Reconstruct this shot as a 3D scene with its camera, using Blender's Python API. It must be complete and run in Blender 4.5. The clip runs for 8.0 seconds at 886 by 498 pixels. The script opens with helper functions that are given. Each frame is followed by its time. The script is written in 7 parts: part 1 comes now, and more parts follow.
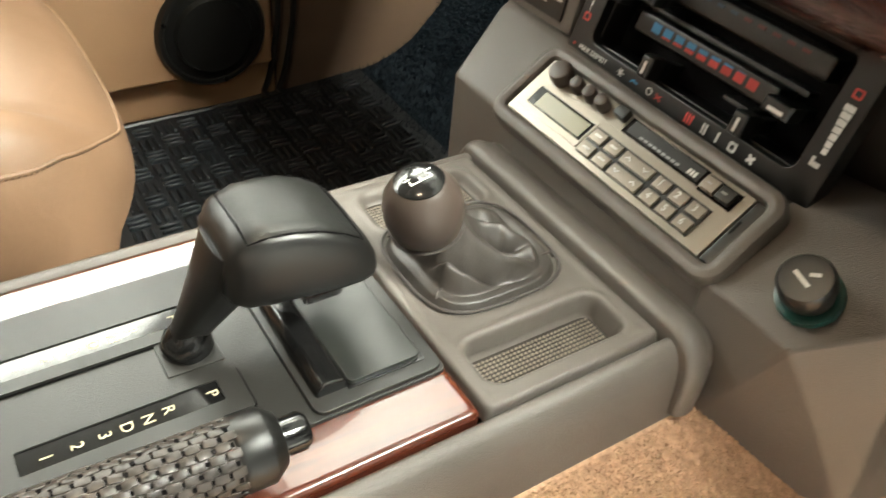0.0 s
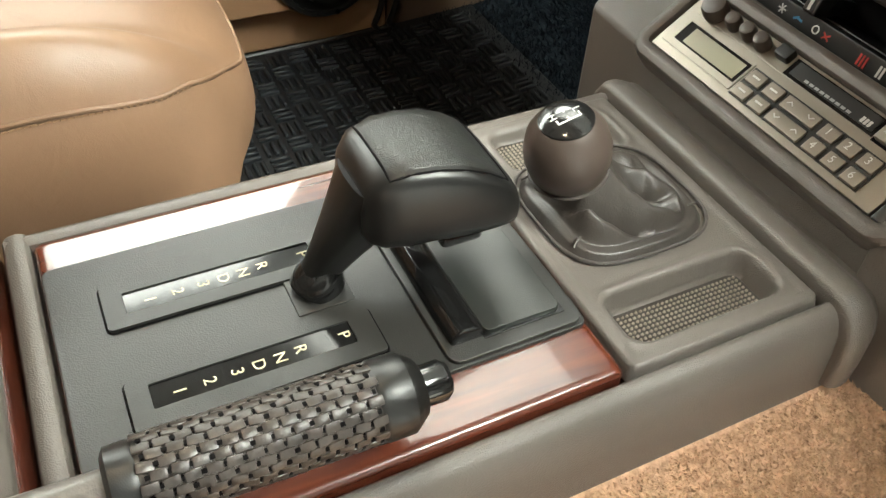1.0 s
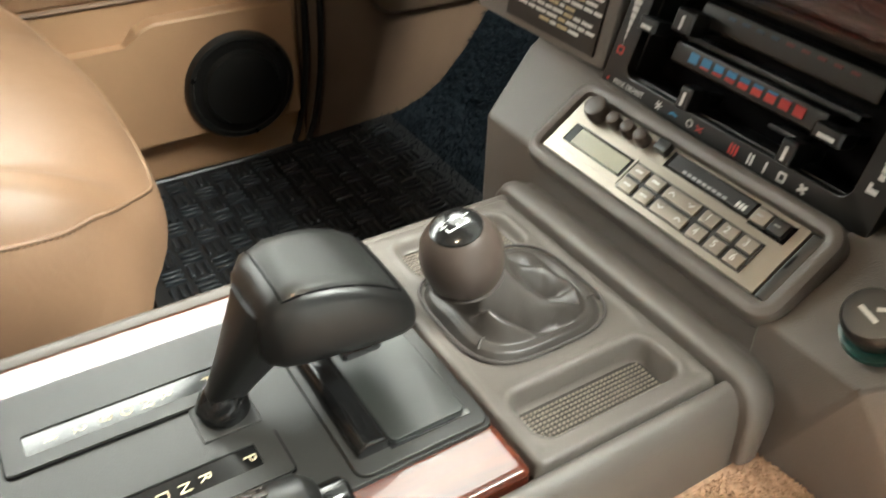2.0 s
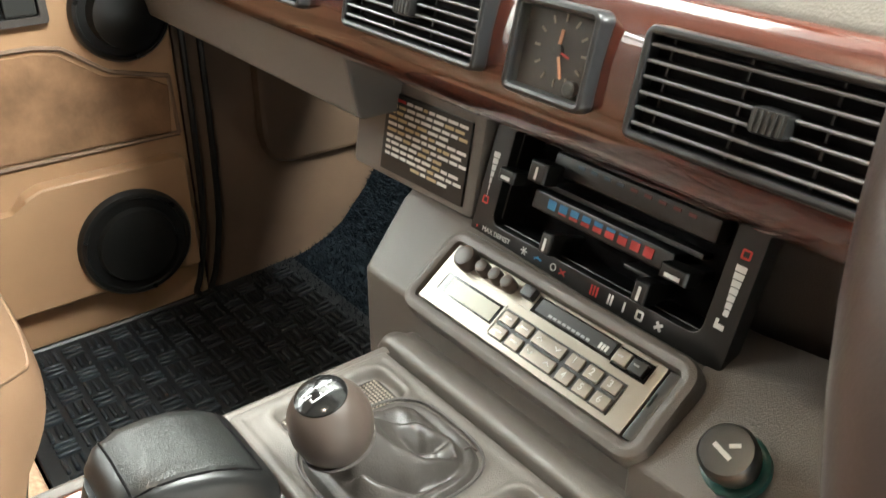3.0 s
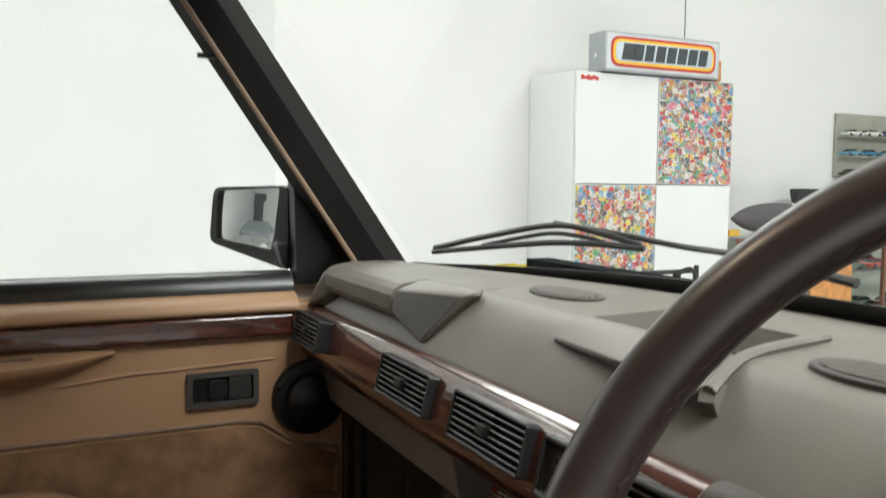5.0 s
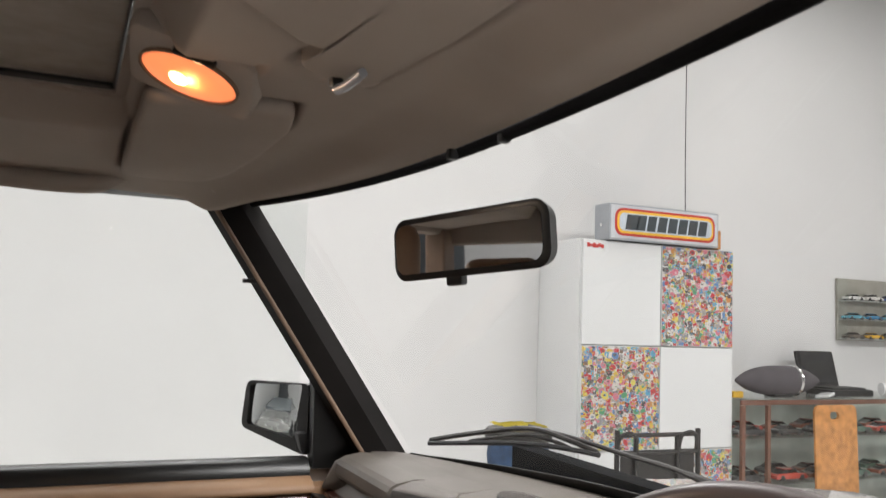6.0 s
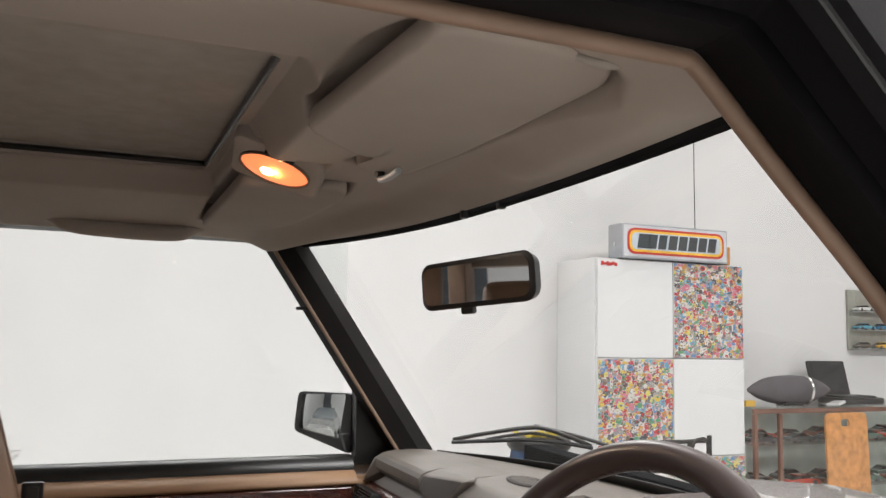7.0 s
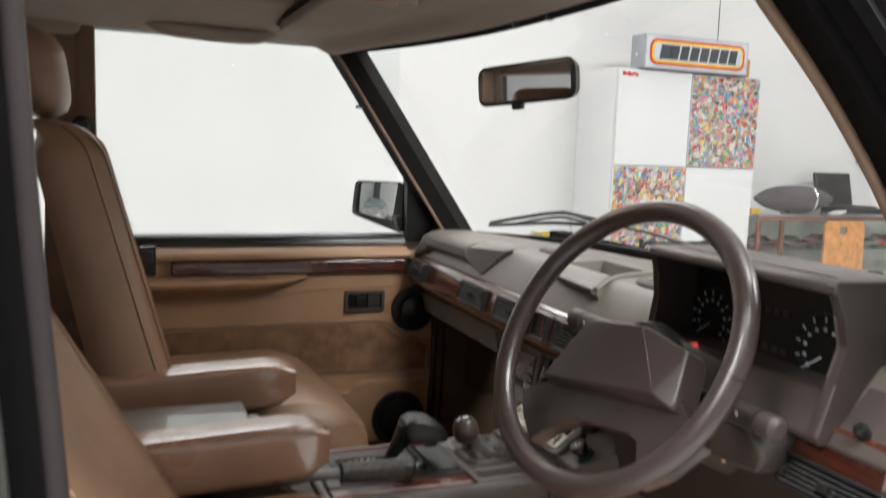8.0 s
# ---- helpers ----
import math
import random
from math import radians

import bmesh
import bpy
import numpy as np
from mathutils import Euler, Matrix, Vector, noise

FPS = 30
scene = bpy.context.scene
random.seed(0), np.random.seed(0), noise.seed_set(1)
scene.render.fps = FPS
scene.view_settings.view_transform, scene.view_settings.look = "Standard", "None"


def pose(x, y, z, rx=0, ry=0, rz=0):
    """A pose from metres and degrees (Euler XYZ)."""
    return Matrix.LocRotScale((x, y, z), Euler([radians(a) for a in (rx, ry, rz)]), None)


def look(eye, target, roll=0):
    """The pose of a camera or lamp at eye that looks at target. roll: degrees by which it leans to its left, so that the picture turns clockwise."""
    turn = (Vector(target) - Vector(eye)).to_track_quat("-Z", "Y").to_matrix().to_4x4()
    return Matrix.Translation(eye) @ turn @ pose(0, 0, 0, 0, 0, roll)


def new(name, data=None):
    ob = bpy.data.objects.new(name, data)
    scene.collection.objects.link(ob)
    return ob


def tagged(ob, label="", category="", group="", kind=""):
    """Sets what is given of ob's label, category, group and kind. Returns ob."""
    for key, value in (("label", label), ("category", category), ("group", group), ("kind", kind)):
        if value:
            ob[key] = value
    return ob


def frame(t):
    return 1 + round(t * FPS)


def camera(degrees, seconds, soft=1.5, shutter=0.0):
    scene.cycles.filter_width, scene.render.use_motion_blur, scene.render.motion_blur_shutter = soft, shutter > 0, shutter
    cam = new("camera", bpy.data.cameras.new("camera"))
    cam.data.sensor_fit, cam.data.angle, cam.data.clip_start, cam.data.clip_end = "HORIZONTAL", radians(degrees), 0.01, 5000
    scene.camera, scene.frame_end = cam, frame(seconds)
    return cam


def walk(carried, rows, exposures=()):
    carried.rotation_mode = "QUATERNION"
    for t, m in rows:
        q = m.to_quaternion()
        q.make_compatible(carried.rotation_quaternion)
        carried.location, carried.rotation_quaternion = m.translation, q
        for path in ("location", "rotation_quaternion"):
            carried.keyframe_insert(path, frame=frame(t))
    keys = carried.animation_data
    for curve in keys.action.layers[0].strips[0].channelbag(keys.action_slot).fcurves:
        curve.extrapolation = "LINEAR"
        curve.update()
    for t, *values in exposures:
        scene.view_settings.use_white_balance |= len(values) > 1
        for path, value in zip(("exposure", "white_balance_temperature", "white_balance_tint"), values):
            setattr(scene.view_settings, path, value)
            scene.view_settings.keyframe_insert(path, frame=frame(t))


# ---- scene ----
cam = camera(55.9, 8.0, soft=1.4, shutter=0.3)
PATH = [
    (0, (0.327, -0.355, 1.259), (-0.924, 0.555, -0.008), 6.1),
    (0.5, (0.299, -0.363, 1.242), (-0.962, 0.389, -0.117), 4.6),
    (1, (0.294, -0.37, 1.238), (-0.973, 0.33, -0.142), 4.0),
    (1.5, (0.298, -0.369, 1.24), (-1.008, 0.36, -0.088), 3.1),
    (2, (0.311, -0.348, 1.251), (-1.035, 0.521, 0.054), 1.8),
    (2.2, (0.318, -0.342, 1.255), (-1.038, 0.609, 0.134), 1.5),
    (3.3, (0.336, -0.307, 1.288), (-1.066, 0.789, 0.376), 0.4),
    (3.5, (0.346, -0.312, 1.296), (-1.076, 0.797, 0.43), 0.9),
    (4, (0.395, -0.322, 1.326), (-1.159, 0.779, 0.714), 3.2),
    (4.5, (0.463, -0.342, 1.362), (-1.257, 0.62, 1.026), 2.2),
    (4.6, (0.475, -0.342, 1.363), (-1.273, 0.585, 1.071), 2.0),
    (5, (0.563, -0.368, 1.386), (-1.236, 0.494, 1.233), 0.6),
    (5.2, (0.617, -0.378, 1.425), (-1.19, 0.476, 1.34), 1.0),
    (6.3, (0.937, -0.481, 1.521), (-0.889, 0.303, 1.746), 1.5),
    (6.5, (1.015, -0.504, 1.514), (-0.815, 0.268, 1.751), 1.0),
    (7, (1.128, -0.564, 1.522), (-0.713, 0.189, 1.727), 1.2),
    (7.5, (1.241, -0.666, 1.513), (-0.612, 0.084, 1.575), 1.7),
    (8, (1.363, -0.736, 1.485), (-0.481, -0.002, 1.239), 2.2),
]
walk(cam, [(t, look(eye, target, roll)) for t, eye, target, roll in PATH],
     exposures=[(0.0, 2.26, 6750, -1), (1.2, 1.97, 6500, -1), (2.0, 2.23, 6450, 0), (3.4, 2.48, 6250, 0), (4.0, 2.18, 6400, 0), (4.5, 1.18, 6450, 0), (5.0, 0.42, 6300, 3), (5.2, 0.28, 6350, 5), (6.3, 0.10, 6400, 13), (7.4, 0.30, 6400, 12), (8.0, 0.35, 6300, 10)])

# ---------------------------------------------------------------- light
world = bpy.data.worlds.new("world")
scene.world = world
world.use_nodes = True
wn, wl = world.node_tree.nodes, world.node_tree.links
sky = wn.new("ShaderNodeTexSky")
sky.sky_type, sky.sun_disc, sky.sun_elevation, sky.sun_rotation = "NISHITA", False, radians(40), radians(100)
wl.new(sky.outputs[0], wn["Background"].inputs[0])
wn["Background"].inputs[1].default_value = 0.12


def area_lamp(name, m, sx, sy, power, colour):
    data = bpy.data.lights.new(name, "AREA")
    data.shape, data.size, data.size_y, data.energy, data.color = "RECTANGLE", sx, sy, power, colour
    ob = new(name, data)
    ob.matrix_world = m
    return ob


WARM = (1.0, 0.98, 0.95)
# unseen glow band added to the west wall as fill, and the long ceiling luminaires
area_lamp("fill_band_light", look((-3.82, -1.6, 4.10), (0.0, -1.6, 4.0)), 7.2, 1.2, 85, (1.0, 0.97, 0.96))
LUMINAIRES = [(-2.3, -3.0), (-2.3, 0.6), (-2.3, 4.2), (2.0, -3.4), (2.0, 0.5), (2.0, 4.3)]
for lx, ly in LUMINAIRES:
    area_lamp("luminaire_light", look((lx, ly, 4.28), (lx, ly, 0)), 1.3, 2.2, 18 if lx < 0 else (205 if ly > 4 else 255), WARM)
dome = bpy.data.lights.new("dome_bulb", "POINT")
dome.energy, dome.color, dome.shadow_soft_size = 0.06, (1.0, 0.5, 0.22), 0.004
new("dome_bulb", dome).location = (0.016, -0.357, 1.7305)
data = bpy.data.lights.new("dome_light", "AREA")
data.shape, data.size, data.size_y, data.energy, data.color = "ELLIPSE", 0.03, 0.07, 0.4, (1.0, 0.80, 0.60)
new("dome_light", data).matrix_world = pose(0.005, -0.352, 1.716, 0, -17, 0)

# ---------------------------------------------------------------- materials


def mat(name, colour, rough=0.5, metal=0.0, bump=0.0, scale=400.0, vary=0.12, vscale=8.0, coat=0.0, spec=0.5, kind="noise", rvary=0.1, second=None, wrinkle=0.0):
    m = bpy.data.materials.new(name)
    m.use_nodes = True
    n, l = m.node_tree.nodes, m.node_tree.links
    p = n["Principled BSDF"]
    tc = n.new("ShaderNodeTexCoord")
    big = n.new("ShaderNodeTexNoise")
    big.inputs["Scale"].default_value, big.inputs["Detail"].default_value = vscale, 5
    l.new(tc.outputs["Object"], big.inputs["Vector"])
    ramp = n.new("ShaderNodeMix")
    ramp.data_type = "RGBA"
    c2 = second or tuple(c * (1 - 2.2 * vary) for c in colour)
    ramp.inputs[6].default_value = (*[min(1, c * (1 + vary * 0.6)) for c in colour], 1)
    ramp.inputs[7].default_value = (*c2, 1)
    mp = n.new("ShaderNodeMapRange")
    mp.inputs[1].default_value, mp.inputs[2].default_value = 0.3, 0.75
    l.new(big.outputs[0], mp.inputs[0])
    l.new(mp.outputs[0], ramp.inputs[0])
    l.new(ramp.outputs[2], p.inputs["Base Color"])
    mr = n.new("ShaderNodeMapRange")
    mr.inputs[3].default_value, mr.inputs[4].default_value = max(0.02, rough - rvary), min(1, rough + rvary)
    l.new(big.outputs[0], mr.inputs[0])
    l.new(mr.outputs[0], p.inputs["Roughness"])
    p.inputs["Metallic"].default_value = metal
    p.inputs["Specular IOR Level"].default_value = spec
    if coat:
        p.inputs["Coat Weight"].default_value, p.inputs["Coat Roughness"].default_value = coat, 0.03
    if bump:
        if kind == "cell":
            t = n.new("ShaderNodeTexVoronoi")
            t.feature = "F1"
            h = t.outputs["Distance"]
        else:
            t = n.new("ShaderNodeTexNoise")
            t.inputs["Detail"].default_value = 3
            h = t.outputs[0]
        t.inputs["Scale"].default_value = scale
        l.new(tc.outputs["Object"], t.inputs["Vector"])
        b = n.new("ShaderNodeBump")
        b.inputs["Strength"].default_value, b.inputs["Distance"].default_value = bump, 0.002
        l.new(h, b.inputs["Height"])
        if wrinkle:
            w, c = n.new("ShaderNodeTexNoise"), n.new("ShaderNodeBump")
            w.inputs["Scale"].default_value, w.inputs["Detail"].default_value, w.inputs["Distortion"].default_value = 22.0, 6, 2.2
            c.inputs["Strength"].default_value, c.inputs["Distance"].default_value = wrinkle, 0.01
            l.new(tc.outputs["Object"], w.inputs["Vector"])
            l.new(w.outputs[0], c.inputs["Height"])
            l.new(c.outputs[0], b.inputs["Normal"])
        l.new(b.outputs[0], p.inputs["Normal"])
    return m


def wood_mat(name, a, b, along, scale=9.0, coat_ior=1.5):
    """Glossy lacquered veneer, its grain stretched along one axis."""
    m = bpy.data.materials.new(name)
    m.use_nodes = True
    n, l = m.node_tree.nodes, m.node_tree.links
    p = n["Principled BSDF"]
    tc, mapn = n.new("ShaderNodeTexCoord"), n.new("ShaderNodeMapping")
    s = [scale * 9] * 3
    s[along] = scale
    mapn.inputs["Scale"].default_value = s
    l.new(tc.outputs["Object"], mapn.inputs["Vector"])
    t = n.new("ShaderNodeTexNoise")
    t.inputs["Scale"].default_value, t.inputs["Detail"].default_value, t.inputs["Distortion"].default_value = 1.0, 8, 1.6
    l.new(mapn.outputs[0], t.inputs["Vector"])
    r = n.new("ShaderNodeValToRGB")
    r.color_ramp.elements[0].position, r.color_ramp.elements[1].position = 0.32, 0.7
    r.color_ramp.elements[0].color, r.color_ramp.elements[1].color = (*a, 1), (*b, 1)
    l.new(t.outputs[0], r.inputs[0])
    l.new(r.outputs[0], p.inputs["Base Color"])
    p.inputs["Roughness"].default_value = 0.25
    p.inputs["Coat Weight"].default_value, p.inputs["Coat Roughness"].default_value, p.inputs["Coat IOR"].default_value = 1.0, 0.015, coat_ior
    return m


def glow(name, colour, strength):
    m = bpy.data.materials.new(name)
    m.use_nodes = True
    p = m.node_tree.nodes["Principled BSDF"]
    p.inputs["Base Color"].default_value = (*colour, 1)
    p.inputs["Emission Color"].default_value, p.inputs["Emission Strength"].default_value = (*colour, 1), strength
    return m


def island_mat(name, colours, rough=0.5):
    """One of some colours for each joined piece."""
    m = bpy.data.materials.new(name)
    m.use_nodes = True
    n, l = m.node_tree.nodes, m.node_tree.links
    g, r = n.new("ShaderNodeNewGeometry"), n.new("ShaderNodeValToRGB")
    r.color_ramp.interpolation = "CONSTANT"
    for k, c in enumerate(colours):
        e = r.color_ramp.elements[k] if k < 2 else r.color_ramp.elements.new(k / len(colours))
        e.position, e.color = k / len(colours), (*c, 1)
    l.new(g.outputs["Random Per Island"], r.inputs[0])
    l.new(r.outputs[0], n["Principled BSDF"].inputs["Base Color"])
    n["Principled BSDF"].inputs["Roughness"].default_value = rough
    return m


def glass_mat(name, colour=(1, 1, 1), rough=0.0):
    m = bpy.data.materials.new(name)
    m.use_nodes = True
    n, l = m.node_tree.nodes, m.node_tree.links
    t, g, x, f = n.new("ShaderNodeBsdfTransparent"), n.new("ShaderNodeBsdfGlossy"), n.new("ShaderNodeMixShader"), n.new("ShaderNodeLayerWeight")
    t.inputs[0].default_value, g.inputs["Roughness"].default_value, f.inputs[0].default_value = (*colour, 1), rough, 0.5
    w, r = n.new("ShaderNodeMath"), n.new("ShaderNodeMapRange")
    w.operation, w.inputs[1].default_value, r.inputs[3].default_value, r.inputs[4].default_value = "POWER", 4.0, 0.025, 0.7
    l.new(f.outputs["Facing"], w.inputs[0])
    l.new(w.outputs[0], r.inputs[0])
    l.new(r.outputs[0], x.inputs[0])
    l.new(t.outputs[0], x.inputs[1])
    l.new(g.outputs[0], x.inputs[2])
    l.new(x.outputs[0], n["Material Output"].inputs[0])
    return m


TAUPE = mat("taupe_grained_plastic", (0.107, 0.094, 0.083), 0.37, bump=0.2, scale=1200, vary=0.07, kind="cell")
# Pips paled to carry their highlights; liner added dark for the shade between them.
PIP = mat("shiny_highlight_pips", (0.26, 0.228, 0.19), 0.22, vary=0.1, vscale=60)
TRAY_FLOOR = mat("shaded_ribbed_tray_liner", (0.034, 0.029, 0.0245), 0.5, spec=0.2, bump=0.1, scale=1400, vary=0.12, vscale=50)
TAUPE_PAD = mat("taupe_padded_vinyl", (0.106, 0.094, 0.081), 0.5, bump=0.09, scale=800, vary=0.06, kind="cell")
TAUPE_DARK = mat("dark_taupe_plastic", (0.045, 0.038, 0.034), 0.48, bump=0.2, scale=900, vary=0.08, kind="cell")
WHEEL_LEATHER = mat("brown_grey_wheel_leather", (0.044, 0.031, 0.029), 0.34, coat=0.45, bump=0.08, scale=1400, vary=0.1)
WHEEL_LEATHER.node_tree.nodes["Principled BSDF"].inputs["Coat Roughness"].default_value = 0.28
BLACK = mat("black_moulded_plastic", (0.0065, 0.0065, 0.0062), 0.36, spec=0.5, bump=0.035, scale=1400, vary=0.1, kind="cell")
BLACK_GREY = mat("charcoal_console_plate", (0.022, 0.022, 0.0205), 0.42, bump=0.1, scale=1200, vary=0.1, kind="cell")
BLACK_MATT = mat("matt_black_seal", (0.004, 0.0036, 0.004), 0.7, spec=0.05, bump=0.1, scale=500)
PILLAR = mat("charcoal_brown_pillar_vinyl", (0.0115, 0.0102, 0.0095), 0.65, spec=0.12, bump=0.06, scale=900)
BLACK_GLOSS = mat("gloss_black_plastic", (0.008, 0.008, 0.008), 0.12, rvary=0.05, vary=0.05)
BLACK_LEATHER = mat("black_grained_leather", (0.016, 0.017, 0.016), 0.36, bump=0.2, scale=1300, vary=0.1, kind="cell")
RUBBER = mat("black_rubber", (0.009, 0.011, 0.013), 0.5, bump=0.3, scale=300, vary=0.2)
# Treads are paler than the sheet to carry their shine in colour.
TREAD = mat("paled_rubber_tread", (0.019, 0.023, 0.027), 0.5, spec=0.35, bump=0.2, scale=300, vary=0.25, vscale=20)
LEATHER = mat("tan_leather", (0.248, 0.148, 0.088), 0.45, bump=0.06, scale=1100, wrinkle=0.05, spec=0.55, coat=0.06, vary=0.08, vscale=10, kind="cell")
LEATHER.node_tree.nodes["Principled BSDF"].inputs["Coat Roughness"].default_value = 0.22
WORN_LEATHER = mat("worn_shiny_tan_leather", (0.265, 0.147, 0.088), 0.3, bump=0.05, scale=520, vary=0.08, vscale=10, coat=1.0, kind="cell")
WORN_LEATHER.node_tree.nodes["Principled BSDF"].inputs["Coat Roughness"].default_value = 0.1
WORN_LEATHER.node_tree.nodes["Principled BSDF"].inputs["Coat IOR"].default_value = 1.7
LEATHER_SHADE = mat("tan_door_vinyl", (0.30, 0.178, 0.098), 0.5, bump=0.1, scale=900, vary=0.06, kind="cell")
SUEDE = mat("brown_suede_cloth", (0.20, 0.115, 0.065), 0.95, bump=0.3, scale=160, vary=0.22, vscale=26, spec=0.1)
CARPET = mat("tan_wool_carpet", (0.62, 0.41, 0.27), 0.95, bump=0.6, scale=620, vary=0.16, vscale=200, spec=0.05)
# Darker than any real carpet: the footwell's shade is put into the colour.
CARPET_DARK = mat("shaded_blue_grey_carpet", (0.002, 0.0034, 0.0052), 0.9, bump=1.0, scale=240, vary=0.35, vscale=140, spec=0.05)
CARPET_BLUE = mat("blue_grey_tufted_carpet", (0.015, 0.021, 0.027), 0.9, bump=1.0, scale=300, vary=0.3, vscale=200, spec=0.05)
CLOTH = mat("grey_beige_headlining_cloth", (0.302, 0.259, 0.223), 0.95, bump=0.15, scale=900, vary=0.05, vscale=5, spec=0.1)
CLOTH_DARK = mat("grey_sunroof_blind_cloth", (0.30, 0.268, 0.232), 0.95, bump=0.2, scale=700, vary=0.06, vscale=30, spec=0.1)
KICK = mat("brown_kick_panel_vinyl", (0.115, 0.072, 0.045), 0.6, bump=0.1, scale=500)
CHARCOAL = mat("charcoal_door_frame_vinyl", (0.0040, 0.0035, 0.0037), 0.65, spec=0.08, bump=0.08, scale=500)
SEAL_GREY = mat("grey_brown_rubber_seal", (0.022, 0.018, 0.018), 0.5, spec=0.3)
FROST = mat("etched_grey_print", (0.42, 0.42, 0.41), 0.7)
TRIM_TAN = mat("tan_pillar_trim", (0.17, 0.108, 0.07), 0.6, bump=0.1, scale=500)
WOOD_X = wood_mat("lacquered_burr_wood_dash", (0.030, 0.0075, 0.0048), (0.070, 0.0175, 0.0090), 0, 9.0, 1.52)
WOOD_Y = wood_mat("lacquered_burr_wood_console", (0.052, 0.012, 0.007), (0.13, 0.032, 0.015), 1, 9.0, 1.30)
WOOD_DOOR = wood_mat("lacquered_dark_wood_door", (0.028, 0.008, 0.006), (0.075, 0.022, 0.014), 1)
GAITER = mat("grey_brown_soft_leather", (0.040, 0.0345, 0.030), 0.42, spec=0.5, bump=0.10, scale=900, wrinkle=0.1, vary=0.12, kind="cell")
HOOD = mat("dark_brown_hood_vinyl", (0.050, 0.039, 0.036), 0.46, spec=0.4, bump=0.12, scale=900, vary=0.06, kind="cell")
KNOB = mat("brown_grey_knob_plastic", (0.050, 0.037, 0.030), 0.4, bump=0.05, scale=900, vary=0.05)
CHROME = mat("polished_metal", (0.75, 0.75, 0.74), 0.12, metal=1.0, vary=0.03)
SILVER = mat("champagne_radio_fascia", (0.255, 0.228, 0.193), 0.34, metal=0.7, bump=0.05, scale=1500, vary=0.04)
KEY = mat("champagne_radio_key", (0.235, 0.209, 0.177), 0.34, metal=0.55, vary=0.05)
LCD = mat("pale_lcd", (0.33, 0.32, 0.23), 0.25, vary=0.04, spec=0.6)
LETTER = mat("cream_lettering", (0.62, 0.54, 0.36), 0.5, vary=0.05)
WHITE_INK = mat("white_print", (0.58, 0.57, 0.55), 0.5, vary=0.03)
RED_INK = mat("red_print", (0.45, 0.03, 0.025), 0.5, vary=0.04)
BLUE_INK = mat("blue_print", (0.03, 0.18, 0.36), 0.5, vary=0.04)
# Upper heater bar's shade is put into these dimmed print colours.
BLUE_DIM = mat("shaded_blue_print", (0.008, 0.03, 0.06), 0.5, vary=0.04)
RED_DIM = mat("shaded_red_print", (0.10, 0.008, 0.008), 0.5, vary=0.04)
AMBER_INK = mat("amber_print", (0.42, 0.33, 0.19), 0.5, vary=0.04)
GREEN_LENS = mat("green_lens", (0.006, 0.045, 0.036), 0.3, vary=0.05)
MIRROR = mat("mirror_silvering", (0.86, 0.88, 0.88), 0.02, metal=1.0, rvary=0.0, vary=0.0)
GLASS = glass_mat("clear_glass", (0.97, 0.985, 0.98))
WHITE_WALL = mat("white_painted_wall", (0.63, 0.63, 0.625), 0.8, bump=0.05, scale=60, vary=0.02, vscale=1.5)
WHITE_GLOSS = mat("white_lacquered_board", (0.64, 0.652, 0.65), 0.22, vary=0.02, vscale=2)
GREY_METAL = mat("grey_painted_metal", (0.33, 0.35, 0.37), 0.4, metal=0.3, vary=0.06)
FLOOR_MAT = mat("pale_grey_epoxy_floor", (0.58, 0.57, 0.55), 0.35, bump=0.05, scale=40, vary=0.04, vscale=2)
BODY_PAINT = mat("pale_champagne_body_paint", (0.40, 0.375, 0.35), 0.25, coat=1.0, vary=0.03)
PLYWOOD = mat("orange_stained_plywood", (0.56, 0.25, 0.075), 0.5, bump=0.1, scale=90, vary=0.2, vscale=20)
SPEAKER_CLOTH = mat("grey_knit_cloth", (0.075, 0.068, 0.075), 0.9, bump=0.4, scale=300, vary=0.06)
STICKER_WHITE = mat("white_sticker_paper", (0.5, 0.49, 0.47), 0.4)
STICKERS = island_mat("mixed_sticker_print", [(0.55, 0.53, 0.50), (0.46, 0.05, 0.05), (0.10, 0.10, 0.11), (0.10, 0.20, 0.40), (0.58, 0.40, 0.06), (0.58, 0.57, 0.55), (0.06, 0.06, 0.06), (0.08, 0.28, 0.14),
                                               (0.55, 0.16, 0.22), (0.30, 0.29, 0.27), (0.45, 0.03, 0.04), (0.10, 0.32, 0.48), (0.16, 0.11, 0.08), (0.60, 0.52, 0.10), (0.25, 0.25, 0.26), (0.50, 0.22, 0.05)], 0.35)
LAMP_LENS = glow("lit_amber_lamp_lens", (1.0, 0.28, 0.10), 0.85)
LAMP_CORE = glow("lit_bulb_filament", (1.0, 0.62, 0.25), 14.0)
# Emission of the two glowing panels added to the west wall.
DIM_PANEL = glow("added_dim_panel", (1.0, 0.96, 0.93), 1.3)
BRIGHT_PANEL = glow("added_bright_panel", (1.0, 0.96, 0.93), 2.4)
LUMI = glow("luminaire_diffuser", (1.0, 0.94, 0.88), 0.8)

# ---------------------------------------------------------------- shape helpers


def thing(name, base, label, category, group="", kind=""):
    ob = new(name)
    ob.empty_display_size = 0.05
    ob.matrix_world = Matrix.Translation(base)
    bpy.context.view_layer.update()
    return tagged(ob, label, category, group, kind)


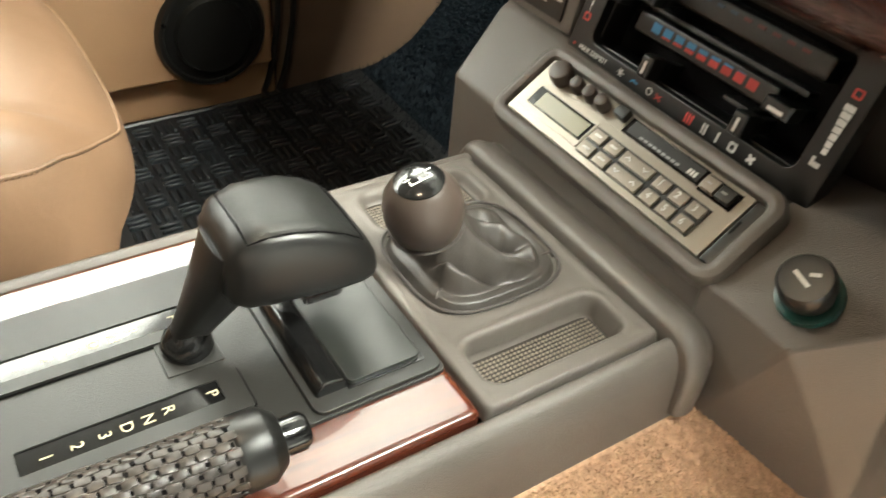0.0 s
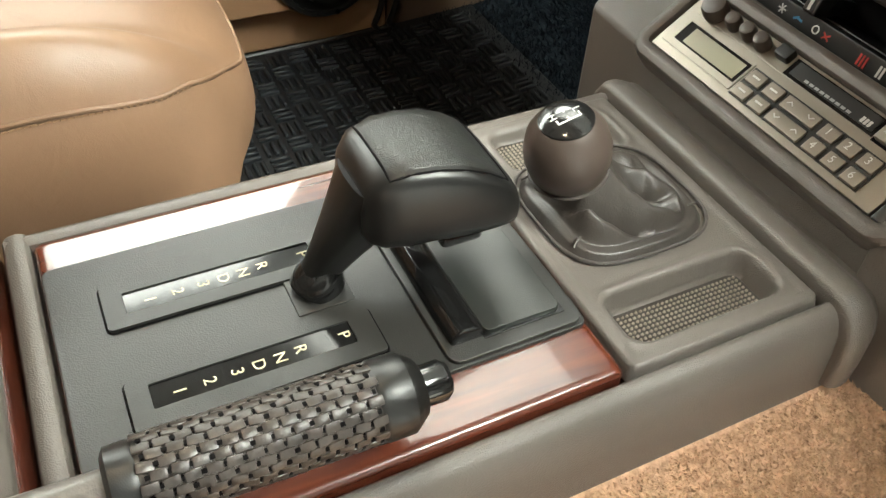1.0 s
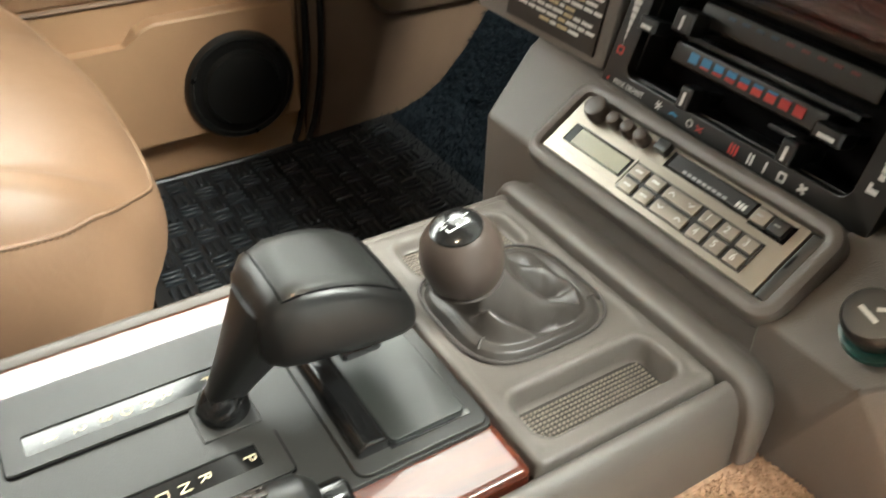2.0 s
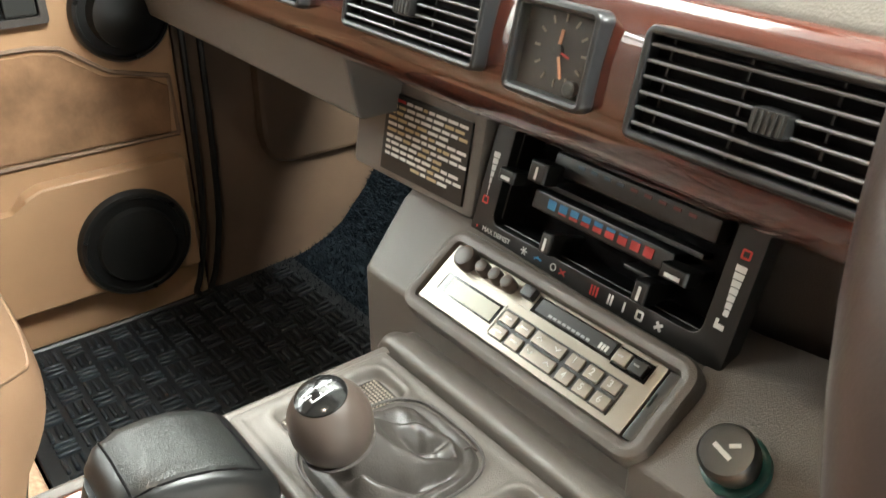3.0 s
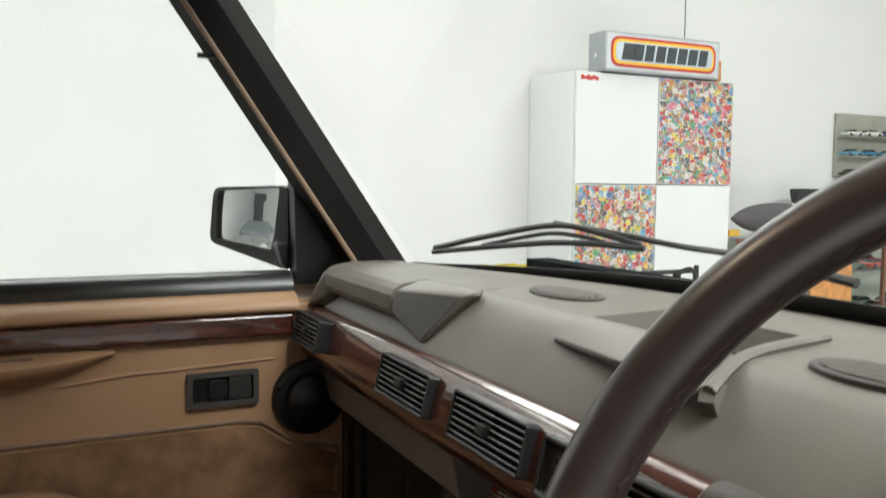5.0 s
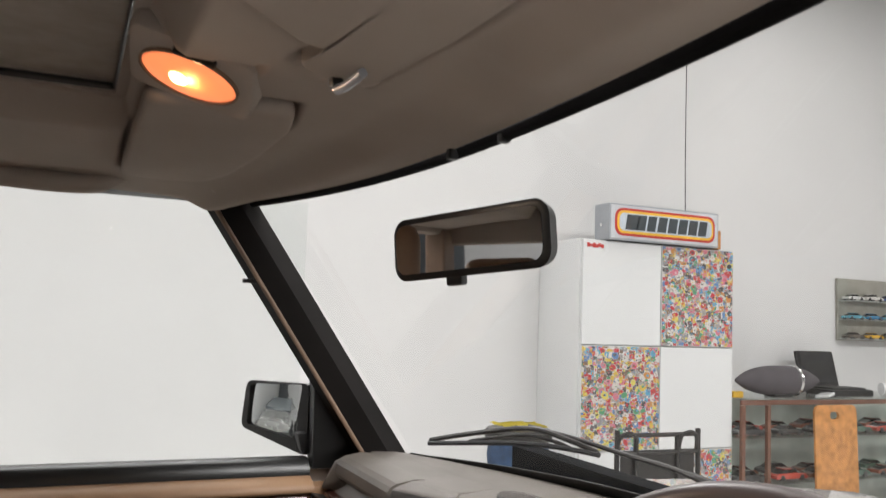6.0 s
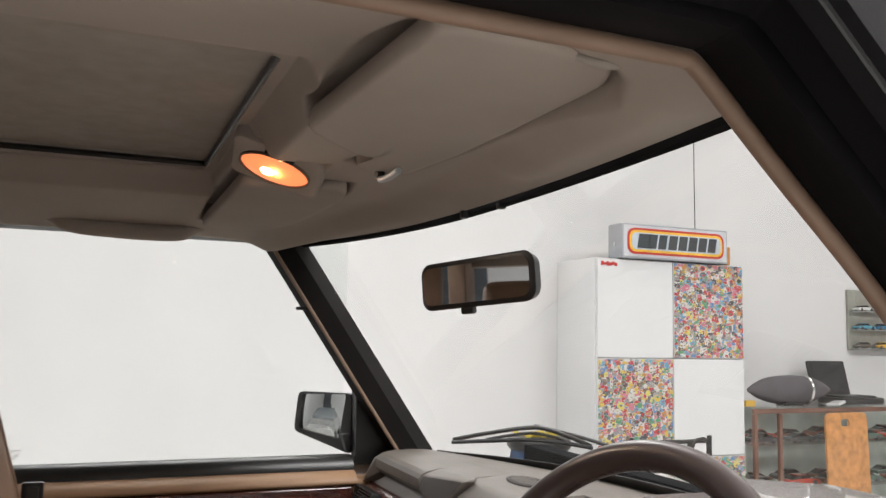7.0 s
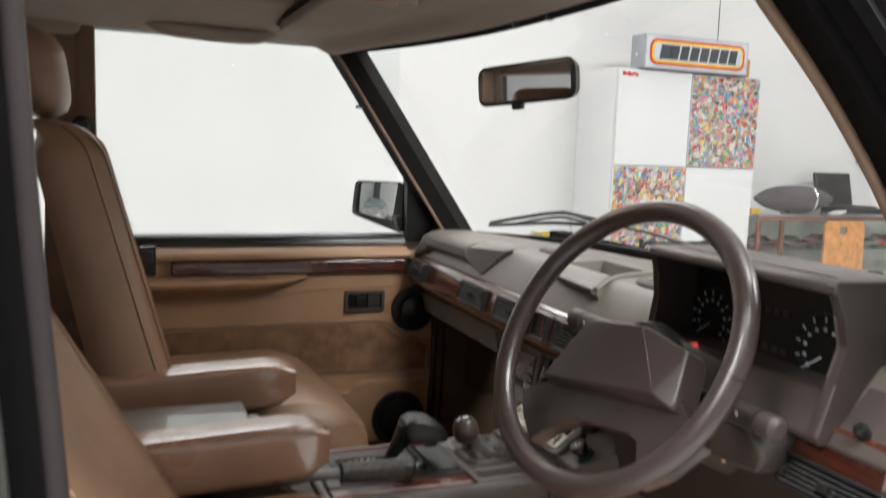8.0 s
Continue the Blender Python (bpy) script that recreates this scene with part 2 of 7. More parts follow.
def mesh_of(name, bm, material, angle=38):
    me = bpy.data.meshes.new(name)
    bmesh.ops.recalc_face_normals(bm, faces=bm.faces[:])
    for f in bm.faces:
        f.smooth = True
    split = None
    if len(bm.faces) < 6000:
        # flat faces keep their own normal: neighbours count by area
        limit = math.cos(radians(angle))
        face_n = [(f.normal.copy(), f.calc_area()) for f in bm.faces]
        bm.faces.index_update()
        split = []
        for f in bm.faces:
            nf = face_n[f.index][0]
            for v in f.verts:
                s = Vector()
                for g in v.link_faces:
                    ng, ar = face_n[g.index]
                    if ng.dot(nf) > limit:
                        s += ng * ar
                split.append(s.normalized() if s.length > 1e-12 else nf)
    bm.to_mesh(me)
    bm.free()
    me.set_sharp_from_angle(angle=radians(angle))
    if split:
        me.normals_split_custom_set([tuple(q) for q in split])
    me.materials.append(material)
    return me


def part(name, bm, material, parent=None, label="", angle=38):
    ob = new(name, mesh_of(name, bm, material, angle))
    if parent:
        ob.parent = parent
        inv, up = Matrix.Identity(4), parent
        chain = []
        while up:
            chain.append(up)
            up = up.parent
        top = chain[-1]
        ob.matrix_parent_inverse = top.matrix_basis.inverted()
        if len(chain) > 1:
            ob.matrix_parent_inverse = Matrix.Identity(4)
    if label:
        tagged(ob, label)
    return ob


def single(name, bm, material, label, category, kind="", group="", angle=38):
    return tagged(part(name, bm, material, angle=angle), label, category, group, kind)


def box(bm, a, b, bev=0.003, seg=2, m=None):
    """A bevelled block between two corners, turned by m about its middle where m is given."""
    a, b = Vector([min(p) for p in zip(a, b)]), Vector([max(p) for p in zip(a, b)])
    made = bmesh.ops.create_cube(bm, size=1.0)["verts"]
    mid, size = (a + b) / 2, b - a
    for v in made:
        v.co = Vector([v.co[k] * size[k] for k in range(3)])
    if bev:
        edges = list({e for v in made for e in v.link_edges})
        out = bmesh.ops.bevel(bm, geom=edges, offset=min(bev, min(size) * 0.45), segments=seg, profile=0.5, affect="EDGES")
        made = list({v for f in out["faces"] for v in f.verts} | {v for v in made if v.is_valid})
    turn = m or Matrix.Identity(4)
    for v in made:
        v.co = mid + (turn @ v.co)
    return made


def boxm(size, bev, m, seg=2):
    """A bevelled block of that size, centred at the pose m, as a new bmesh."""
    bm = bmesh.new()
    h = Vector(size) / 2
    box(bm, -h, h, bev, seg)
    bm.transform(m)
    return bm


def B(a, b, bev=0.003, seg=2, m=None):
    bm = bmesh.new()
    box(bm, a, b, bev, seg, m)
    return bm


def loft(rings, closed=True, caps=True, bm=None):
    """A skin through rings of points, each with the same count."""
    bm = bm or bmesh.new()
    vs = [[bm.verts.new(p) for p in r] for r in rings]
    n = len(rings[0])
    for a, b in zip(vs, vs[1:]):
        for k in range(n if closed else n - 1):
            bm.faces.new((a[k], a[(k + 1) % n], b[(k + 1) % n], b[k]))
    if caps and closed:
        bm.faces.new(vs[0][::-1])
        bm.faces.new(vs[-1])
    return bm


def slab(outline, axis, a, b, bev=0.0, seg=2):
    """A plane outline (two coordinates a point, in axis order) pushed from a to b along an axis."""
    bm = bmesh.new()

    def at(p, v):
        q = list(p)
        q.insert(axis, v)
        return q
    lo, hi = [bm.verts.new(at(p, a)) for p in outline], [bm.verts.new(at(p, b)) for p in outline]
    n = len(outline)
    bm.faces.new(lo[::-1])
    bm.faces.new(hi)
    for k in range(n):
        bm.faces.new((lo[k], lo[(k + 1) % n], hi[(k + 1) % n], hi[k]))
    if bev:
        bmesh.ops.bevel(bm, geom=bm.edges[:], offset=bev, segments=seg, profile=0.5, affect="EDGES", clamp_overlap=True)
    return bm


def hull(points, bev=0.003, seg=2):
    """A bevelled faceted block round some corners."""
    bm = bmesh.new()
    for p in points:
        bm.verts.new(p)
    bmesh.ops.convex_hull(bm, input=bm.verts[:])
    bmesh.ops.dissolve_limit(bm, angle_limit=radians(2), verts=bm.verts[:], edges=bm.edges[:])
    if bev:
        bmesh.ops.bevel(bm, geom=bm.edges[:], offset=bev, segments=seg, profile=0.5, affect="EDGES", clamp_overlap=True)
    return bm


def bezel(x0, x1, y0, y1, r, w, za, zb, ch):
    """A ring of width w round a rounded opening, with chamfered upper edges."""
    def o(g, rr):
        return rounded(x0 + g, x1 - g, y0 + g, y1 - g, max(rr, 0.0008), 6)
    rows = [(o(0, r), za), (o(0, r), zb - ch), (o(ch * 0.35, r - ch * 0.35), zb - ch * 0.3), (o(ch, r - ch), zb), (o(w - ch, r - w + ch), zb), (o(w - ch * 0.35, r - w + ch * 0.35), zb - ch * 0.3), (o(w, r - w), zb - ch), (o(w, r - w), za)]
    bm = bmesh.new()
    vs = [[bm.verts.new((*p, z)) for p in ring] for ring, z in rows]
    n = len(vs[0])
    for i in range(len(vs)):
        a, b = vs[i], vs[(i + 1) % len(vs)]
        for k in range(n):
            bm.faces.new((a[k], a[(k + 1) % n], b[(k + 1) % n], b[k]))
    return bm


def rounded(x0, x1, y0, y1, r, n=5):
    pts = []
    for cx, cy, a0 in ((x1 - r, y1 - r, 0), (x0 + r, y1 - r, 90), (x0 + r, y0 + r, 180), (x1 - r, y0 + r, 270)):
        for k in range(n):
            a = radians(a0 + 90 * k / (n - 1))
            pts.append((cx + r * math.cos(a), cy + r * math.sin(a)))
    return pts


def frame_bm(outer, inner, axis, a, b):
    """A flat ring between two outlines of equal count, from a to b along an axis."""
    bm = bmesh.new()

    def at(p, v):
        q = list(p)
        q.insert(axis, v)
        return q
    n = len(outer)
    rows = [[bm.verts.new(at(p, v)) for p in o] for o, v in ((outer, a), (outer, b), (inner, b), (inner, a))]
    for i in range(4):
        r0, r1 = rows[i], rows[(i + 1) % 4]
        for k in range(n):
            bm.faces.new((r0[k], r0[(k + 1) % n], r1[(k + 1) % n], r1[k]))
    return bm


def lathe(profile, m=None, n=32, bm=None):
    """A turned body about z from (radius, height) pairs."""
    rings = [[(max(r, 1e-4) * math.cos(2 * math.pi * k / n), max(r, 1e-4) * math.sin(2 * math.pi * k / n), h) for k in range(n)] for r, h in profile]
    out = loft(rings)
    if m is not None:
        out.transform(m)
    return out


def tube(path, radius, n=10, caps=True, bm=None, squash=1.0):
    """A round bar along points; radius is a number or one for each point."""
    pts = [Vector(p) for p in path]
    rings = []
    side = None
    for k, p in enumerate(pts):
        d = (pts[min(k + 1, len(pts) - 1)] - pts[max(k - 1, 0)]).normalized()
        if side is None:
            side = d.orthogonal().normalized()
        side = (side - d * side.dot(d)).normalized()
        up = d.cross(side)
        r = radius[k] if hasattr(radius, "__len__") else radius
        rings.append([p + r * (math.cos(2 * math.pi * j / n) * side + squash * math.sin(2 * math.pi * j / n) * up) for j in range(n)])
    return loft(rings, bm=bm)


def smooth_line(pts, steps=8):
    """A Catmull-Rom line through points."""
    p = [Vector(q) for q in pts]
    out = []
    for k in range(len(p) - 1):
        a, b, c, d = p[max(k - 1, 0)], p[k], p[k + 1], p[min(k + 2, len(p) - 1)]
        for j in range(steps):
            t = j / steps
            out.append(0.5 * (2 * b + (c - a) * t + (2 * a - 5 * b + 4 * c - d) * t * t + (3 * b - a - 3 * c + d) * t ** 3))
    return out + [p[-1]]


def superring(cx, cy, z, rx, ry, e=2.6, n=28):
    out = []
    for k in range(n):
        a = 2 * math.pi * k / n
        c, s = math.cos(a), math.sin(a)
        out.append((cx + rx * math.copysign(abs(c) ** (2 / e), c), cy + ry * math.copysign(abs(s) ** (2 / e), s), z))
    return out


def writing(name, body, size, m, material, parent, depth=0.0006):
    cu = bpy.data.curves.new(name, "FONT")
    cu.body, cu.size, cu.extrude, cu.align_x, cu.align_y = body, size, depth, "CENTER", "CENTER"
    ob = bpy.data.objects.new(name, cu)
    scene.collection.objects.link(ob)
    bpy.context.view_layer.update()
    me = bpy.data.meshes.new_from_object(ob.evaluated_get(bpy.context.evaluated_depsgraph_get()))
    bpy.data.objects.remove(ob)
    bm = bmesh.new()
    bm.from_mesh(me)
    bm.transform(m)
    me.materials.clear()
    return part(name, bm, material, parent)

# ---------------------------------------------------------------- showroom
single("floor", B((-4.2, -11.2, -0.2), (6.4, 7.2, 0), 0), FLOOR_MAT, "grey sealed concrete showroom floor", "floor", "structure")
single("ceiling", B((-4.2, -11.2, 4.9), (6.4, 7.2, 5.1), 0), WHITE_WALL, "white plastered showroom ceiling", "ceiling", "structure")
single("wall_west", B((-4.06, -11.2, 0), (-3.86, 7.2, 4.9), 0), WHITE_WALL, "white painted showroom wall with faint marks", "wall", "structure")
single("wall_north", B((-3.86, 7.0, 0), (6.2, 7.2, 4.9), 0), WHITE_WALL, "white painted showroom end wall", "wall", "structure")
single("wall_south", B((-3.86, -11.2, 0), (6.2, -11.0, 4.9), 0), WHITE_WALL, "white painted showroom rear wall", "wall", "structure")
# Out of view; kept dark to cut light from the driver's side.
single("wall_east", B((6.0, -11.0, 0), (6.2, 7.0, 4.9), 0), mat("dark_unseen_wall", (0.22, 0.22, 0.225), 0.6, vary=0.05), "dark grey showroom wall, unseen, kept dark to cut light", "wall", "structure")
# Added glowing band, out of view: gives the wood trim its white reflections.
glow_band = thing("glow_band_1", (-3.86, 0, 3.86), "added glowing band high along the wall, out of view", "window", kind="structure")
part("glow_band_frame", frame_bm(rounded(-5.36, 2.16, 3.38, 4.86, 0.02), rounded(-5.3, 2.1, 3.43, 4.80, 0.02), 0, -3.86, -3.83), GREY_METAL, glow_band)
part("pane", B((-3.858, -5.28, 3.45), (-3.848, 2.08, 4.78), 0), BRIGHT_PANEL, glow_band, "added panel glowing for fill and reflections")
# Added lower panel, out of view: whitens the top of the dash fascia.
glow_band = thing("glow_band_2", (-3.86, -3.6, 2.8), "added glowing panel low in the side wall, out of view", "window", kind="structure")
part("glow_band_frame", frame_bm(rounded(-5.36, -1.94, 1.9, 3.34, 0.02), rounded(-5.3, -2.0, 1.95, 3.29, 0.02), 0, -3.86, -3.83), GREY_METAL, glow_band)
part("pane", B((-3.858, -5.28, 1.97), (-3.848, -2.02, 3.27), 0), DIM_PANEL, glow_band, "added panel glowing for fill and reflections")
for lx, ly in LUMINAIRES:
    lum = thing("ceiling_light", (lx, ly, 4.9), "long white recessed ceiling luminaire", "ceiling light", "ceiling lights")
    part("frame", frame_bm(rounded(lx - 0.72, lx + 0.72, ly - 1.17, ly + 1.17, 0.02), rounded(lx - 0.65, lx + 0.65, ly - 1.1, ly + 1.1, 0.02), 2, 4.29, 4.9), WHITE_GLOSS, lum)
    part("diffuser", B((lx - 0.65, ly - 1.1, 4.36), (lx + 0.65, ly + 1.1, 4.38), 0.002), LUMI, lum)

LX = -3.37  # front plane of the tall cupboard


def cupboard():
    ob = thing("cupboard", (-3.6, 2.92, 0), "tall white lacquered cupboard half covered in small stickers", "cupboard")
    part("carcass", B((-3.855, 2.325, 0.0), (LX - 0.02, 3.505, 2.035), 0.004), WHITE_GLOSS, ob)
    rng = random.Random(4)
    for c in range(2):
        for r in range(3):
            y0, z1 = 2.335 + c * 0.582, 2.03 - r * 0.632
            y1, z0 = y0 + 0.576, z1 - 0.626
            door = part("door", B((LX - 0.018, y0, max(z0, 0.14)), (LX, y1, z1), 0.003), WHITE_GLOSS, ob)
            if (c + r) % 2 == 1:
                bm, rim = bmesh.new(), bmesh.new()
                ny, nz = 25, 28
                for i in range(ny):
                    for j in range(nz):
                        cy, cz = y0 + (i + 0.5 + rng.uniform(-0.35, 0.35)) * 0.576 / ny, z0 + (j + 0.5 + rng.uniform(-0.35, 0.35)) * 0.626 / nz
                        hy, hz, a = rng.uniform(0.011, 0.024), rng.uniform(0.010, 0.022), rng.uniform(-0.5, 0.5)
                        x = LX + 0.001 + 0.0025 * rng.random()
                        n = rng.choice((4, 4, 4, 4, 6, 10))
                        ring = []
                        for k in range(n):
                            b = 2 * math.pi * (k + 0.5) / n
                            py, pz = hy * 1.3 * math.cos(b), hz * 1.3 * math.sin(b)
                            py, pz = py * math.cos(a) - pz * math.sin(a), py * math.sin(a) + pz * math.cos(a)
                            ring.append((x, min(max(cy + py, y0 + 0.003), y1 - 0.003), min(max(cz + pz, z0 + 0.003), z1 - 0.003)))
                        cc = sum((Vector(p) for p in ring), Vector()) / n
                        rim.faces.new([rim.verts.new(p) for p in ring])
                        bm.faces.new([bm.verts.new(cc + (Vector(p) - cc) * 0.89 + Vector((0.0003, 0, 0))) for p in ring])
                        for _ in range(rng.choice((1, 2, 2, 3))):
                            q, o = rng.uniform(0.18, 0.45), Vector((0.0003 + 0.0004 * rng.random(), rng.uniform(-0.4, 0.4) * hy, rng.uniform(-0.4, 0.4) * hz))
                            flat = rng.uniform(0.25, 1.0)
                            bm.faces.new([bm.verts.new(cc + o + Vector((0.0003, (p[1] - cc.y) * q, (p[2] - cc.z) * q * flat))) for p in ring])
                tagged(part("sticker_border", rim, STICKER_WHITE, door, "white sticker borders"), kind="stuff")
                tagged(part("sticker_patch", bm, STICKERS, door, "patchwork of small colourful stickers"), kind="stuff")
    bm = bmesh.new()
    for k in range(6):
        box(bm, (LX, 2.36 + k * 0.02, 1.985 + 0.004 * math.sin(k * 2)), (LX + 0.003, 2.38 + k * 0.02, 2.008 + 0.004 * math.cos(k * 3)), 0.004)
    part("red_sticker", bm, RED_INK, ob, "small red script sticker")
    return ob


cupboard()


def light_sign():
    ob = thing("light_box_sign", (-3.45, 2.92, 2.035), "grey box sign with a red and yellow rounded emblem", "sign")
    y0, y1, z0, z1, xf = 2.49, 3.335, 2.037, 2.262, -3.33
    part("case", B((xf - 0.16, y0, z0), (xf, y1, z1), 0.008), GREY_METAL, ob)
    part("face", B((xf - 0.002, y0 + 0.012, z0 + 0.012), (xf + 0.003, y1 - 0.012, z1 - 0.012), 0.002), mat("pale_grey_sign_face", (0.55, 0.57, 0.6), 0.3), ob)
    for name, ins, m, d in (("red_band", 0.028, RED_INK, 0.006), ("yellow_band", 0.043, mat("yellow_print", (0.85, 0.5, 0.04), 0.4), 0.009), ("pale_field", 0.058, mat("pale_blue_print", (0.5, 0.56, 0.62), 0.4), 0.012)):
        o = rounded(y0 + ins + 0.01, y1 - ins - 0.01, z0 + ins, z1 - ins, min(0.07 - ins * 0.6, 0.06))
        part(name, slab(o, 0, xf, xf + d), m, ob)
    ink = mat("slate_emblem_print", (0.035, 0.045, 0.05), 0.4)
    for k, wide in enumerate((1.35, 1.0, 0.95, 1.0, 1.0, 1.0, 1.0, 0.95)):
        y = y0 + 0.108 + k * 0.0795
        w = 0.064 * wide
        part("emblem_bar", slab([(y, 2.104), (y + w, 2.104), (y + w + 0.016, 2.196), (y + 0.016, 2.196)], 0, xf + 0.011, xf + 0.016), ink, ob)
    part("lock", lathe([(0.012, 0), (0.012, 0.006), (0.006, 0.008)], pose(xf - 0.08, y0, 2.13, 90, 0, 0), 12), CHROME, ob)
    part("cable", tube([(xf - 0.08, 3.13, z1), (xf - 0.085, 3.13, 2.6), (xf - 0.08, 3.13, 4.9)], 0.003, 6), BLACK, ob)
    return ob


light_sign()
single("wooden_block", B((-3.5, 3.34, 2.037), (-3.38, 3.40, 2.16), 0.004), PLYWOOD, "small brown wooden block on the cupboard", "block")


def model_car(x, y, z, s, paint, label, group):
    """A model car lying along y: lower body, glasshouse and four wheels."""
    ob = thing("model_car", (x, y, z), label, "model car", group)
    low = [(-0.095, 0.010), (-0.097, 0.024), (-0.085, 0.031), (-0.040, 0.035), (0.030, 0.036), (0.085, 0.030), (0.099, 0.022), (0.098, 0.010)]
    part("body", loft([[(x + xx * s, y + p * s, z + (0.006 + (q - 0.006) * sc) * s) for p, q in low] for xx, sc in ((-0.038, 0.85), (-0.034, 1.0), (0.034, 1.0), (0.038, 0.85))]), paint, ob)
    top = [(-0.070, 0.033), (-0.035, 0.050), (0.015, 0.0515), (0.045, 0.035)]
    part("cabin", loft([[(x + xx * s, y + p * s, z + q * s) for p, q in top] for xx in (-0.030, 0.030)]), BLACK_GLOSS, ob)
    part("roof", B((x - 0.027 * s, y - 0.036 * s, z + 0.0505 * s), (x + 0.027 * s, y + 0.016 * s, z + 0.0535 * s), 0), paint, ob)
    for wx in (-0.034, 0.034):
        for wy in (-0.058, 0.060):
            part("wheel", lathe([(0.0135 * s, -0.006 * s), (0.0135 * s, 0.006 * s), (0.007 * s, 0.007 * s)], pose(x + wx * s, y + wy * s, z + 0.0135 * s, 0, 90 if wx > 0 else -90, 0), 12), BLACK_GREY, ob)


def wall_case():
    ob = thing("wall_display_case", (-3.84, 4.9, 1.7), "glass wall case with rows of model cars", "display case")
    y0, y1, z0, z1 = 4.98, 5.62, 1.47, 1.95
    part("back", B((-3.855, y0, z0), (-3.835, y1, z1), 0.002), mat("grey_stone_case_back", (0.30, 0.29, 0.25), 0.5, bump=0.2, scale=80, vary=0.1, vscale=12), ob)
    for a, b in ((y0, y0 + 0.004), (y1 - 0.004, y1)):
        pane = part("side_pane", B((-3.834, a, z0), (-3.745, b, z1), 0), GLASS, ob)
        pane.visible_shadow = False
    for k in range(3):
        part("shelf", B((-3.834, y0 + 0.005, z0 + 0.010 + k * 0.148), (-3.748, y1 - 0.005, z0 + 0.016 + k * 0.148), 0.001), mat("pale_glass_shelf", (0.42, 0.44, 0.42), 0.2), ob)
    rng = random.Random(3)
    for r, cols in enumerate((((0.10, 0.08, 0.06), (0.55, 0.32, 0.02), (0.08, 0.09, 0.08)), ((0.10, 0.32, 0.42), (0.03, 0.16, 0.30), (0.16, 0.38, 0.46)), ((0.6, 0.6, 0.58), (0.62, 0.60, 0.57), (0.04, 0.08, 0.25)))):
        for k in range(3):
            model_car(-3.790, y0 + 0.115 + k * 0.2, z0 + 0.0165 + r * 0.148, rng.uniform(0.88, 1.0), mat("model_car_paint", cols[k], 0.2, coat=0.6), "small die-cast model car on a shelf", "model cars in the wall case")
    return ob


wall_case()


def display_table():
    ob = thing("display_counter", (-3.45, 4.4, 0), "glass display counter with brown wooden posts", "display counter")
    x0, x1, y0, y1, top = -3.8, -3.32, 3.53, 6.0, 1.085
    brown = mat("brown_counter_wood", (0.14, 0.06, 0.035), 0.35, bump=0.1, scale=60)
    part("top", B((x0, y0, top - 0.012), (x1, y1, top), 0.002), GLASS, ob)
    part("top_rail", B((x1 - 0.02, y0, top - 0.045), (x1, y1, top - 0.013), 0.003), brown, ob)
    for py in (3.545, 3.76, 4.9, 5.98):
        part("post", B((x1 - 0.024, py - 0.014, 0.0), (x1 + 0.003, py + 0.014, top - 0.047), 0.003), brown, ob)
    for z in (0.82, 0.52, 0.2):
        part("shelf", B((x0, y0 + 0.03, z), (x1 - 0.03, y1 - 0.02, z + 0.01), 0.001), GLASS, ob)
    part("back_panel", B((x0 - 0.02, y0, 0), (x0, y1, top - 0.05), 0.002), mat("pale_green_back_panel", (0.45, 0.5, 0.45), 0.4), ob)
    part("base", B((x0, y0, 0), (x1 - 0.03, y1, 0.19), 0.003), brown, ob)
    rng = random.Random(8)
    for z in (0.83, 0.53):
        for row in range(2):
            for k in range(7):
                c = rng.choice([(0.22, 0.03, 0.03), (0.20, 0.07, 0.04), (0.03, 0.04, 0.10), (0.04, 0.04, 0.04), (0.16, 0.07, 0.04), (0.35, 0.25, 0.06), (0.07, 0.12, 0.09), (0.40, 0.06, 0.04)])
                model_car(-3.44 - row * 0.20, 3.70 + k * 0.32 + row * 0.13 + rng.uniform(-0.03, 0.03), z + 0.001, rng.uniform(1.15, 1.5), mat("model_car_paint", c, 0.2, coat=0.6), "scale model car behind the counter glass", "model cars in the counter")
    return ob


display_table()


def oval_speaker():
    ob = thing("tabletop_loudspeaker", (-3.42, 3.94, 1.085), "spindle-shaped grey cloth loudspeaker with a chrome band", "loudspeaker")
    rings = []
    for k in range(25):
        a = -1 + 2 * k / 24
        r = 0.1 * max(0.06, (1 - abs(a) ** 2.4)) ** 0.75
        rings.append([(-3.42 + r * 0.9 * math.cos(b), 3.94 + 0.37 * a, 1.192 + r * math.sin(b)) for b in [2 * math.pi * j / 24 for j in range(24)]])
    part("body", loft(rings), SPEAKER_CLOTH, ob)
    part("band", tube([(-3.42 + 0.086 * math.cos(b), 4.075, 1.192 + 0.095 * math.sin(b)) for b in [2 * math.pi * j / 32 for j in range(33)]], 0.011, 8), CHROME, ob)
    part("foot", B((-3.47, 3.86, 1.085), (-3.37, 4.02, 1.105), 0.006), BLACK, ob)
    return ob


oval_speaker()


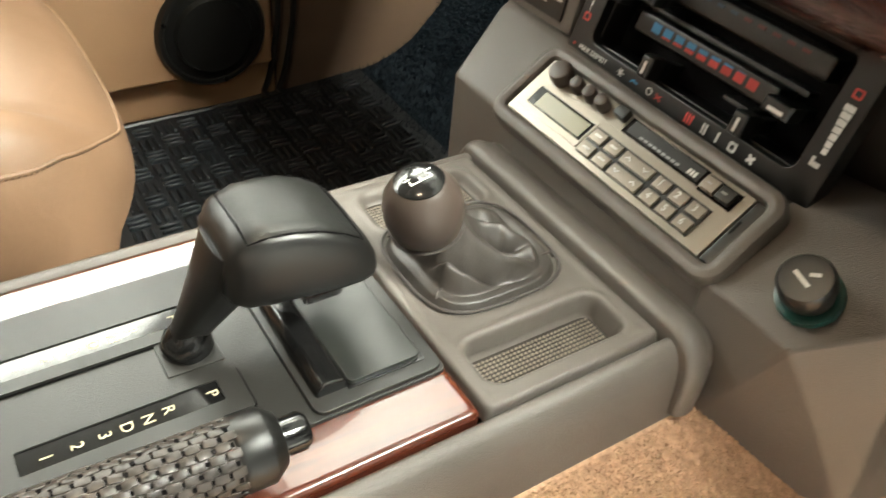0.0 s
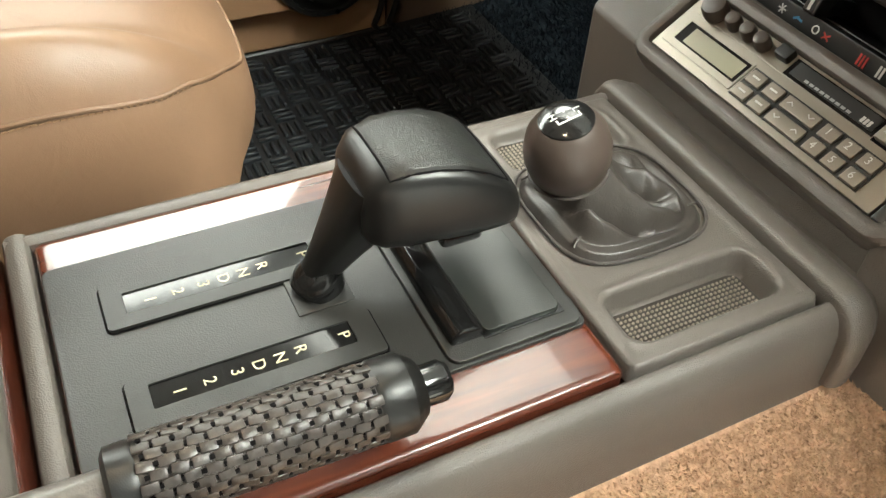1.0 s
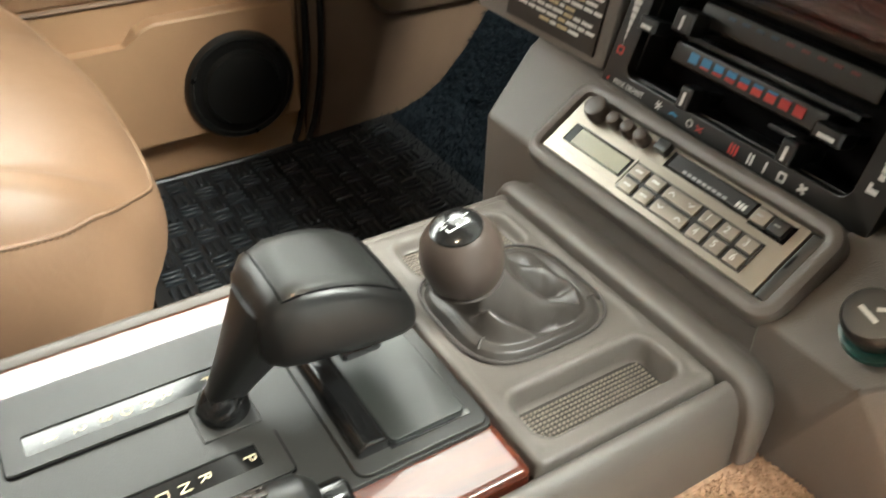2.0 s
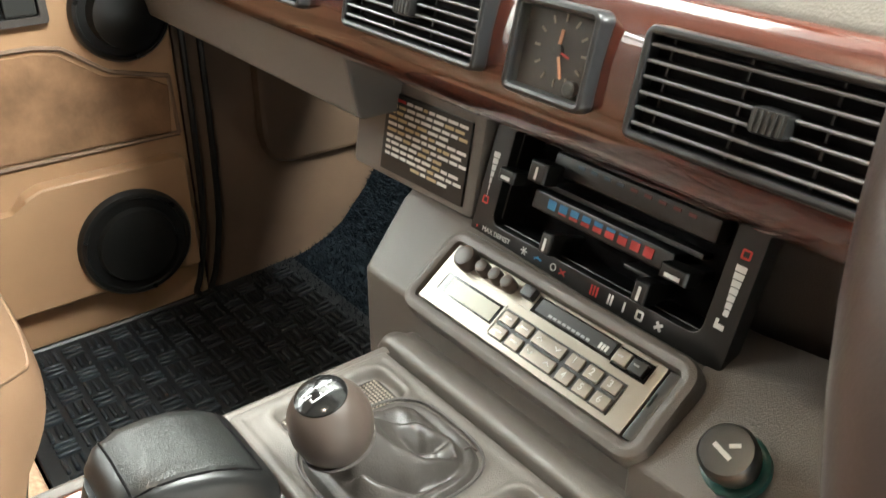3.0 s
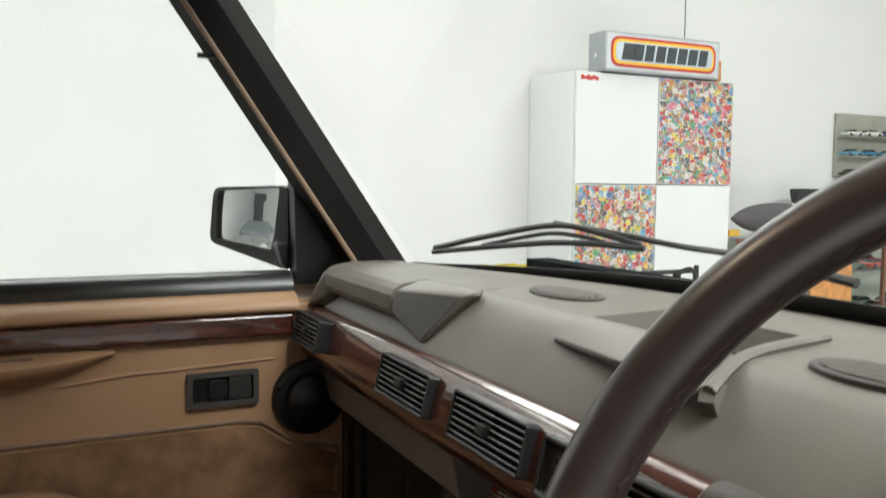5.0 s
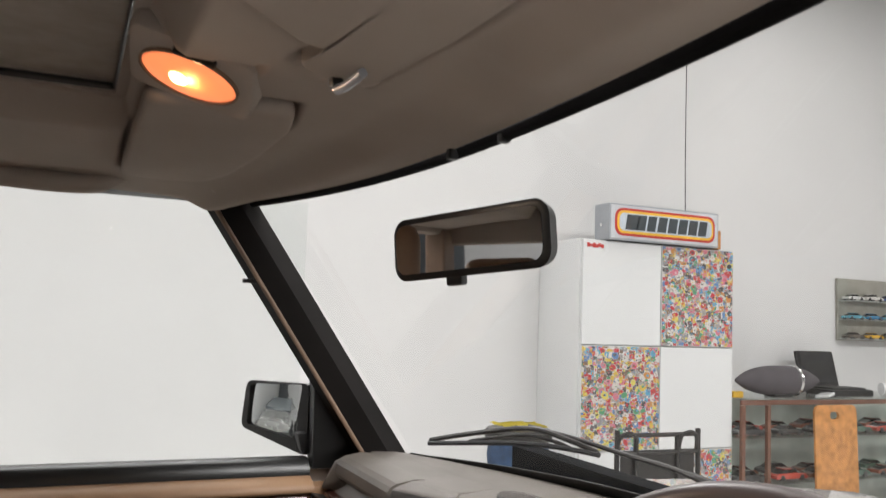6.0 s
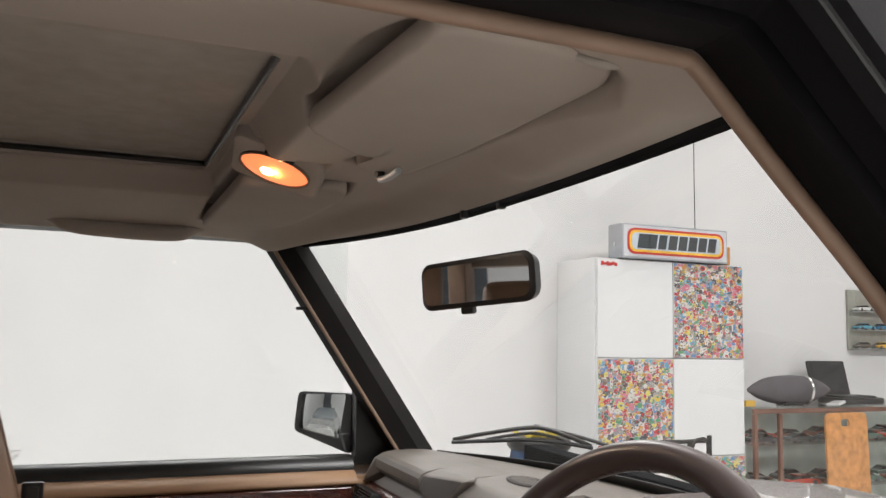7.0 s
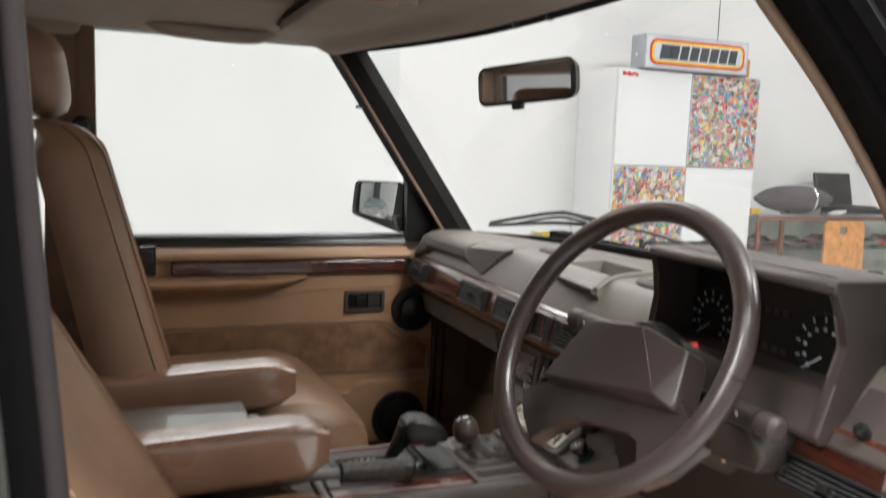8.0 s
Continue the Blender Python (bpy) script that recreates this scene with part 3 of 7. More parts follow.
def open_case():
    ob = thing("open_tool_case", (-3.55, 4.60, 1.085), "small black plastic case standing open", "case")
    part("tray", B((-3.63, 4.42, 1.085), (-3.4, 4.83, 1.128), 0.006), BLACK, ob)
    lid = part("lid", boxm((0.03, 0.37, 0.27), 0.012, pose(-3.675, 4.575, 1.255, 0, -14, 0)), BLACK, ob)
    part("foam", boxm((0.006, 0.32, 0.21), 0.002, pose(-3.659, 4.575, 1.262, 0, -14, 0)), RUBBER, lid, "quilted dark foam lining")
    m = pose(-3.655, 4.575, 1.262, 0, -14, 0)
    for k in range(9):
        for turn in (-45, 45):
            part("quilt_line", boxm((0.002, 0.004, 0.16), 0, m @ pose(0, -0.12 + 0.03 * k, 0, turn, 0, 0)), BLACK_GREY, lid)
    part("contents", B((-3.6, 4.46, 1.115), (-3.43, 4.79, 1.142), 0.008), BLACK_GREY, ob)
    return ob


open_case()
single("paper_roll", lathe([(0.0, 0), (0.045, 0), (0.045, 0.3), (0.03, 0.3), (0.03, 0.02)], pose(-3.46, 4.98, 1.131, 90, 0, 160), 20), WHITE_GLOSS, "short roll of white paper on the counter", "paper roll")
single("folded_paper", boxm((0.09, 0.12, 0.02), 0.004, pose(-3.38, 4.33, 1.097, 8, -6, 20)), WHITE_GLOSS, "crumpled white paper on the counter", "paper")
single("small_box", B((-3.4, 3.5, 1.085), (-3.36, 3.58, 1.125), 0.003), mat("yellow_card", (0.6, 0.36, 0.03), 0.5), "small yellow cardboard box", "box")


def plank_board():
    o = rounded(4.13, 4.52, 0.2, 1.02, 0.05, 7)
    h = rounded(4.27, 4.35, 0.925, 0.975, 0.022, 7)
    bm = frame_bm(o, h, 0, -0.008, 0.008)
    bm.transform(pose(-3.262, 0, 0.02, 0, -2, 0))
    single("wooden_board", bm, PLYWOOD, "orange-stained wooden board with a hand hole", "board")


plank_board()


def stool():
    ob = thing("stool", (-3.2, 1.83, 0), "dark stool with a yellow cloth on the seat", "stool")
    part("seat", lathe([(0.01, 0.88), (0.17, 0.88), (0.185, 0.90), (0.185, 0.93), (0.17, 0.945), (0.01, 0.945)], Matrix.Translation((-3.2, 1.83, 0)), 32), BLACK, ob)
    part("skirt", lathe([(0.16, 0.72), (0.17, 0.80), (0.16, 0.879)], Matrix.Translation((-3.2, 1.83, 0)), 24), mat("navy_cloth_cover", (0.03, 0.07, 0.15), 0.8, vary=0.3, vscale=14), ob)
    for a in (45, 135, 225, 315):
        c, q = math.cos(radians(a)), math.sin(radians(a))
        part("leg", tube([(-3.2 + 0.12 * c, 1.83 + 0.12 * q, 0.88), (-3.2 + 0.2 * c, 1.83 + 0.2 * q, 0.0)], 0.012, 8), BLACK, ob)
    return ob


stool()
bm = bmesh.new()
rng = random.Random(5)
g = [[bm.verts.new((-3.3 + 0.2 * i / 9, 1.70 + 0.26 * j / 9, 0.952 + 0.022 * noise.noise((i * 0.5, j * 0.5, 3.0)) + 0.012)) for j in range(10)] for i in range(10)]
for i in range(9):
    for j in range(9):
        bm.faces.new((g[i][j], g[i + 1][j], g[i + 1][j + 1], g[i][j + 1]))
bmesh.ops.solidify(bm, geom=bm.faces[:], thickness=0.012)
single("yellow_cloth", bm, mat("yellow_cotton_cloth", (0.62, 0.50, 0.04), 0.9, bump=0.3, scale=120), "crumpled yellow cloth on a stool", "cloth", angle=80)


def tube_rack():
    ob = thing("tubular_rack", (-2.8, 2.45, 0), "black tubular steel rack standing on the floor", "rack")
    for y in (2.19, 2.31, 2.58, 2.72):
        part("upright", tube([(-2.8, y, 0.0), (-2.8, y, 0.98 if y in (2.19, 2.72) else 0.95)], 0.014, 8), BLACK, ob)
    for z in (0.95, 0.86, 0.55, 0.2):
        part("rail", tube([(-2.8, 2.19, z), (-2.8, 2.72, z)], 0.012, 8), BLACK, ob)
    for y in (2.25, 2.65):
        part("hoop", tube(smooth_line([(-2.8, y - 0.06, 0.86), (-2.79, y - 0.05, 0.94), (-2.78, y, 0.965), (-2.79, y + 0.05, 0.94), (-2.8, y + 0.06, 0.86)]), 0.011, 8), BLACK, ob)
    part("panel", B((-2.815, 2.22, 0.56), (-2.805, 2.70, 0.85), 0.003), BLACK, ob)
    for y in (2.19, 2.72):
        part("foot", tube([(-3.0, y, 0.014), (-2.6, y, 0.014)], 0.014, 8), BLACK, ob)
    return ob


tube_rack()

def parked_car():
    """A low silver car at the back of the showroom, seen in the mirrors."""
    ob = thing("parked_car", (-2.6, -4.9, 0), "low silver sports car parked at the back", "car")
    silver = mat("silver_car_paint", (0.42, 0.42, 0.41), 0.25, metal=0.6, coat=1.0, vary=0.02)
    secs = []
    for y, w, lo, hi in ((-2.95, 0.62, 0.42, 0.58), (-3.05, 0.80, 0.28, 0.66), (-3.5, 0.88, 0.25, 0.80), (-4.2, 0.90, 0.24, 0.90), (-5.8, 0.90, 0.24, 0.92), (-6.6, 0.86, 0.26, 0.88), (-6.75, 0.70, 0.40, 0.75)):
        secs.append([(q[0] - 2.6, y, q[1]) for q in [(p[0], p[1]) for p in superring(0, (lo + hi) / 2, 0, w, (hi - lo) / 2, 4.0, 28)]])
    part("body", loft(secs), silver, ob)
    secs = [[(p[0] - 2.6, y, p[1]) for p in superring(0, 0.9, 0, w, h, 4.0, 24)] for y, w, h in ((-4.0, 0.76, 0.03), (-4.75, 0.66, 0.36), (-5.5, 0.64, 0.38), (-6.3, 0.70, 0.06))]
    part("cabin", loft(secs), mat("grey_car_glazing", (0.16, 0.18, 0.19), 0.15, vary=0.05), ob, "grey glazed cabin")
    part("grille", lathe([(0.02, 0), (0.3, 0), (0.3, 0.02), (0.02, 0.03)], pose(-2.6, -2.98, 0.5, -90, 0, 0) @ Matrix.Diagonal((1, 0.35, 1, 1)), 28), BLACK, ob)
    for s in (-1, 1):
        part("headlight", lathe([(0.1, 0), (0.1, 0.02), (0.05, 0.04)], pose(-2.6 + s * 0.58, -3.06, 0.62, -100, 0, 0), 20), CHROME, ob)
        for y in (-3.75, -6.05):
            wheel = part("wheel", lathe([(0.2, -0.09), (0.31, -0.09), (0.32, 0), (0.31, 0.09), (0.2, 0.09)], pose(-2.6 + s * 0.80, y, 0.32, 0, 90, 0), 28), RUBBER, ob)
            part("rim", lathe([(0.02, 0.07), (0.2, 0.08), (0.2, -0.08), (0.02, -0.07)], pose(-2.6 + s * 0.80, y, 0.32, 0, 90, 0), 20), GREY_METAL, wheel)
    ob.location.y -= 2.4
    return ob


parked_car()
single("door_1", B((-3.84, -11.0, 0), (-3.05, -10.96, 2.6), 0.01), mat("dark_grey_door_paint", (0.07, 0.08, 0.09), 0.4), "tall dark grey sliding door in the rear wall", "door", "structure")

# ---------------------------------------------------------------- car shell
SHELL = thing("car_body", (0, -0.4, 0.55), "dark body shell of an off-road estate car", "car body", kind="structure")
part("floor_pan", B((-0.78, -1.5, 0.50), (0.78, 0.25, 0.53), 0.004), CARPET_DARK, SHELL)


def screen_top(x):
    u = (x / 0.71) ** 2
    if x > 0:
        return Vector((x, -0.04 - 0.088 * u, 1.717 - 0.018 * u))
    return Vector((x, -0.04 - 0.11 * u, 1.717 + 0.006 * u))


def screen_foot(x):
    return Vector((x, 0.34 - 0.177 * (x / 0.67) ** 2, 1.262))


# toe board and bulkhead
bm = slab([(0.16, 0.50), (0.45, 0.80), (0.45, 1.25), (0.50, 1.25), (0.50, 0.46), (0.16, 0.46)], 0, -0.78, 0.78)
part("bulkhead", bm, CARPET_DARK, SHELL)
part("bonnet", slab([(0.44, 1.17), (0.47, 1.19), (0.9, 1.165), (1.45, 1.11), (1.47, 1.0), (0.44, 1.0)], 0, -0.754, 0.754, 0.01), BODY_PAINT, SHELL)
part("rear_floor", B((-0.78, -2.4, 0.50), (0.78, -1.5, 0.53), 0.004), CARPET, SHELL)
for s in (-1, 1):
    part("sill", B((s * 0.72, -1.0, 0.50), (s * 0.80, 0.12, 0.66), 0.01), BLACK, SHELL)
    part("rear_side", B((s * 0.74, -2.4, 0.5), (s * 0.78, -0.92, 1.24), 0.01), TRIM_TAN, SHELL)
    part("rear_rail", B((s * 0.69, -2.4, 1.70), (s * 0.76, -0.80, 1.80), 0.02), CLOTH, SHELL)
    part("quarter_pillar", B((s * 0.70, -1.72, 1.24), (s * 0.76, -1.62, 1.72), 0.01), TRIM_TAN, SHELL)
    part("tail_pillar", B((s * 0.68, -2.42, 1.24), (s * 0.76, -2.28, 1.72), 0.01), TRIM_TAN, SHELL)
part("tail_door", B((-0.76, -2.46, 0.5), (0.76, -2.42, 1.24), 0.01), TRIM_TAN, SHELL)
part("tail_header", B((-0.76, -2.46, 1.66), (0.76, -2.38, 1.80), 0.02), CLOTH, SHELL)
for s in (-1, 1):
    part("front_wing", B((s * 0.755, 0.066, 0.46), (s * 0.80, 1.45, 1.10), 0.01), BODY_PAINT, SHELL)
part("roof_skin", B((-0.76, -2.42, 1.83), (0.76, -0.2, 1.85), 0.01), BODY_PAINT, SHELL)


def pillar(s):
    """The front pillar from dash to roof, its trim and seal."""
    prof = []
    top_f, foot_f = screen_top(0.71 * s), screen_foot(0.67 * s)
    top_f.z = 1.74
    for k in range(9):
        t = k / 8
        f = foot_f.lerp(top_f, t)
        w = 0.084
        out = 0.05 * s
        prof.append([f + Vector((0, -0.006, 0)), f + Vector((out, -0.010, 0)), f + Vector((out * 1.5, -w * 0.9, 0)), f + Vector((out * 1.15, -w * 1.15, 0)),
                     f + Vector((out * 0.15, -w, 0)), f + Vector((-0.008 * s, -w * 0.5, 0))])
    p = part("front_pillar", loft(prof), PILLAR, SHELL)
    bm = bmesh.new()
    line = [q[4] + Vector((-0.004 * s, -0.006, 0)) for q in prof]
    tube(line, 0.0045, 8, bm=bm)
    part("pillar_trim", bm, TRIM_TAN, p)


pillar(-1)


def door_post():
    """The driver's front pillar between the screen's edge and the door opening."""
    line = [(-0.228, 1.692), (-0.165, 1.632), (-0.074, 1.546), (0.02, 1.437), (0.09, 1.33), (0.14, 1.24)]
    rows = []
    for k in range(13):
        z = 1.245 + 0.445 * k / 12
        y = float(np.interp(z, [q[1] for q in line][::-1], [q[0] for q in line][::-1]))
        t = min(1, (z - 1.262) / 0.455)
        g = screen_foot(0.67).lerp(screen_top(0.71), t)
        g.z = z
        d = Vector((0.718, y, z))
        rows.append([g, g + Vector((0.03, 0.03, 0.01)), d + Vector((0.068, 0.03, 0.018)), d + Vector((0.02, 0.004, 0.004)), d + Vector((-0.006, 0.004, 0.0))])
    part("front_pillar", loft(rows), BLACK_MATT, SHELL)


door_post()
# driver's door opening: roof rail, header seal and centre pillar
bm = bmesh.new()
tube(smooth_line([(0.72, -0.95, 1.70), (0.72, -0.6, 1.699), (0.72, -0.36, 1.697), (0.719, -0.250, 1.6960), (0.718, -0.234, 1.6950), (0.718, -0.226, 1.6900), (0.719, -0.214, 1.6785), (0.719, -0.165, 1.632), (0.72, -0.074, 1.546), (0.72, 0.02, 1.437), (0.715, 0.09, 1.33), (0.71, 0.14, 1.24)], 6), 0.0065, 10, bm=bm)
part("door_seal", bm, TRIM_TAN, SHELL, "worn tan edge trim of the door opening")
DOORLINE = smooth_line([(0.72, -0.95, 1.70), (0.72, -0.6, 1.699), (0.72, -0.36, 1.697), (0.719, -0.250, 1.6960), (0.718, -0.234, 1.6950), (0.718, -0.226, 1.6900), (0.719, -0.214, 1.6785), (0.719, -0.165, 1.632), (0.72, -0.074, 1.546), (0.72, 0.02, 1.437), (0.715, 0.09, 1.33), (0.71, 0.14, 1.24)], 6)
for name, sect, m in (("frame_face", ((0.006, 0, 0.004), (0.030, -0.006, 0.0), (0.046, -0.004, 0.003), (0.048, 0.004, 0.010), (0.046, 0.030, 0.030), (0.006, 0.030, 0.030)), CHARCOAL),
                      ("frame_channel", ((0.049, 0.004, 0.011), (0.072, 0.004, 0.022), (0.070, 0.036, 0.050), (0.047, 0.033, 0.045)), BLACK_MATT),
                      ("outer_pillar", ((0.073, 0.000, 0.018), (0.080, 0.000, 0.024), (0.088, 0.006, 0.036), (0.082, 0.040, 0.058), (0.073, 0.038, 0.052)), CHARCOAL)):
    part(name, loft([[p + Vector(q) for q in sect] for p in DOORLINE]), m, SHELL)
part("frame_bead", tube([p + Vector((0.081, 0.004, 0.028)) for p in DOORLINE], 0.003, 8), BLACK, SHELL)
POST = [(-0.742, 0.6), (-0.754, 1.0), (-0.766, 1.23), (-0.780, 1.42), (-0.788, 1.57), (-0.796, 1.72)]
part("centre_pillar", slab([(y - 0.014, z) for y, z in POST] + [(-0.92, 1.72), (-0.92, 0.6)], 0, 0.71, 0.765, 0.004), BLACK_MATT, SHELL)
part("pillar_seal", tube(smooth_line([(0.752, y - 0.0105, z) for y, z in POST]), 0.0105, 14), SEAL_GREY, SHELL, "dark rubber seal of the door opening")
part("pillar_flange", tube(smooth_line([(0.770, y - 0.040, z) for y, z in POST]), 0.006, 10), BLACK_GREY, SHELL)
part("centre_pillar", slab([(-0.765, 0.6), (-0.772, 1.74), (-0.87, 1.74), (-0.9, 0.6)], 0, -0.79, -0.735, 0.006), TRIM_TAN, SHELL)
part("roof_rail", slab([(-0.74, 1.735), (-0.80, 1.72), (-0.80, 1.80), (-0.70, 1.80), (-0.70, 1.76)], 1, -0.9, -0.16, 0.008), BLACK, SHELL)

# Added under the passenger door to stop light leaking onto the mat.
part("side_sill", B((-0.80, -0.90, 0.50), (-0.716, 0.30, 0.632), 0.004), BLACK_MATT, SHELL)
part("trim_clip", B((-0.738, -0.156, 1.571), (-0.729, -0.120, 1.579), 0.002), BLACK, SHELL)
for cx, cy, cz in ( (-0.04, -0.052, 1.708), (0.07, -0.043, 1.709)):
    part("trim_clip", B((cx - 0.006, cy - 0.006, cz - 0.007), (cx + 0.006, cy + 0.006, cz + 0.007), 0.002), BLACK, SHELL)

# windscreen glass and its frame
N = 24
rows = [[screen_foot(-0.66 + 1.32 * k / N).lerp(screen_top((-0.66 + 1.32 * k / N) * 1.06), j / 8) for k in range(N + 1)] for j in range(9)]
glass = part("windscreen", loft(rows, closed=False), GLASS, SHELL)
glass.visible_shadow = False
bm = bmesh.new()
tube([screen_top(-0.71 + 1.42 * k / 24) + Vector((0, 0.0, -0.004)) for k in range(25)], 0.009, 8, bm=bm)
part("header_seal", bm, BLACK_MATT, SHELL)
def frit_row(t, lift):
    out = []
    for k in range(33):
        x = -0.66 + 1.32 * k / 32
        h = (0.003 + 0.0165 * max(0.0, 1 - (x / 0.62) ** 2)) / 0.455
        p = screen_foot(x).lerp(screen_top(x * 1.06), -0.008 + (h + 0.008) * t)
        out.append(p + Vector((0, -0.0035 - lift, -0.002)))
    return out


part("screen_foot_band", loft([frit_row(t, g) for t, g in ((0, 0), (0.85, 0), (1.0, -0.001), (1.02, -0.003), (0.5, -0.0045), (0, -0.0045))], closed=False), BLACK_GREY, SHELL, "dark grey rubber band along the glass foot")


bench = thing("rear_bench", (0, -1.6, 0.53), "tan leather rear bench seat", "car seat")
part("cushion", B((-0.62, -1.75, 0.60), (0.62, -1.25, 0.92), 0.05, 4), LEATHER, bench)
part("backrest", boxm((1.24, 0.14, 0.55), 0.05, pose(0, -1.80, 1.08, 12, 0, 0), 4), LEATHER, bench)
for x in (-0.36, 0.36):
    part("head_restraint", boxm((0.26, 0.10, 0.24), 0.045, pose(x, -1.88, 1.48, 8, 0, 0), 4), LEATHER, bench)

# ---------------------------------------------------------------- roof lining
HEAD = thing("headlining", (0, -0.4, 1.75), "grey-beige cloth roof lining with a sunroof opening", "headlining", kind="structure")
SX, SY0, SY1 = 0.322, -1.05, -0.408


VISORS = {1: ((0.285, -0.377), (0.185, -0.290), (0.178, -0.268), (0.128, -0.282), (0.088, -0.238), (0.090, -0.200), (0.250, -0.184), (0.400, -0.183), (0.560, -0.186), (0.605, -0.212), (0.622, -0.290), (0.620, -0.362)),
          -1: ((0.040, -0.392), (0.030, -0.240), (0.110, -0.226), (0.300, -0.226), (0.470, -0.236), (0.560, -0.262), (0.575, -0.330), (0.560, -0.388))}


def inside(x, y, outline):
    """Signed distance to an outline, positive inside."""
    best, odd = 9.0, False
    for (ax, ay), (bx, by) in zip(outline, outline[1:] + outline[:1]):
        u = max(0.0, min(1.0, ((x - ax) * (bx - ax) + (y - ay) * (by - ay)) / ((bx - ax) ** 2 + (by - ay) ** 2)))
        best = min(best, math.hypot(x - ax - u * (bx - ax), y - ay - u * (by - ay)))
        if (ay > y) != (by > y) and x < (bx - ax) * (y - ay) / (by - ay) + ax:
            odd = not odd
    return best if odd else -best


LAMP = pose(0.005, -0.35, 1.752, -20, -26, -6)  # the roof lamp's seat: z out of the lining


def lamp_plane(x, y):
    """Height of the lamp's plate under a place of the plan."""
    n, p = LAMP.to_3x3() @ Vector((0, 0, 1)), LAMP @ Vector((0, 0, -0.010))
    return p.z - (n.x * (x - p.x) + n.y * (y - p.y)) / n.z


def lining_z(x, y):
    """Height of the lining over the plan."""
    dx, dy = max(0.0, abs(x) - SX - 0.012), max(0.0, y - SY1 - 0.008)
    far = math.hypot(dx, dy)
    d = min(1.0, far / 0.034)
    deep = ((0.014 if x > 0 else 0.040) * dx * dx + 0.054 * dy * dy) / (far * far) if far > 1e-6 else 0.0
    z = 1.796 - deep * d * d * (3 - 2 * d) - (0.060 if x > 0 else 0.034) * min(1.0, dx / 0.36) ** 1.6 - 0.006 * min(1.0, dy / 0.2)
    f = min(1.0, max(0.0, (y - screen_top(x).y + 0.115) / 0.105))
    f = f * f * (3 - 2 * f)
    swell = 1 / (1 + math.exp(-(x - 0.245) / 0.018)) if x > 0 else 1 / (1 + math.exp((x + 0.16) / 0.03))
    roll = (0.004 + 0.014 * swell) * math.exp(-((y - screen_top(x).y + 0.070) / 0.034) ** 2)
    z += (screen_top(x).z - 0.004 - z) * f - roll
    g = LAMP.inverted() @ Vector((x, y, lamp_plane(x, y)))
    u = min(1.0, max(0.0, min(0.062 - g.x, 0.043 + g.x, 0.064 - abs(g.y)) / 0.006 + 0.5))
    if u > 0:
        z += (max(z, lamp_plane(x, y) + 0.006) - z) * u
    if y > -0.43:
        u = min(1.0, max(0.0, (inside(abs(x), y, VISORS[1 if x > 0 else -1]) + 0.007) / 0.011))
        z += (1.772 - z) * u * u * (3 - 2 * u)
    return z


def front_edge(x):
    return screen_top(x).y - 0.012


bm = bmesh.new()
xs = [-0.72 + 1.44 * k / 160 for k in range(161)]
grid = []
for k in range(131):
    grid.append([])
    for x in xs:
        y = -2.4 + 1.95 * k / 30 if k <= 30 else -0.45 + (front_edge(x) + 0.45) * (k - 30) / 100
        grid[-1].append(bm.verts.new((x, y, lining_z(x, y))))
for j in range(130):
    for k in range(160):
        q = (grid[j][k], grid[j][k + 1], grid[j + 1][k + 1], grid[j + 1][k])
        mx, my = sum(v.co.x for v in q) / 4, sum(v.co.y for v in q) / 4
        if not (abs(mx) < SX and SY0 < my < SY1):
            bm.faces.new(q)
part("lining", bm, CLOTH, HEAD, angle=60)
o, i = rounded(-SX - 0.022, SX + 0.022, SY0 - 0.022, SY1 + 0.022, 0.03, 7), rounded(-SX + 0.002, SX - 0.002, SY0 + 0.002, SY1 - 0.002, 0.012, 7)
part("sunroof_edge", frame_bm(o, i, 2, 1.7935, 1.812), CLOTH, HEAD)
bm = bmesh.new()
tube([(p[0], p[1], 1.803) for p in rounded(-SX, SX, SY0, SY1, 0.012, 7) + [rounded(-SX, SX, SY0, SY1, 0.012, 7)[0]]], 0.006, 8, bm=bm)
part("sunroof_seal", bm, BLACK, HEAD)
sun = single("sunroof_blind", B((-SX - 0.01, SY0 - 0.01, 1.812), (SX + 0.01, SY1 + 0.01, 1.822), 0.002), CLOTH_DARK, "closed grey cloth sunroof blind", "sunroof blind")


def round_off(pts, r, n=5):
    """An outline with its corners rounded."""
    out = []
    for k, p in enumerate(pts):
        p, a, b = Vector(p), Vector(pts[k - 1]), Vector(pts[(k + 1) % len(pts)])
        q = min(r, (a - p).length * 0.45, (b - p).length * 0.45)
        a, b = p + (a - p).normalized() * q, p + (b - p).normalized() * q
        out += [a.lerp(p, t).lerp(p.lerp(b, t), t) for t in [i / (n - 1) for i in range(n)]]
    return out


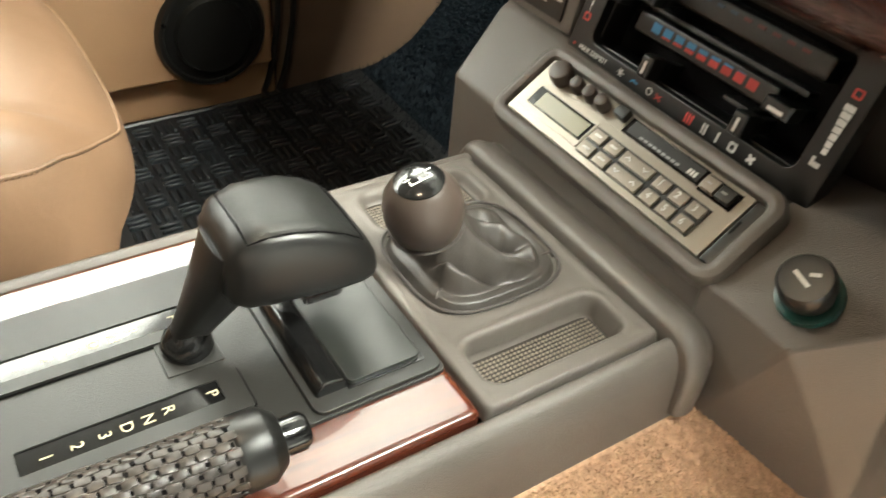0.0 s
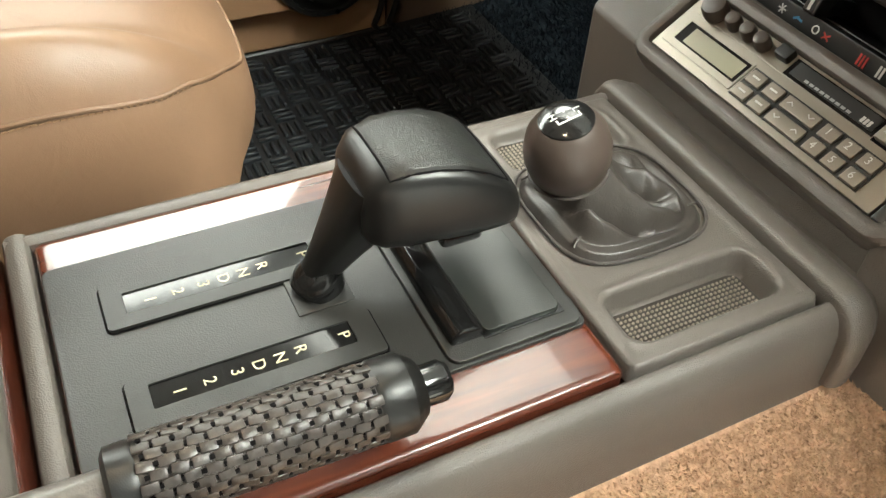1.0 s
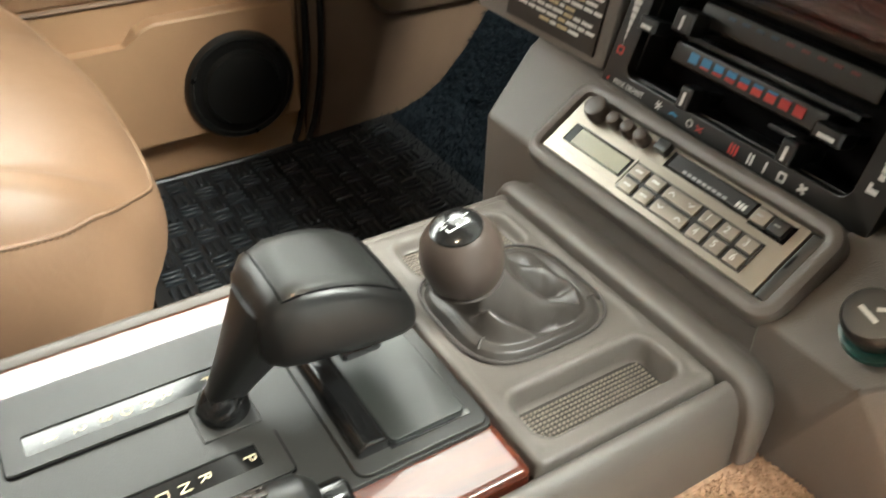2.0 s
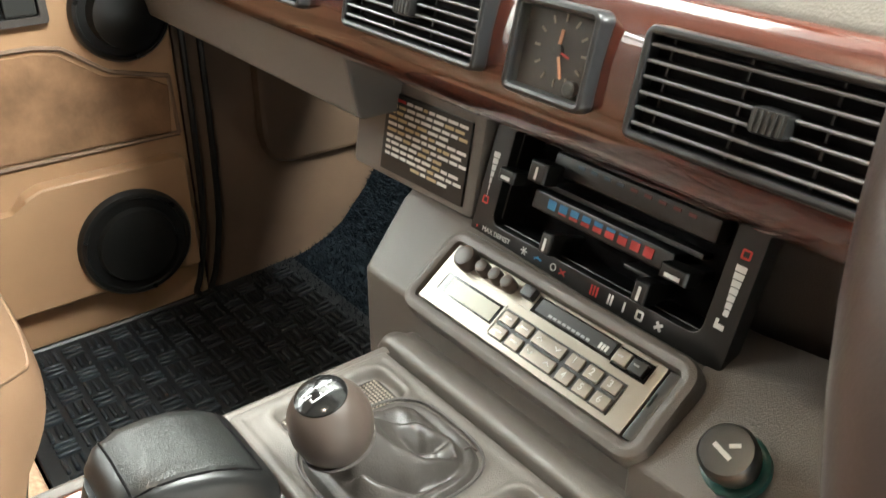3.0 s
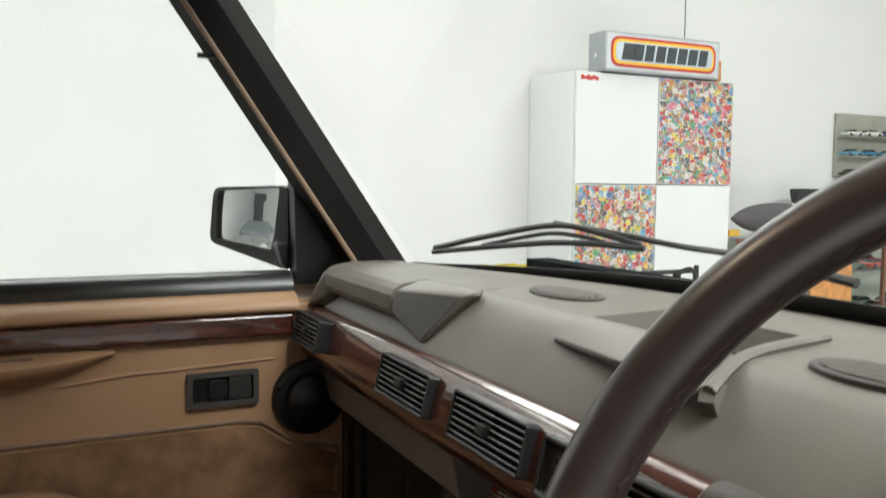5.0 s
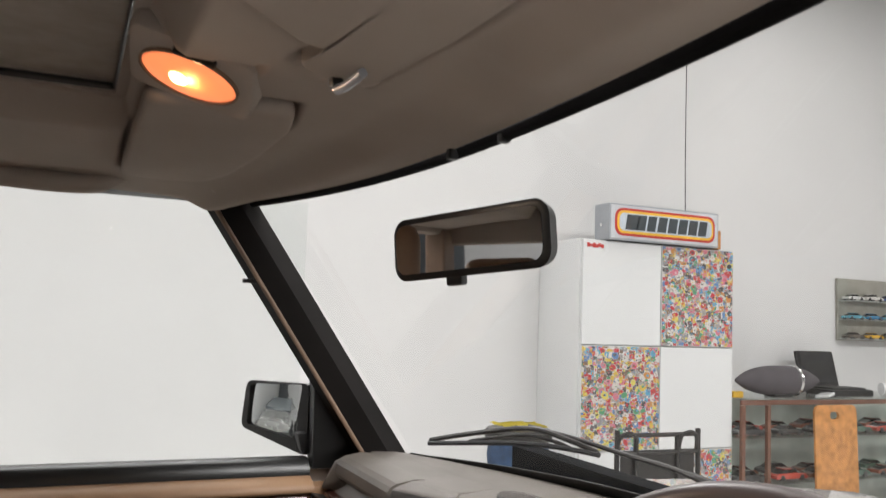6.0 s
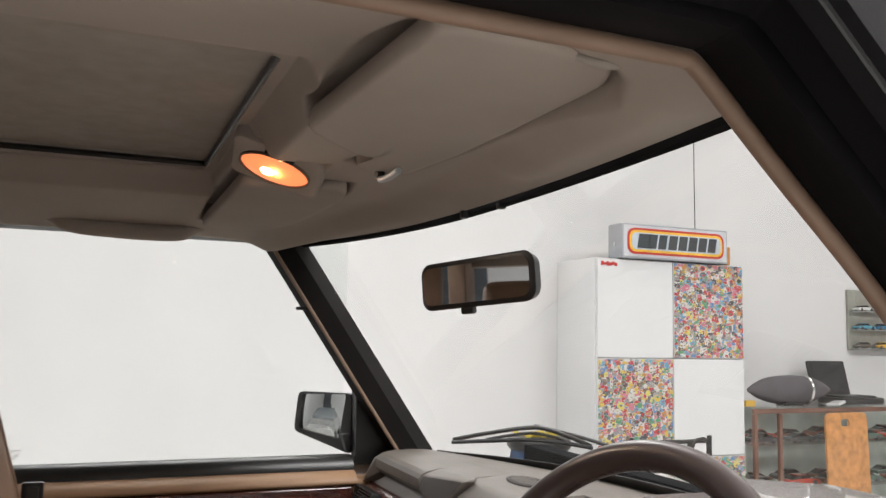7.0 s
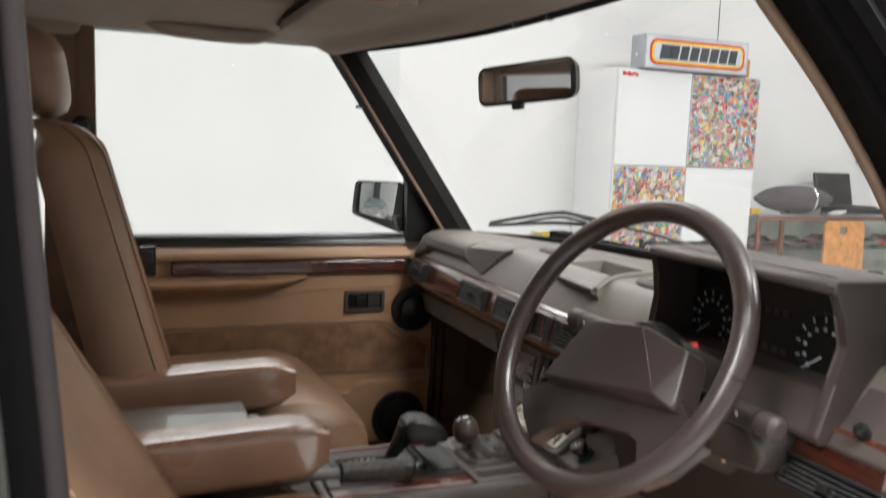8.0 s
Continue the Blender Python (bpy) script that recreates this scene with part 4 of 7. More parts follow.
def visor(s, outline, hook):
    """A padded sun visor folded up under the lining: soft edges, a rod at its inner end and a clip at the outer."""
    ob = thing("sun_visor", (s * 0.35, -0.28, 1.74), "padded grey-beige cloth sun visor folded up", "sun visor", "sun visors")
    o = round_off(outline, 0.022)
    c = sum(o, Vector((0, 0))) / len(o)

    def at(p, dz):
        return (s * p.x, p.y, (1.7395 if s > 0 else 1.7330) - 0.10 * max(0.0, p.x - 0.45) ** 2 + dz)
    rings = []
    for g, dz in ((0.98, 0.012), (0.995, 0.008), (1.0, 0.002), (0.995, -0.004), (0.98, -0.0075), (0.95, -0.0090), (0.85, -0.0095), (0.6, -0.0095), (0.3, -0.0095), (0.02, -0.0095)):
        rings.append([at(c + (p - c) * g, dz) for p in o])
    part("pad", loft(rings), CLOTH, ob, "", 60)
    hx, hy = hook
    if s > 0:
        part("hinge_rod", tube(smooth_line([(s * hx, hy, 1.720), (s * (hx + 0.02), hy + 0.004, 1.720), (s * (hx + 0.05), hy + 0.008, 1.724)]), 0.0045, 10), GREY_METAL, ob)
        part("bracket", B((s * hx - 0.011, hy - 0.006, 1.722), (s * hx + 0.004, hy + 0.006, 1.75), 0.004), BLACK, ob)
    part("end_hook", tube(smooth_line([(s * 0.606, -0.244, 1.732), (s * 0.618, -0.236, 1.724), (s * 0.624, -0.222, 1.723), (s * 0.625, -0.208, 1.732)]), 0.0045, 10), CLOTH_DARK, ob)
    return ob


visor(1, VISORS[1], (0.112, -0.238))
visor(-1, VISORS[-1], (0.012, -0.236))


def dome_lamp():
    ob = thing("interior_lamp", (0.0, -0.35, 1.76), "oval interior roof lamp, lit amber", "interior lamp")
    m = LAMP
    rings = [[(*p, z) for p in rounded(-w, w, -h, h, r, 7)] for w, h, r, z in ((0.043, 0.064, 0.012, 0.030), (0.0415, 0.0625, 0.012, -0.006), (0.0395, 0.0605, 0.012, -0.0105), (0.036, 0.057, 0.012, -0.0120), (0.028, 0.048, 0.020, -0.0125))]
    bm = loft(rings)
    bm.transform(m)
    part("housing", bm, CLOTH, ob, "beige moulded lamp housing")
    bm = loft([superring(0, 0, z, rx, ry, 2.0, 32) for rx, ry, z in ((0.026, 0.047, -0.010), (0.026, 0.047, -0.0145), (0.024, 0.044, -0.017), (0.013, 0.024, -0.020), (0.003, 0.006, -0.021))])
    bm.transform(m)
    part("lens", bm, LAMP_LENS, ob, "glowing amber ribbed lens")
    bm = loft([superring(0, -0.008, z, rx, ry, 2.0, 16) for rx, ry, z in ((0.007, 0.010, -0.0202), (0.006, 0.008, -0.023), (0.002, 0.003, -0.024))])
    bm.transform(m)
    part("bulb", bm, LAMP_CORE, ob)
    part("switch", boxm((0.006, 0.042, 0.009), 0.002, m @ pose(0.0305, 0.004, -0.0150)), BLACK, ob)
    part("ring", frame_ellipse(0.0265, 0.0475, 0.029, 0.050, m @ pose(0, 0, -0.0125)), TRIM_TAN, ob)
    return ob


def frame_ellipse(rx, ry, ox, oy, m):
    bm = bmesh.new()
    n = 36
    ring = lambda a, b, z: [bm.verts.new((a * math.cos(2 * math.pi * k / n), b * math.sin(2 * math.pi * k / n), z)) for k in range(n)]  # noqa: E731
    rows = [ring(ox, oy, 0), ring(ox, oy, -0.004), ring(rx, ry, -0.004), ring(rx, ry, 0)]
    for q in range(4):
        for k in range(n):
            bm.faces.new((rows[q][k], rows[q][(k + 1) % n], rows[(q + 1) % 4][(k + 1) % n], rows[(q + 1) % 4][k]))
    bm.transform(m)
    return bm


dome_lamp()


def grab_handle():
    ob = thing("grab_handle", (-0.62, -0.52, 1.74), "grey-beige soft roof grab handle", "grab handle")
    line = smooth_line([(-0.668, -0.690, 1.752), (-0.650, -0.655, 1.738), (-0.642, -0.620, 1.722), (-0.640, -0.55, 1.7175), (-0.640, -0.48, 1.7160), (-0.642, -0.420, 1.719), (-0.650, -0.390, 1.735), (-0.668, -0.352, 1.747)])
    part("grip", tube(line, [0.012 + 0.006 * math.sin(math.pi * k / (len(line) - 1)) ** 0.6 for k in range(len(line))], 12), CLOTH, ob)
    for y in (-0.685, -0.362):
        part("end_cap", B((-0.690, y - 0.028, 1.735), (-0.645, y + 0.028, 1.756), 0.007, 3), CLOTH, ob)
    return ob


grab_handle()


def rear_mirror():
    ob = thing("rear_view_mirror", (0.02, -0.05, 1.7), "black framed interior rear-view mirror", "rear-view mirror")
    m = look((0.020, -0.056, 1.600), (0.432, -0.966, 1.558), 0) @ pose(0, 0, 0, 0, 0, -4) @ Matrix.Diagonal((1.05, 1.05, 1, 1))
    rings = [[(*p, z) for p in rounded(-w, w, -h, h, r, 7)] for w, h, r, z in ((0.082, 0.018, 0.014, 0.028), (0.101, 0.031, 0.018, 0.012), (0.104, 0.034, 0.018, -0.004), (0.099, 0.029, 0.015, -0.007))]
    bm = loft(rings)
    bm.transform(m)
    part("housing", bm, BLACK, ob)
    bm = slab(rounded(-0.097, 0.097, -0.027, 0.027, 0.013, 7), 2, -0.0085, -0.006)
    bm.transform(m)
    part("mirror_glass", bm, MIRROR, ob)
    part("dip_tab", boxm((0.022, 0.012, 0.012), 0.003, m @ pose(0.02, -0.037, 0.002)), BLACK, ob)
    part("stem", tube([m @ Vector((0, 0.0, 0.02)), (-0.005, -0.005, 1.612), (-0.012, 0.04, 1.63)], 0.009, 8), BLACK, ob)
    return ob


rear_mirror()

# ---------------------------------------------------------------- dashboard
DASH = thing("dashboard", (0, 0.1, 1.1), "taupe padded dashboard with a lacquered wood fascia", "dashboard")


def pad_profile(x):
    """The crash pad's section at x, from the fascia's top edge over to the screen."""
    yb = screen_foot(x).y + 0.01
    sunk = 0.030 if -0.079 < x < 0.101 else 0.0
    k = min(1.0, max(yb, 0.135) * 0.55 / 0.188)
    out = [(0.030, 1.10), (0.0215, 1.190), (0.0225, 1.199), (0.046, 1.230), (0.066, 1.253), (0.080, 1.2605), (0.086 * k + 0.083 * (1 - k), 1.2625), (0.092 * k + 0.085 * (1 - k), 1.2632 - sunk), (0.180 * k, 1.2655 - sunk * 0.8),
            (0.188 * k, 1.266), (max(yb * 0.75, 0.125), 1.2655), (max(yb, 0.135), 1.258), (max(yb, 0.135), 1.10)]
    if 0.352 < x < 0.690:  # well behind the instruments
        out = [(y, min(z, 1.180) if y < 0.11 else z) for y, z in out]
    return out


rings = [[(x, *p) for p in pad_profile(x)] for x in sorted([-0.71 + 1.48 * k / 40 for k in range(41)] + [-0.0795, -0.0745, 0.0965, 0.1015, 0.351, 0.353, 0.689, 0.691])]
part("crash_pad", loft(rings), TAUPE_PAD, DASH)


def fascia_ring(x):
    return [(x, 0.034, 1.094), (x, 0.020, 1.097), (x, 0.008, 1.105), (x, -0.002, 1.115), (x, -0.0075, 1.126), (x, -0.0090, 1.137), (x, -0.0072, 1.147), (x, -0.0036, 1.163), (x, 0.0004, 1.1755), (x, 0.0046, 1.1845), (x, 0.0092, 1.1905), (x, 0.0145, 1.1942), (x, 0.0195, 1.1953), (x, 0.024, 1.1950), (x, 0.034, 1.190)]


part("wood_fascia", loft([fascia_ring(x) for x in (-0.70, -0.695, -0.3, 0.0, 0.3, 0.765, 0.77)]), WOOD_X, DASH, "lacquered red-brown wood fascia strip")
# under-dash panel on the passenger's side; black block paints the shade above the feet
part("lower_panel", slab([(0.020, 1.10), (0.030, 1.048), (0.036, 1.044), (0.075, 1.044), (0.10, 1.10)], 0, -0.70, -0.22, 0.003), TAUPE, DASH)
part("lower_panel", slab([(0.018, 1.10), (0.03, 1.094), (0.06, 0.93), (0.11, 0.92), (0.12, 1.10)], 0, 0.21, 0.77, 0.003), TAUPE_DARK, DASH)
part("void_shade", B((-0.70, 0.10, 1.03), (-0.19, 0.30, 1.10), 0.004), BLACK, DASH)


def grab_pod():
    """The padded grab bar bridging the recess before the passenger, and the solid end beside it."""
    sect = ((0.027, 1.221), (0.020, 1.2245), (0.0165, 1.232), (0.0170, 1.249), (0.0215, 1.2572), (0.032, 1.2625), (0.062, 1.2675), (0.078, 1.2665), (0.074, 1.240), (0.045, 1.225))
    part("grab_bar", loft([[(x, y, z) for y, z in sect] for x in (-0.655, -0.3885)]), TAUPE_PAD, DASH, "padded passenger grab bar", 16)
    part("bar_groove", loft([[(x, 0.004 + y, z - 0.0025) for y, z in sect] for x in (-0.3890, -0.3790)]), TAUPE_DARK, DASH)
    part("bar_back", slab([(-0.66, 0.062), (-0.38, 0.062), (-0.285, 0.085), (-0.30, 0.16), (-0.66, 0.12)], 2, 1.20, 1.2660, 0.005), TAUPE_PAD, DASH)
    face = [(-0.3785, 0.0205, 1.2575), (-0.3960, 0.0190, 1.2300), (-0.3060, 0.0210, 1.2030), (-0.2640, 0.0560, 1.2620)]
    part("bar_end", hull(face + [(-0.2520, 0.070, 1.2680), (-0.3785, 0.050, 1.2680), (-0.3785, 0.075, 1.2685), (-0.275, 0.085, 1.2675), (-0.300, 0.09, 1.2), (-0.392, 0.06, 1.2)], 0.0025, 2), TAUPE_PAD, DASH, "moulded end of the grab bar", 30)
    quad = [Vector(p) for p in face]
    mid = sum(quad, Vector()) / 4
    quad = [mid + (q - mid) * 0.93 for q in quad]
    nrm = (quad[1] - quad[0]).cross(quad[2] - quad[0]).normalized()
    nrm = nrm if nrm.y < 0 else -nrm
    # The end's shade is put into a darker taupe plate over it.
    part("end_face_shade", loft([[q - nrm * 0.003 for q in quad], [q + nrm * 0.0012 for q in quad]]), TAUPE_DARK, DASH, "bar's end face with its shade in darker taupe", 20)
    part("end_post", hull([(-0.702, 0.002, 1.196), (-0.702, 0.028, 1.246), (-0.652, 0.0185, 1.256), (-0.645, 0.022, 1.222), (-0.640, 0.040, 1.200), (-0.652, 0.075, 1.2665), (-0.702, 0.075, 1.258), (-0.702, 0.075, 1.196)], 0.003), TAUPE_PAD, DASH)
    rows = [[(x, 0.0235, 1.1935), (x, 0.030, 1.2005), (x, 0.062, 1.2160), (x, 0.075, 1.2200), (x, 0.075, 1.18), (x, 0.03, 1.18)] for x in (-0.66, -0.5, -0.312)]
    part("recess_pad", loft(rows), TAUPE_PAD, DASH)


grab_pod()


def ellipse_grille(cx, cy, z):
    ob = part("speaker_grille", loft([superring(cx, cy, zz, rx, ry, 2.0, 32) for rx, ry, zz in ((0.060, 0.031, z), (0.060, 0.031, z + 0.004), (0.057, 0.029, z + 0.0055), (0.053, 0.026, z + 0.004), (0.051, 0.0245, z + 0.0005))]), TAUPE_DARK, DASH)
    bm = bmesh.new()
    for k in range(7):
        y = cy - 0.021 + 0.007 * k
        w = 0.052 * math.sqrt(max(0.05, 1 - ((y - cy) / 0.027) ** 2))
        box(bm, (cx - w, y - 0.0015, z + 0.001), (cx + w, y + 0.0015, z + 0.006), 0.0005, 1)
    part("slats", bm, TAUPE, ob)


ellipse_grille(-0.215, 0.158, 1.263)
ellipse_grille(0.215, 0.118, 1.263)
# centre tray: raised lip towards the cabin, sunk tray behind
def lip_row(x0, x1, y, z, w):
    """One edge line of the lip: w draws its passenger end back to the pad."""
    return [(x0 + (x1 - x0) * k / 10, y + 0.0215 * w * (1 - k / 10), z) for k in range(11)]


part("tray_lip", loft([lip_row(*q) for q in ((-0.079, 0.131, 0.0338, 1.2470, 1), (-0.079, 0.131, 0.0350, 1.2486, 1), (-0.079, 0.131, 0.039, 1.2505, 0.95), (-0.080, 0.122, 0.060, 1.2605, 0.4), (-0.081, 0.112, 0.080, 1.2670, 0), (-0.080, 0.112, 0.0865, 1.2665, 0), (-0.078, 0.110, 0.090, 1.256, 0))], closed=False), TAUPE_PAD, DASH, "raised lip of the dashboard tray")
lip = ((-0.077, 0.128, 0.056, 1.238, 0.2), (-0.079, 0.130, 0.0365, 1.2350, 1), (-0.079, 0.131, 0.0335, 1.2370, 1), (-0.079, 0.131, 0.0325, 1.2420, 1), (-0.079, 0.131, 0.0336, 1.2470, 1))
# the underside's shade is put in as darker taupe, thinning out towards the passenger's side
part("lip_shade", loft([[(x, y, 1.247 - (1.247 - z) * (0.4 + 0.05 * k)) for k, (x, y, z) in enumerate(lip_row(*q))] for q in lip], closed=False), TAUPE_DARK, DASH, "tray lip underside with its shade in darker taupe")
part("tray_side", loft([[(0.128, 0.040, 1.228), (0.131, 0.034, 1.240), (0.128, 0.038, 1.2492), (0.110, 0.08, 1.2665)], [(0.138, 0.046, 1.228), (0.140, 0.040, 1.240), (0.137, 0.044, 1.2485), (0.119, 0.085, 1.264)]]), TAUPE_PAD, DASH)
part("tray_rail", tube(smooth_line([(0.135, 0.040, 1.247), (0.120, 0.09, 1.265), (0.104, 0.19, 1.2685)]), 0.005, 8), TAUPE_PAD, DASH)
for k in range(11):
    part("tray_rib", B((-0.064 + 0.0148 * k, 0.100, 1.232), (-0.060 + 0.0148 * k, 0.174, 1.2370), 0.001, 1), TAUPE_DARK, DASH)


FACE = pose(0, -0.0040, 1.158, 77, 0, 0)  # the fascia's face: x across, y up it, z to the cabin


def on_face(name, x0, x1, y0, y1, z0, z1, m, parent, bev=0.0008, label=""):
    bm = B((x0, y0, z0), (x1, y1, z1), bev)
    bm.transform(FACE)
    return part(name, bm, m, parent, label)


def air_vent(x0, x1, y0=-0.0195, y1=0.0285, n=6, turn=None):
    """A louvred outlet standing proud of the fascia: flared frame, black back plate for the shade inside, slats, vanes
    and a thumb knob.
    """
    face = FACE if turn is None else turn

    def block(name, a0, a1, b0, b1, c0, c1, m, parent, bev=0.0008):
        bm = B((a0, b0, c0), (a1, b1, c1), bev)
        bm.transform(face)
        return part(name, bm, m, parent)
    bm = bezel(x0, x1, y0, y1, 0.005, 0.0042, -0.012, 0.0105, 0.0018)
    bm.transform(face)
    v = part("air_vent", bm, GREY_SLAT, DASH, "black louvred air vent")
    # Flat black plate puts the shade of a deep opening into colour.
    block("duct_shade", x0 + 0.003, x1 - 0.003, y0 + 0.003, y1 - 0.003, -0.001, 0.0018, BLACK_MATT, v, 0)
    xm, ym = (x0 + x1) / 2, (y0 + y1) / 2
    for k in range(n):
        y = y0 + 0.0085 + (y1 - y0 - 0.0165) * k / (n - 1)
        bm = boxm((x1 - x0 - 0.0085, 0.0012, 0.0060), 0.0004, face @ pose(xm, y, 0.0050, 10, 0, 0), 1)
        part("slat", bm, BLACK_MATT, v)
        # Grey bead puts each black slat's lit edge into colour.
        part("slat_glint", tube([face @ Vector((q, y - 0.0006, 0.0082)) for q in (x0 + 0.0043, xm, x1 - 0.0043)], 0.0009, 6), SLAT_EDGE, v)
    for k in range(4):
        x = x0 + 0.012 + (x1 - x0 - 0.024) * k / 3
        block("vane", x - 0.0006, x + 0.0006, y0 + 0.004, y1 - 0.004, 0.0003, 0.0030, BLACK, v, 0)
    kn = block("knob", xm - 0.0085, xm + 0.0085, ym - 0.0055, ym + 0.0055, 0.002, 0.0145, BLACK, v, 0.002)
    for k in range(5):
        block("rib", xm - 0.006 + 0.003 * k - 0.0007, xm - 0.006 + 0.003 * k + 0.0007, ym - 0.0045, ym + 0.0045, 0.0142, 0.0151, BLACK_GREY, kn, 0)
    return v



SLAT_EDGE = mat("slat_edge_highlight", (0.085, 0.085, 0.085), 0.28, vary=0.05)
GREY_SLAT = mat("satin_black_slat", (0.0125, 0.0125, 0.013), 0.34, vary=0.05)
air_vent(-0.690, -0.568, turn=pose(0, -0.0140, 1.163, 77, 0, 0))
air_vent(-0.3545, -0.2165)
air_vent(-0.1600, -0.0205)
air_vent(0.088, 0.232, -0.024, 0.0285)
air_vent(0.640, 0.782, -0.0500, -0.0095, 5)


def clock():
    x0, x1, y0, y1 = 0.001, 0.0610, -0.0225, 0.0285
    bm = bezel(x0, x1, y0, y1, 0.006, 0.0050, -0.012, 0.0095, 0.0024)
    bm.transform(FACE)
    c = part("clock", bm, GREY_SLAT, DASH, "square black analogue clock")
    on_face("dial", x0 + 0.003, x1 - 0.003, y0 + 0.003, y1 - 0.003, -0.001, 0.0015, CLOCK_DIAL, c, 0)
    for q0, q1, r0, r1 in ((x0 + 0.004, x0 + 0.0052, y0 + 0.004, y1 - 0.004), (x0 + 0.004, x1 - 0.004, y1 - 0.0052, y1 - 0.004)):
        on_face("dial_step", q0, q1, r0, r1, 0.001, 0.005, BLACK_GREY, c, 0.0004)
    cx, cy = (x0 + x1) / 2 + 0.002, 0.0045
    for k in range(12):
        a = math.pi / 6 * k
        part("hour_mark", boxm((0.0012, 0.0040, 0.0006), 0, FACE @ pose(cx + 0.0165 * math.sin(a), cy + 0.0165 * math.cos(a), 0.0018, 0, 0, -math.degrees(a))), KEY, c)
    for ln, a, w in ((0.0105, 4, 0.0021), (0.0145, 158, 0.0017)):
        r = radians(a)
        part("hand", boxm((w, ln, 0.0006), 0, FACE @ pose(cx + ln / 2 * math.sin(r), cy + ln / 2 * math.cos(r), 0.0036, 0, 0, -a)), ORANGE_INK, c)
    part("hub", lathe([(0.0032, 0), (0.0032, 0.002), (0.0015, 0.0025)], FACE @ pose(cx, cy, 0.0026), 16), BLACK, c)
    part("set_knob", lathe([(0.0038, 0), (0.0042, 0.004), (0.003, 0.005)], FACE @ pose(x1 - 0.014, y0 + 0.0105, 0.0015), 16), BLACK_GREY, c)
    part("second_sweep", boxm((0.0009, 0.009, 0.0005), 0, FACE @ pose(cx + 0.0045, cy - 0.0012, 0.0042, 0, 0, -105)), RED_INK, c)
    bm = bmesh.new()
    bm.faces.new([bm.verts.new(p) for p in ((x0 + 0.003, y0 + 0.003, 0.0072), (x1 - 0.003, y0 + 0.003, 0.0072), (x1 - 0.003, y1 - 0.003, 0.0072), (x0 + 0.003, y1 - 0.003, 0.0072))])
    bm.transform(FACE)
    g = part("cover_glass", bm, GLASS, c)
    g.visible_shadow = False


def switch_pod(x0, x1):
    y0, y1 = -0.026, 0.0285
    bm = frame_bm(rounded(x0, x1, y0, y1, 0.005), rounded(x0 + 0.004, x1 - 0.004, y0 + 0.004, y1 - 0.004, 0.003), 2, -0.006, 0.0085)
    bm.transform(FACE)
    v = part("switch_pod", bm, GREY_SLAT, DASH, "square black switch pod")
    on_face("well", x0 + 0.003, x1 - 0.003, y0 + 0.003, y1 - 0.003, 0.0, 0.002, BLACK_MATT, v, 0)
    on_face("rocker", x0 + 0.012, x1 - 0.012, -0.016, 0.010, 0.002, 0.007, BLACK, v, 0.002)


switch_pod(0.241, 0.300)
ORANGE_INK = mat("orange_hand", (0.42, 0.19, 0.10), 0.4)
CLOCK_DIAL = mat("dark_grey_clock_dial", (0.020, 0.019, 0.018), 0.6)
clock()

# ---------------------------------------------------------------- centre stack
STACK = thing("centre_stack", (0, 0.05, 0.9), "taupe moulded centre stack below the dashboard", "centre stack")


# the front leans back from a short upright face; its passenger end flares out
part("housing", hull([(-0.168, -0.002, 0.72), (-0.168, -0.002, 0.9445), (-0.196, 0.062, 0.9855), (-0.196, 0.22, 0.9855), (-0.168, 0.22, 0.72), (0.115, -0.002, 0.72), (0.115, -0.002, 0.9430), (0.115, 0.060, 0.9765), (0.115, 0.22, 0.9765), (0.115, 0.22, 0.72)], 0.004, 3), TAUPE, STACK)
part("upper_body", B((-0.190, 0.118, 0.975), (0.190, 0.24, 1.098), 0.004), TAUPE_DARK, STACK)
# faceted wing on the driver's side that carries the lighter
part("side_wing", hull([(0.108, -0.004, 0.9430), (0.174, -0.004, 0.9420), (0.214, 0.040, 0.9730), (0.228, 0.10, 1.005), (0.106, 0.060, 0.9785), (0.106, 0.10, 0.99), (0.110, -0.004, 0.80), (0.116, -0.003, 0.80), (0.222, 0.065, 0.80), (0.240, 0.16, 0.80), (0.10, 0.16, 0.80)], 0.0025, 3), TAUPE, STACK)
# bezel around the radio, its face leaning back
RM = pose(0, 0.023, 0.9615, 36, 0, 0)
FX, FY = 0.100, 0.0260
bm = bezel(-0.113, 0.118, -0.0375, 0.0375, 0.016, 0.0125, -0.03, 0.0085, 0.005)
bm.transform(RM)
part("radio_bezel", bm, TAUPE, STACK)


